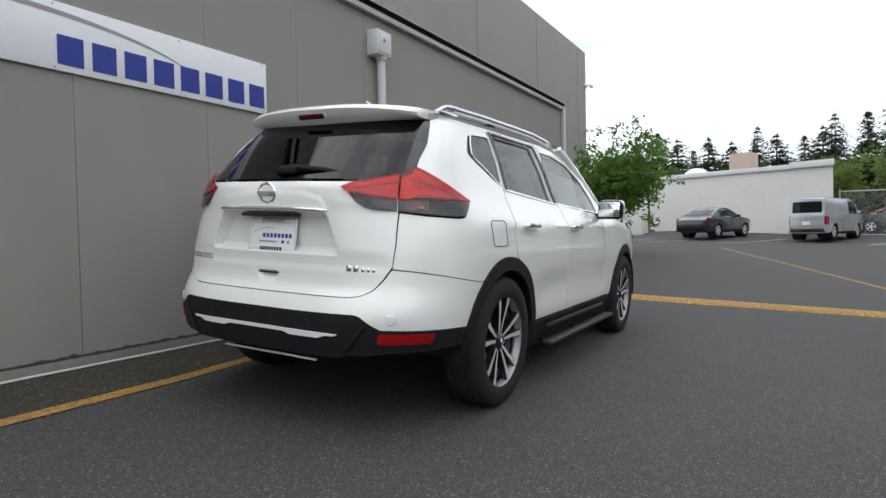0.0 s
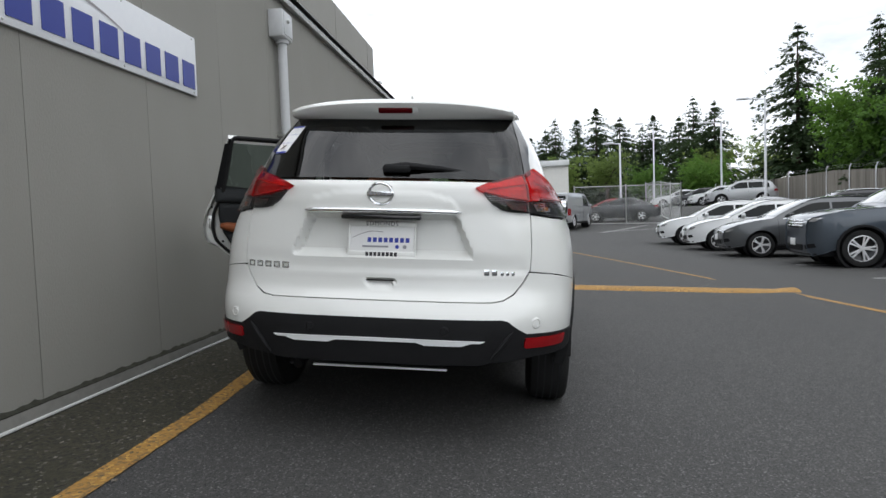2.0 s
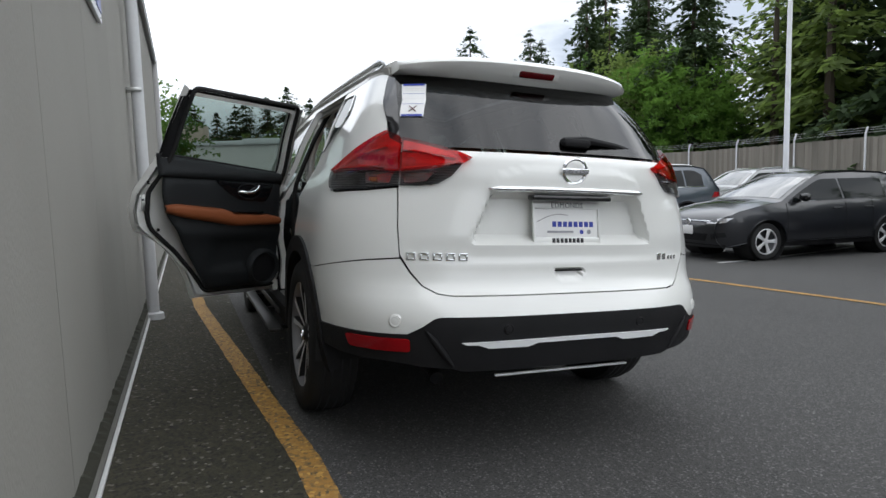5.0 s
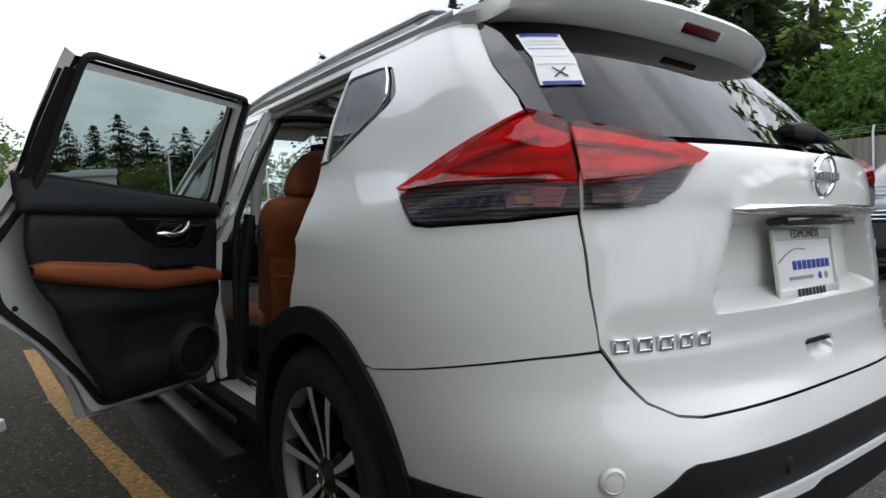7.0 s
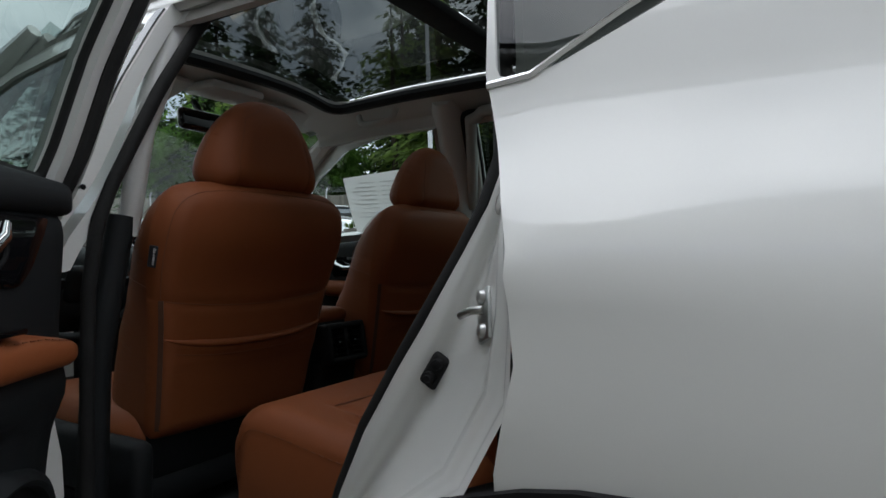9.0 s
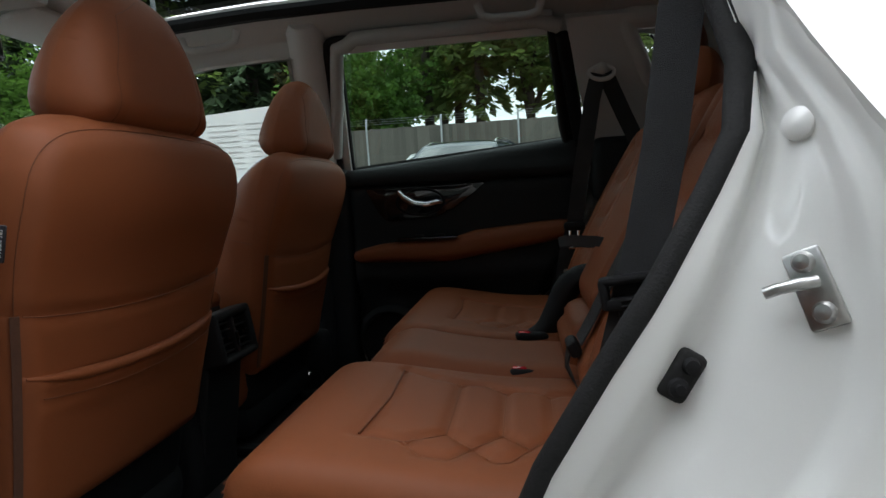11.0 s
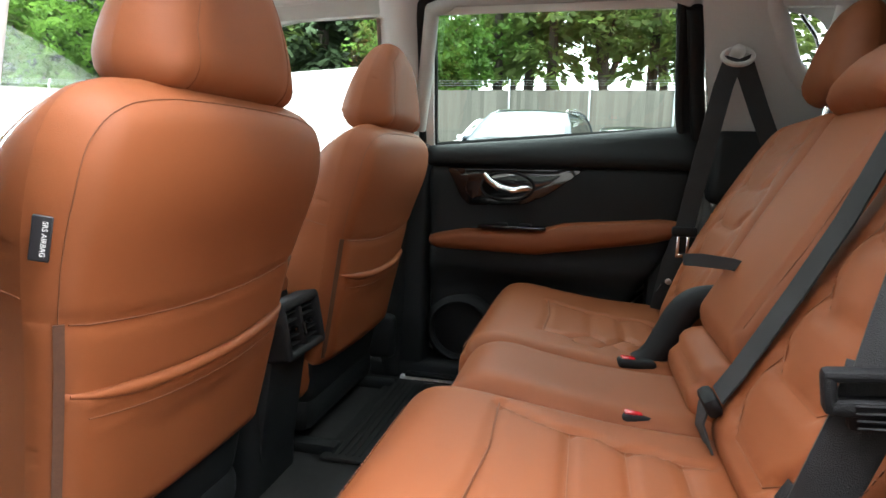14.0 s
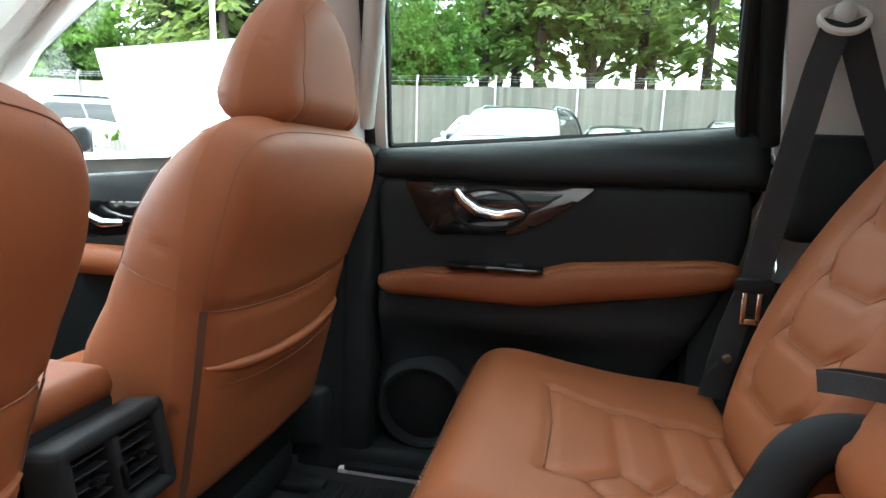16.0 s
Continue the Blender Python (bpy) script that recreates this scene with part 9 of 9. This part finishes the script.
        if rails:
            mk("roof_rail", *tube([(e * (half(k["w1"] + 0.3, H - 0.08) - 0.05), y, float(np.interp(y, TY, TZ)) + dz) for y, dz in ((k["w1"] + 0.20, 0.0), (k["w1"] + 0.38, 0.045), (0.5 * (k["w1"] + k["r1"]), 0.05), (k["r1"] - 0.45, 0.05), (k["r1"] - 0.22, 0.0))], 0.018, 6), ALLOY, car)
        for yy in k["wb"]:
            wo = half(yy, R) - 0.10
            if big:
                mk("wheel_arch", *moved(lathe([(R + 0.105, 0.004), (R + 0.095, 0.016), (R + 0.050, 0.016), (R + 0.045, -0.05)], 32), Matrix.Translation((e * half(yy, 0.55), yy, R)) @ (Matrix.Rotation(math.pi, 4, "Z") if e < 0 else Matrix())), PLASTIC_BLACK, car)
            arch_ = lathe([(R + 0.058, 0.10), (R + 0.058, -0.30), (0.0, -0.30)], 24)
            mk("wheel_house", *moved(arch_, Matrix.Translation((e * wo, yy, R)) @ (Matrix.Rotation(math.pi, 4, "Z") if e < 0 else Matrix())), JOINT, car)
            w = mk("wheel", *lathe([(R * 0.68, 0.085), (R * 0.82, 0.10), (R * 0.96, 0.09), (R, 0.07), (R, -0.09), (R * 0.9, -0.11)], 28), RUBBER, car)
            w.location, w.rotation_euler = (e * wo, yy, R), (0, 0, 0 if e > 0 else math.pi)
            mk("rim", *lathe([(R * 0.71, 0.086), (R * 0.655, 0.090), (R * 0.64, 0.06)], 28), rim, w)
            mk("barrel", *lathe([(R * 0.68, 0.060), (R * 0.5, 0.03), (0, 0.03)], 20), ALLOY_DARK, w)
            sp = []
            for q in range(5):
                for d in (-0.10, 0.10):
                    sp.append(moved(rbox((0.072, R * 0.35, 0), (0.022, R * 0.62, R * 0.095), 0.005, 1), Matrix.Rotation(2 * math.pi * q / 5 + d * (1.6 if kind == "suv" else 1.0), 4, "X")))
            mk("spokes", *join(*sp, moved(lathe([(0, 0.092), (0.05, 0.088), (0.06, 0.06)], 14), Matrix())), rim, w)
    mk("underbody", *rbox((0, L / 2, 0.27), (W * 1.55, L - 0.5, 0.10), 0.02), JOINT, car)
    return car


def park(car, x, y, heading):
    """heading: degrees from +y of the car's nose, clockwise; x, y: the middle of its nose."""
    m = Matrix.Translation((x, y, ground_z(x, y))) @ Matrix.Rotation(radians(180 - heading), 4, "Z")
    car.matrix_basis = m
    return car


def row(spec):
    made = {}
    for kind, paint, label, rails, x, y, heading in spec:
        key = (kind, paint, rails)
        if key in made:
            c = copy_thing(made[key], Matrix())
            tagged(c, label)
        else:
            c = made[key] = parked(kind, paint, label, rails)
        k = KINDS[kind]
        park(c, x, y, heading)


HD = 278
row([
    ("hatch", "white", "white hatchback parked in a marked bay", False, 6.05, 21.2, HD),
    ("hatch", "white", "white hatchback parked beside another hatchback", False, 6.15, 18.0, HD),
    ("hatch", "grey", "dark grey hatchback parked in a marked bay", False, 6.2, 14.9, HD),
    ("suv", "slate", "slate blue seven-seat SUV parked in a marked bay", True, 6.85, 11.8, HD),
    ("hatch", "black", "dark hatchback with black wheels parked in a marked bay", False, 6.95, 6.5, HD),
    ("suv", "slate", "slate blue SUV with roof rails parked in a marked bay", True, 8.3, 2.9, HD),
    ("cross", "silver", "silver crossover parked in the second row", True, 13.2, 13.0, HD),
    ("hatch", "white", "white hatchback parked in the second row", False, 13.6, 8.3, HD),
    ("cross", "white", "white crossover parked in the second row", False, 14.0, 4.2, HD),
    ("hatch", "black", "black hatchback parked in the second row", False, 14.2, 0.8, HD),
    ("cross", "black", "black crossover parked beside the fence", True, 14.3, -2.3, HD),
    ("cross", "silver", "silver crossover parked in the second row", True, 12.8, 17.5, HD),
    ("sedan", "white", "white sedan parked in the second row", False, 12.6, 22.5, HD),
    ("cross", "black", "black crossover parked in the second row", True, 12.4, 26.0, HD),
    ("sedan", "silver", "silver sedan parked far down the lot", False, 11.0, 31.0, HD),
    ("cross", "silver", "silver crossover parked on the raised far lot", True, 14.6, 44.0, HD),
    ("hatch", "white", "white hatchback parked on the raised far lot", False, 14.2, 46.8, HD),
    ("hatch", "black", "black hatchback parked on the raised far lot", False, 13.6, 49.6, HD),
    ("sedan", "white", "white sedan parked on the raised far lot", False, 12.6, 52.4, HD),
    ("sedan", "black", "dark sedan parked behind the chain link fence", False, 5.2, 38.2, 285),
    ("sedan", "red", "red sedan parked behind the chain link fence", False, 4.9, 40.6, 285),
    ("van", "silver", "silver compact van parked with its rear doors showing", False, 4.6, 34.9, 22),
    ("sedan", "navy", "dark blue sedan parked beside the white building", False, -0.4, 35.2, 22),
])
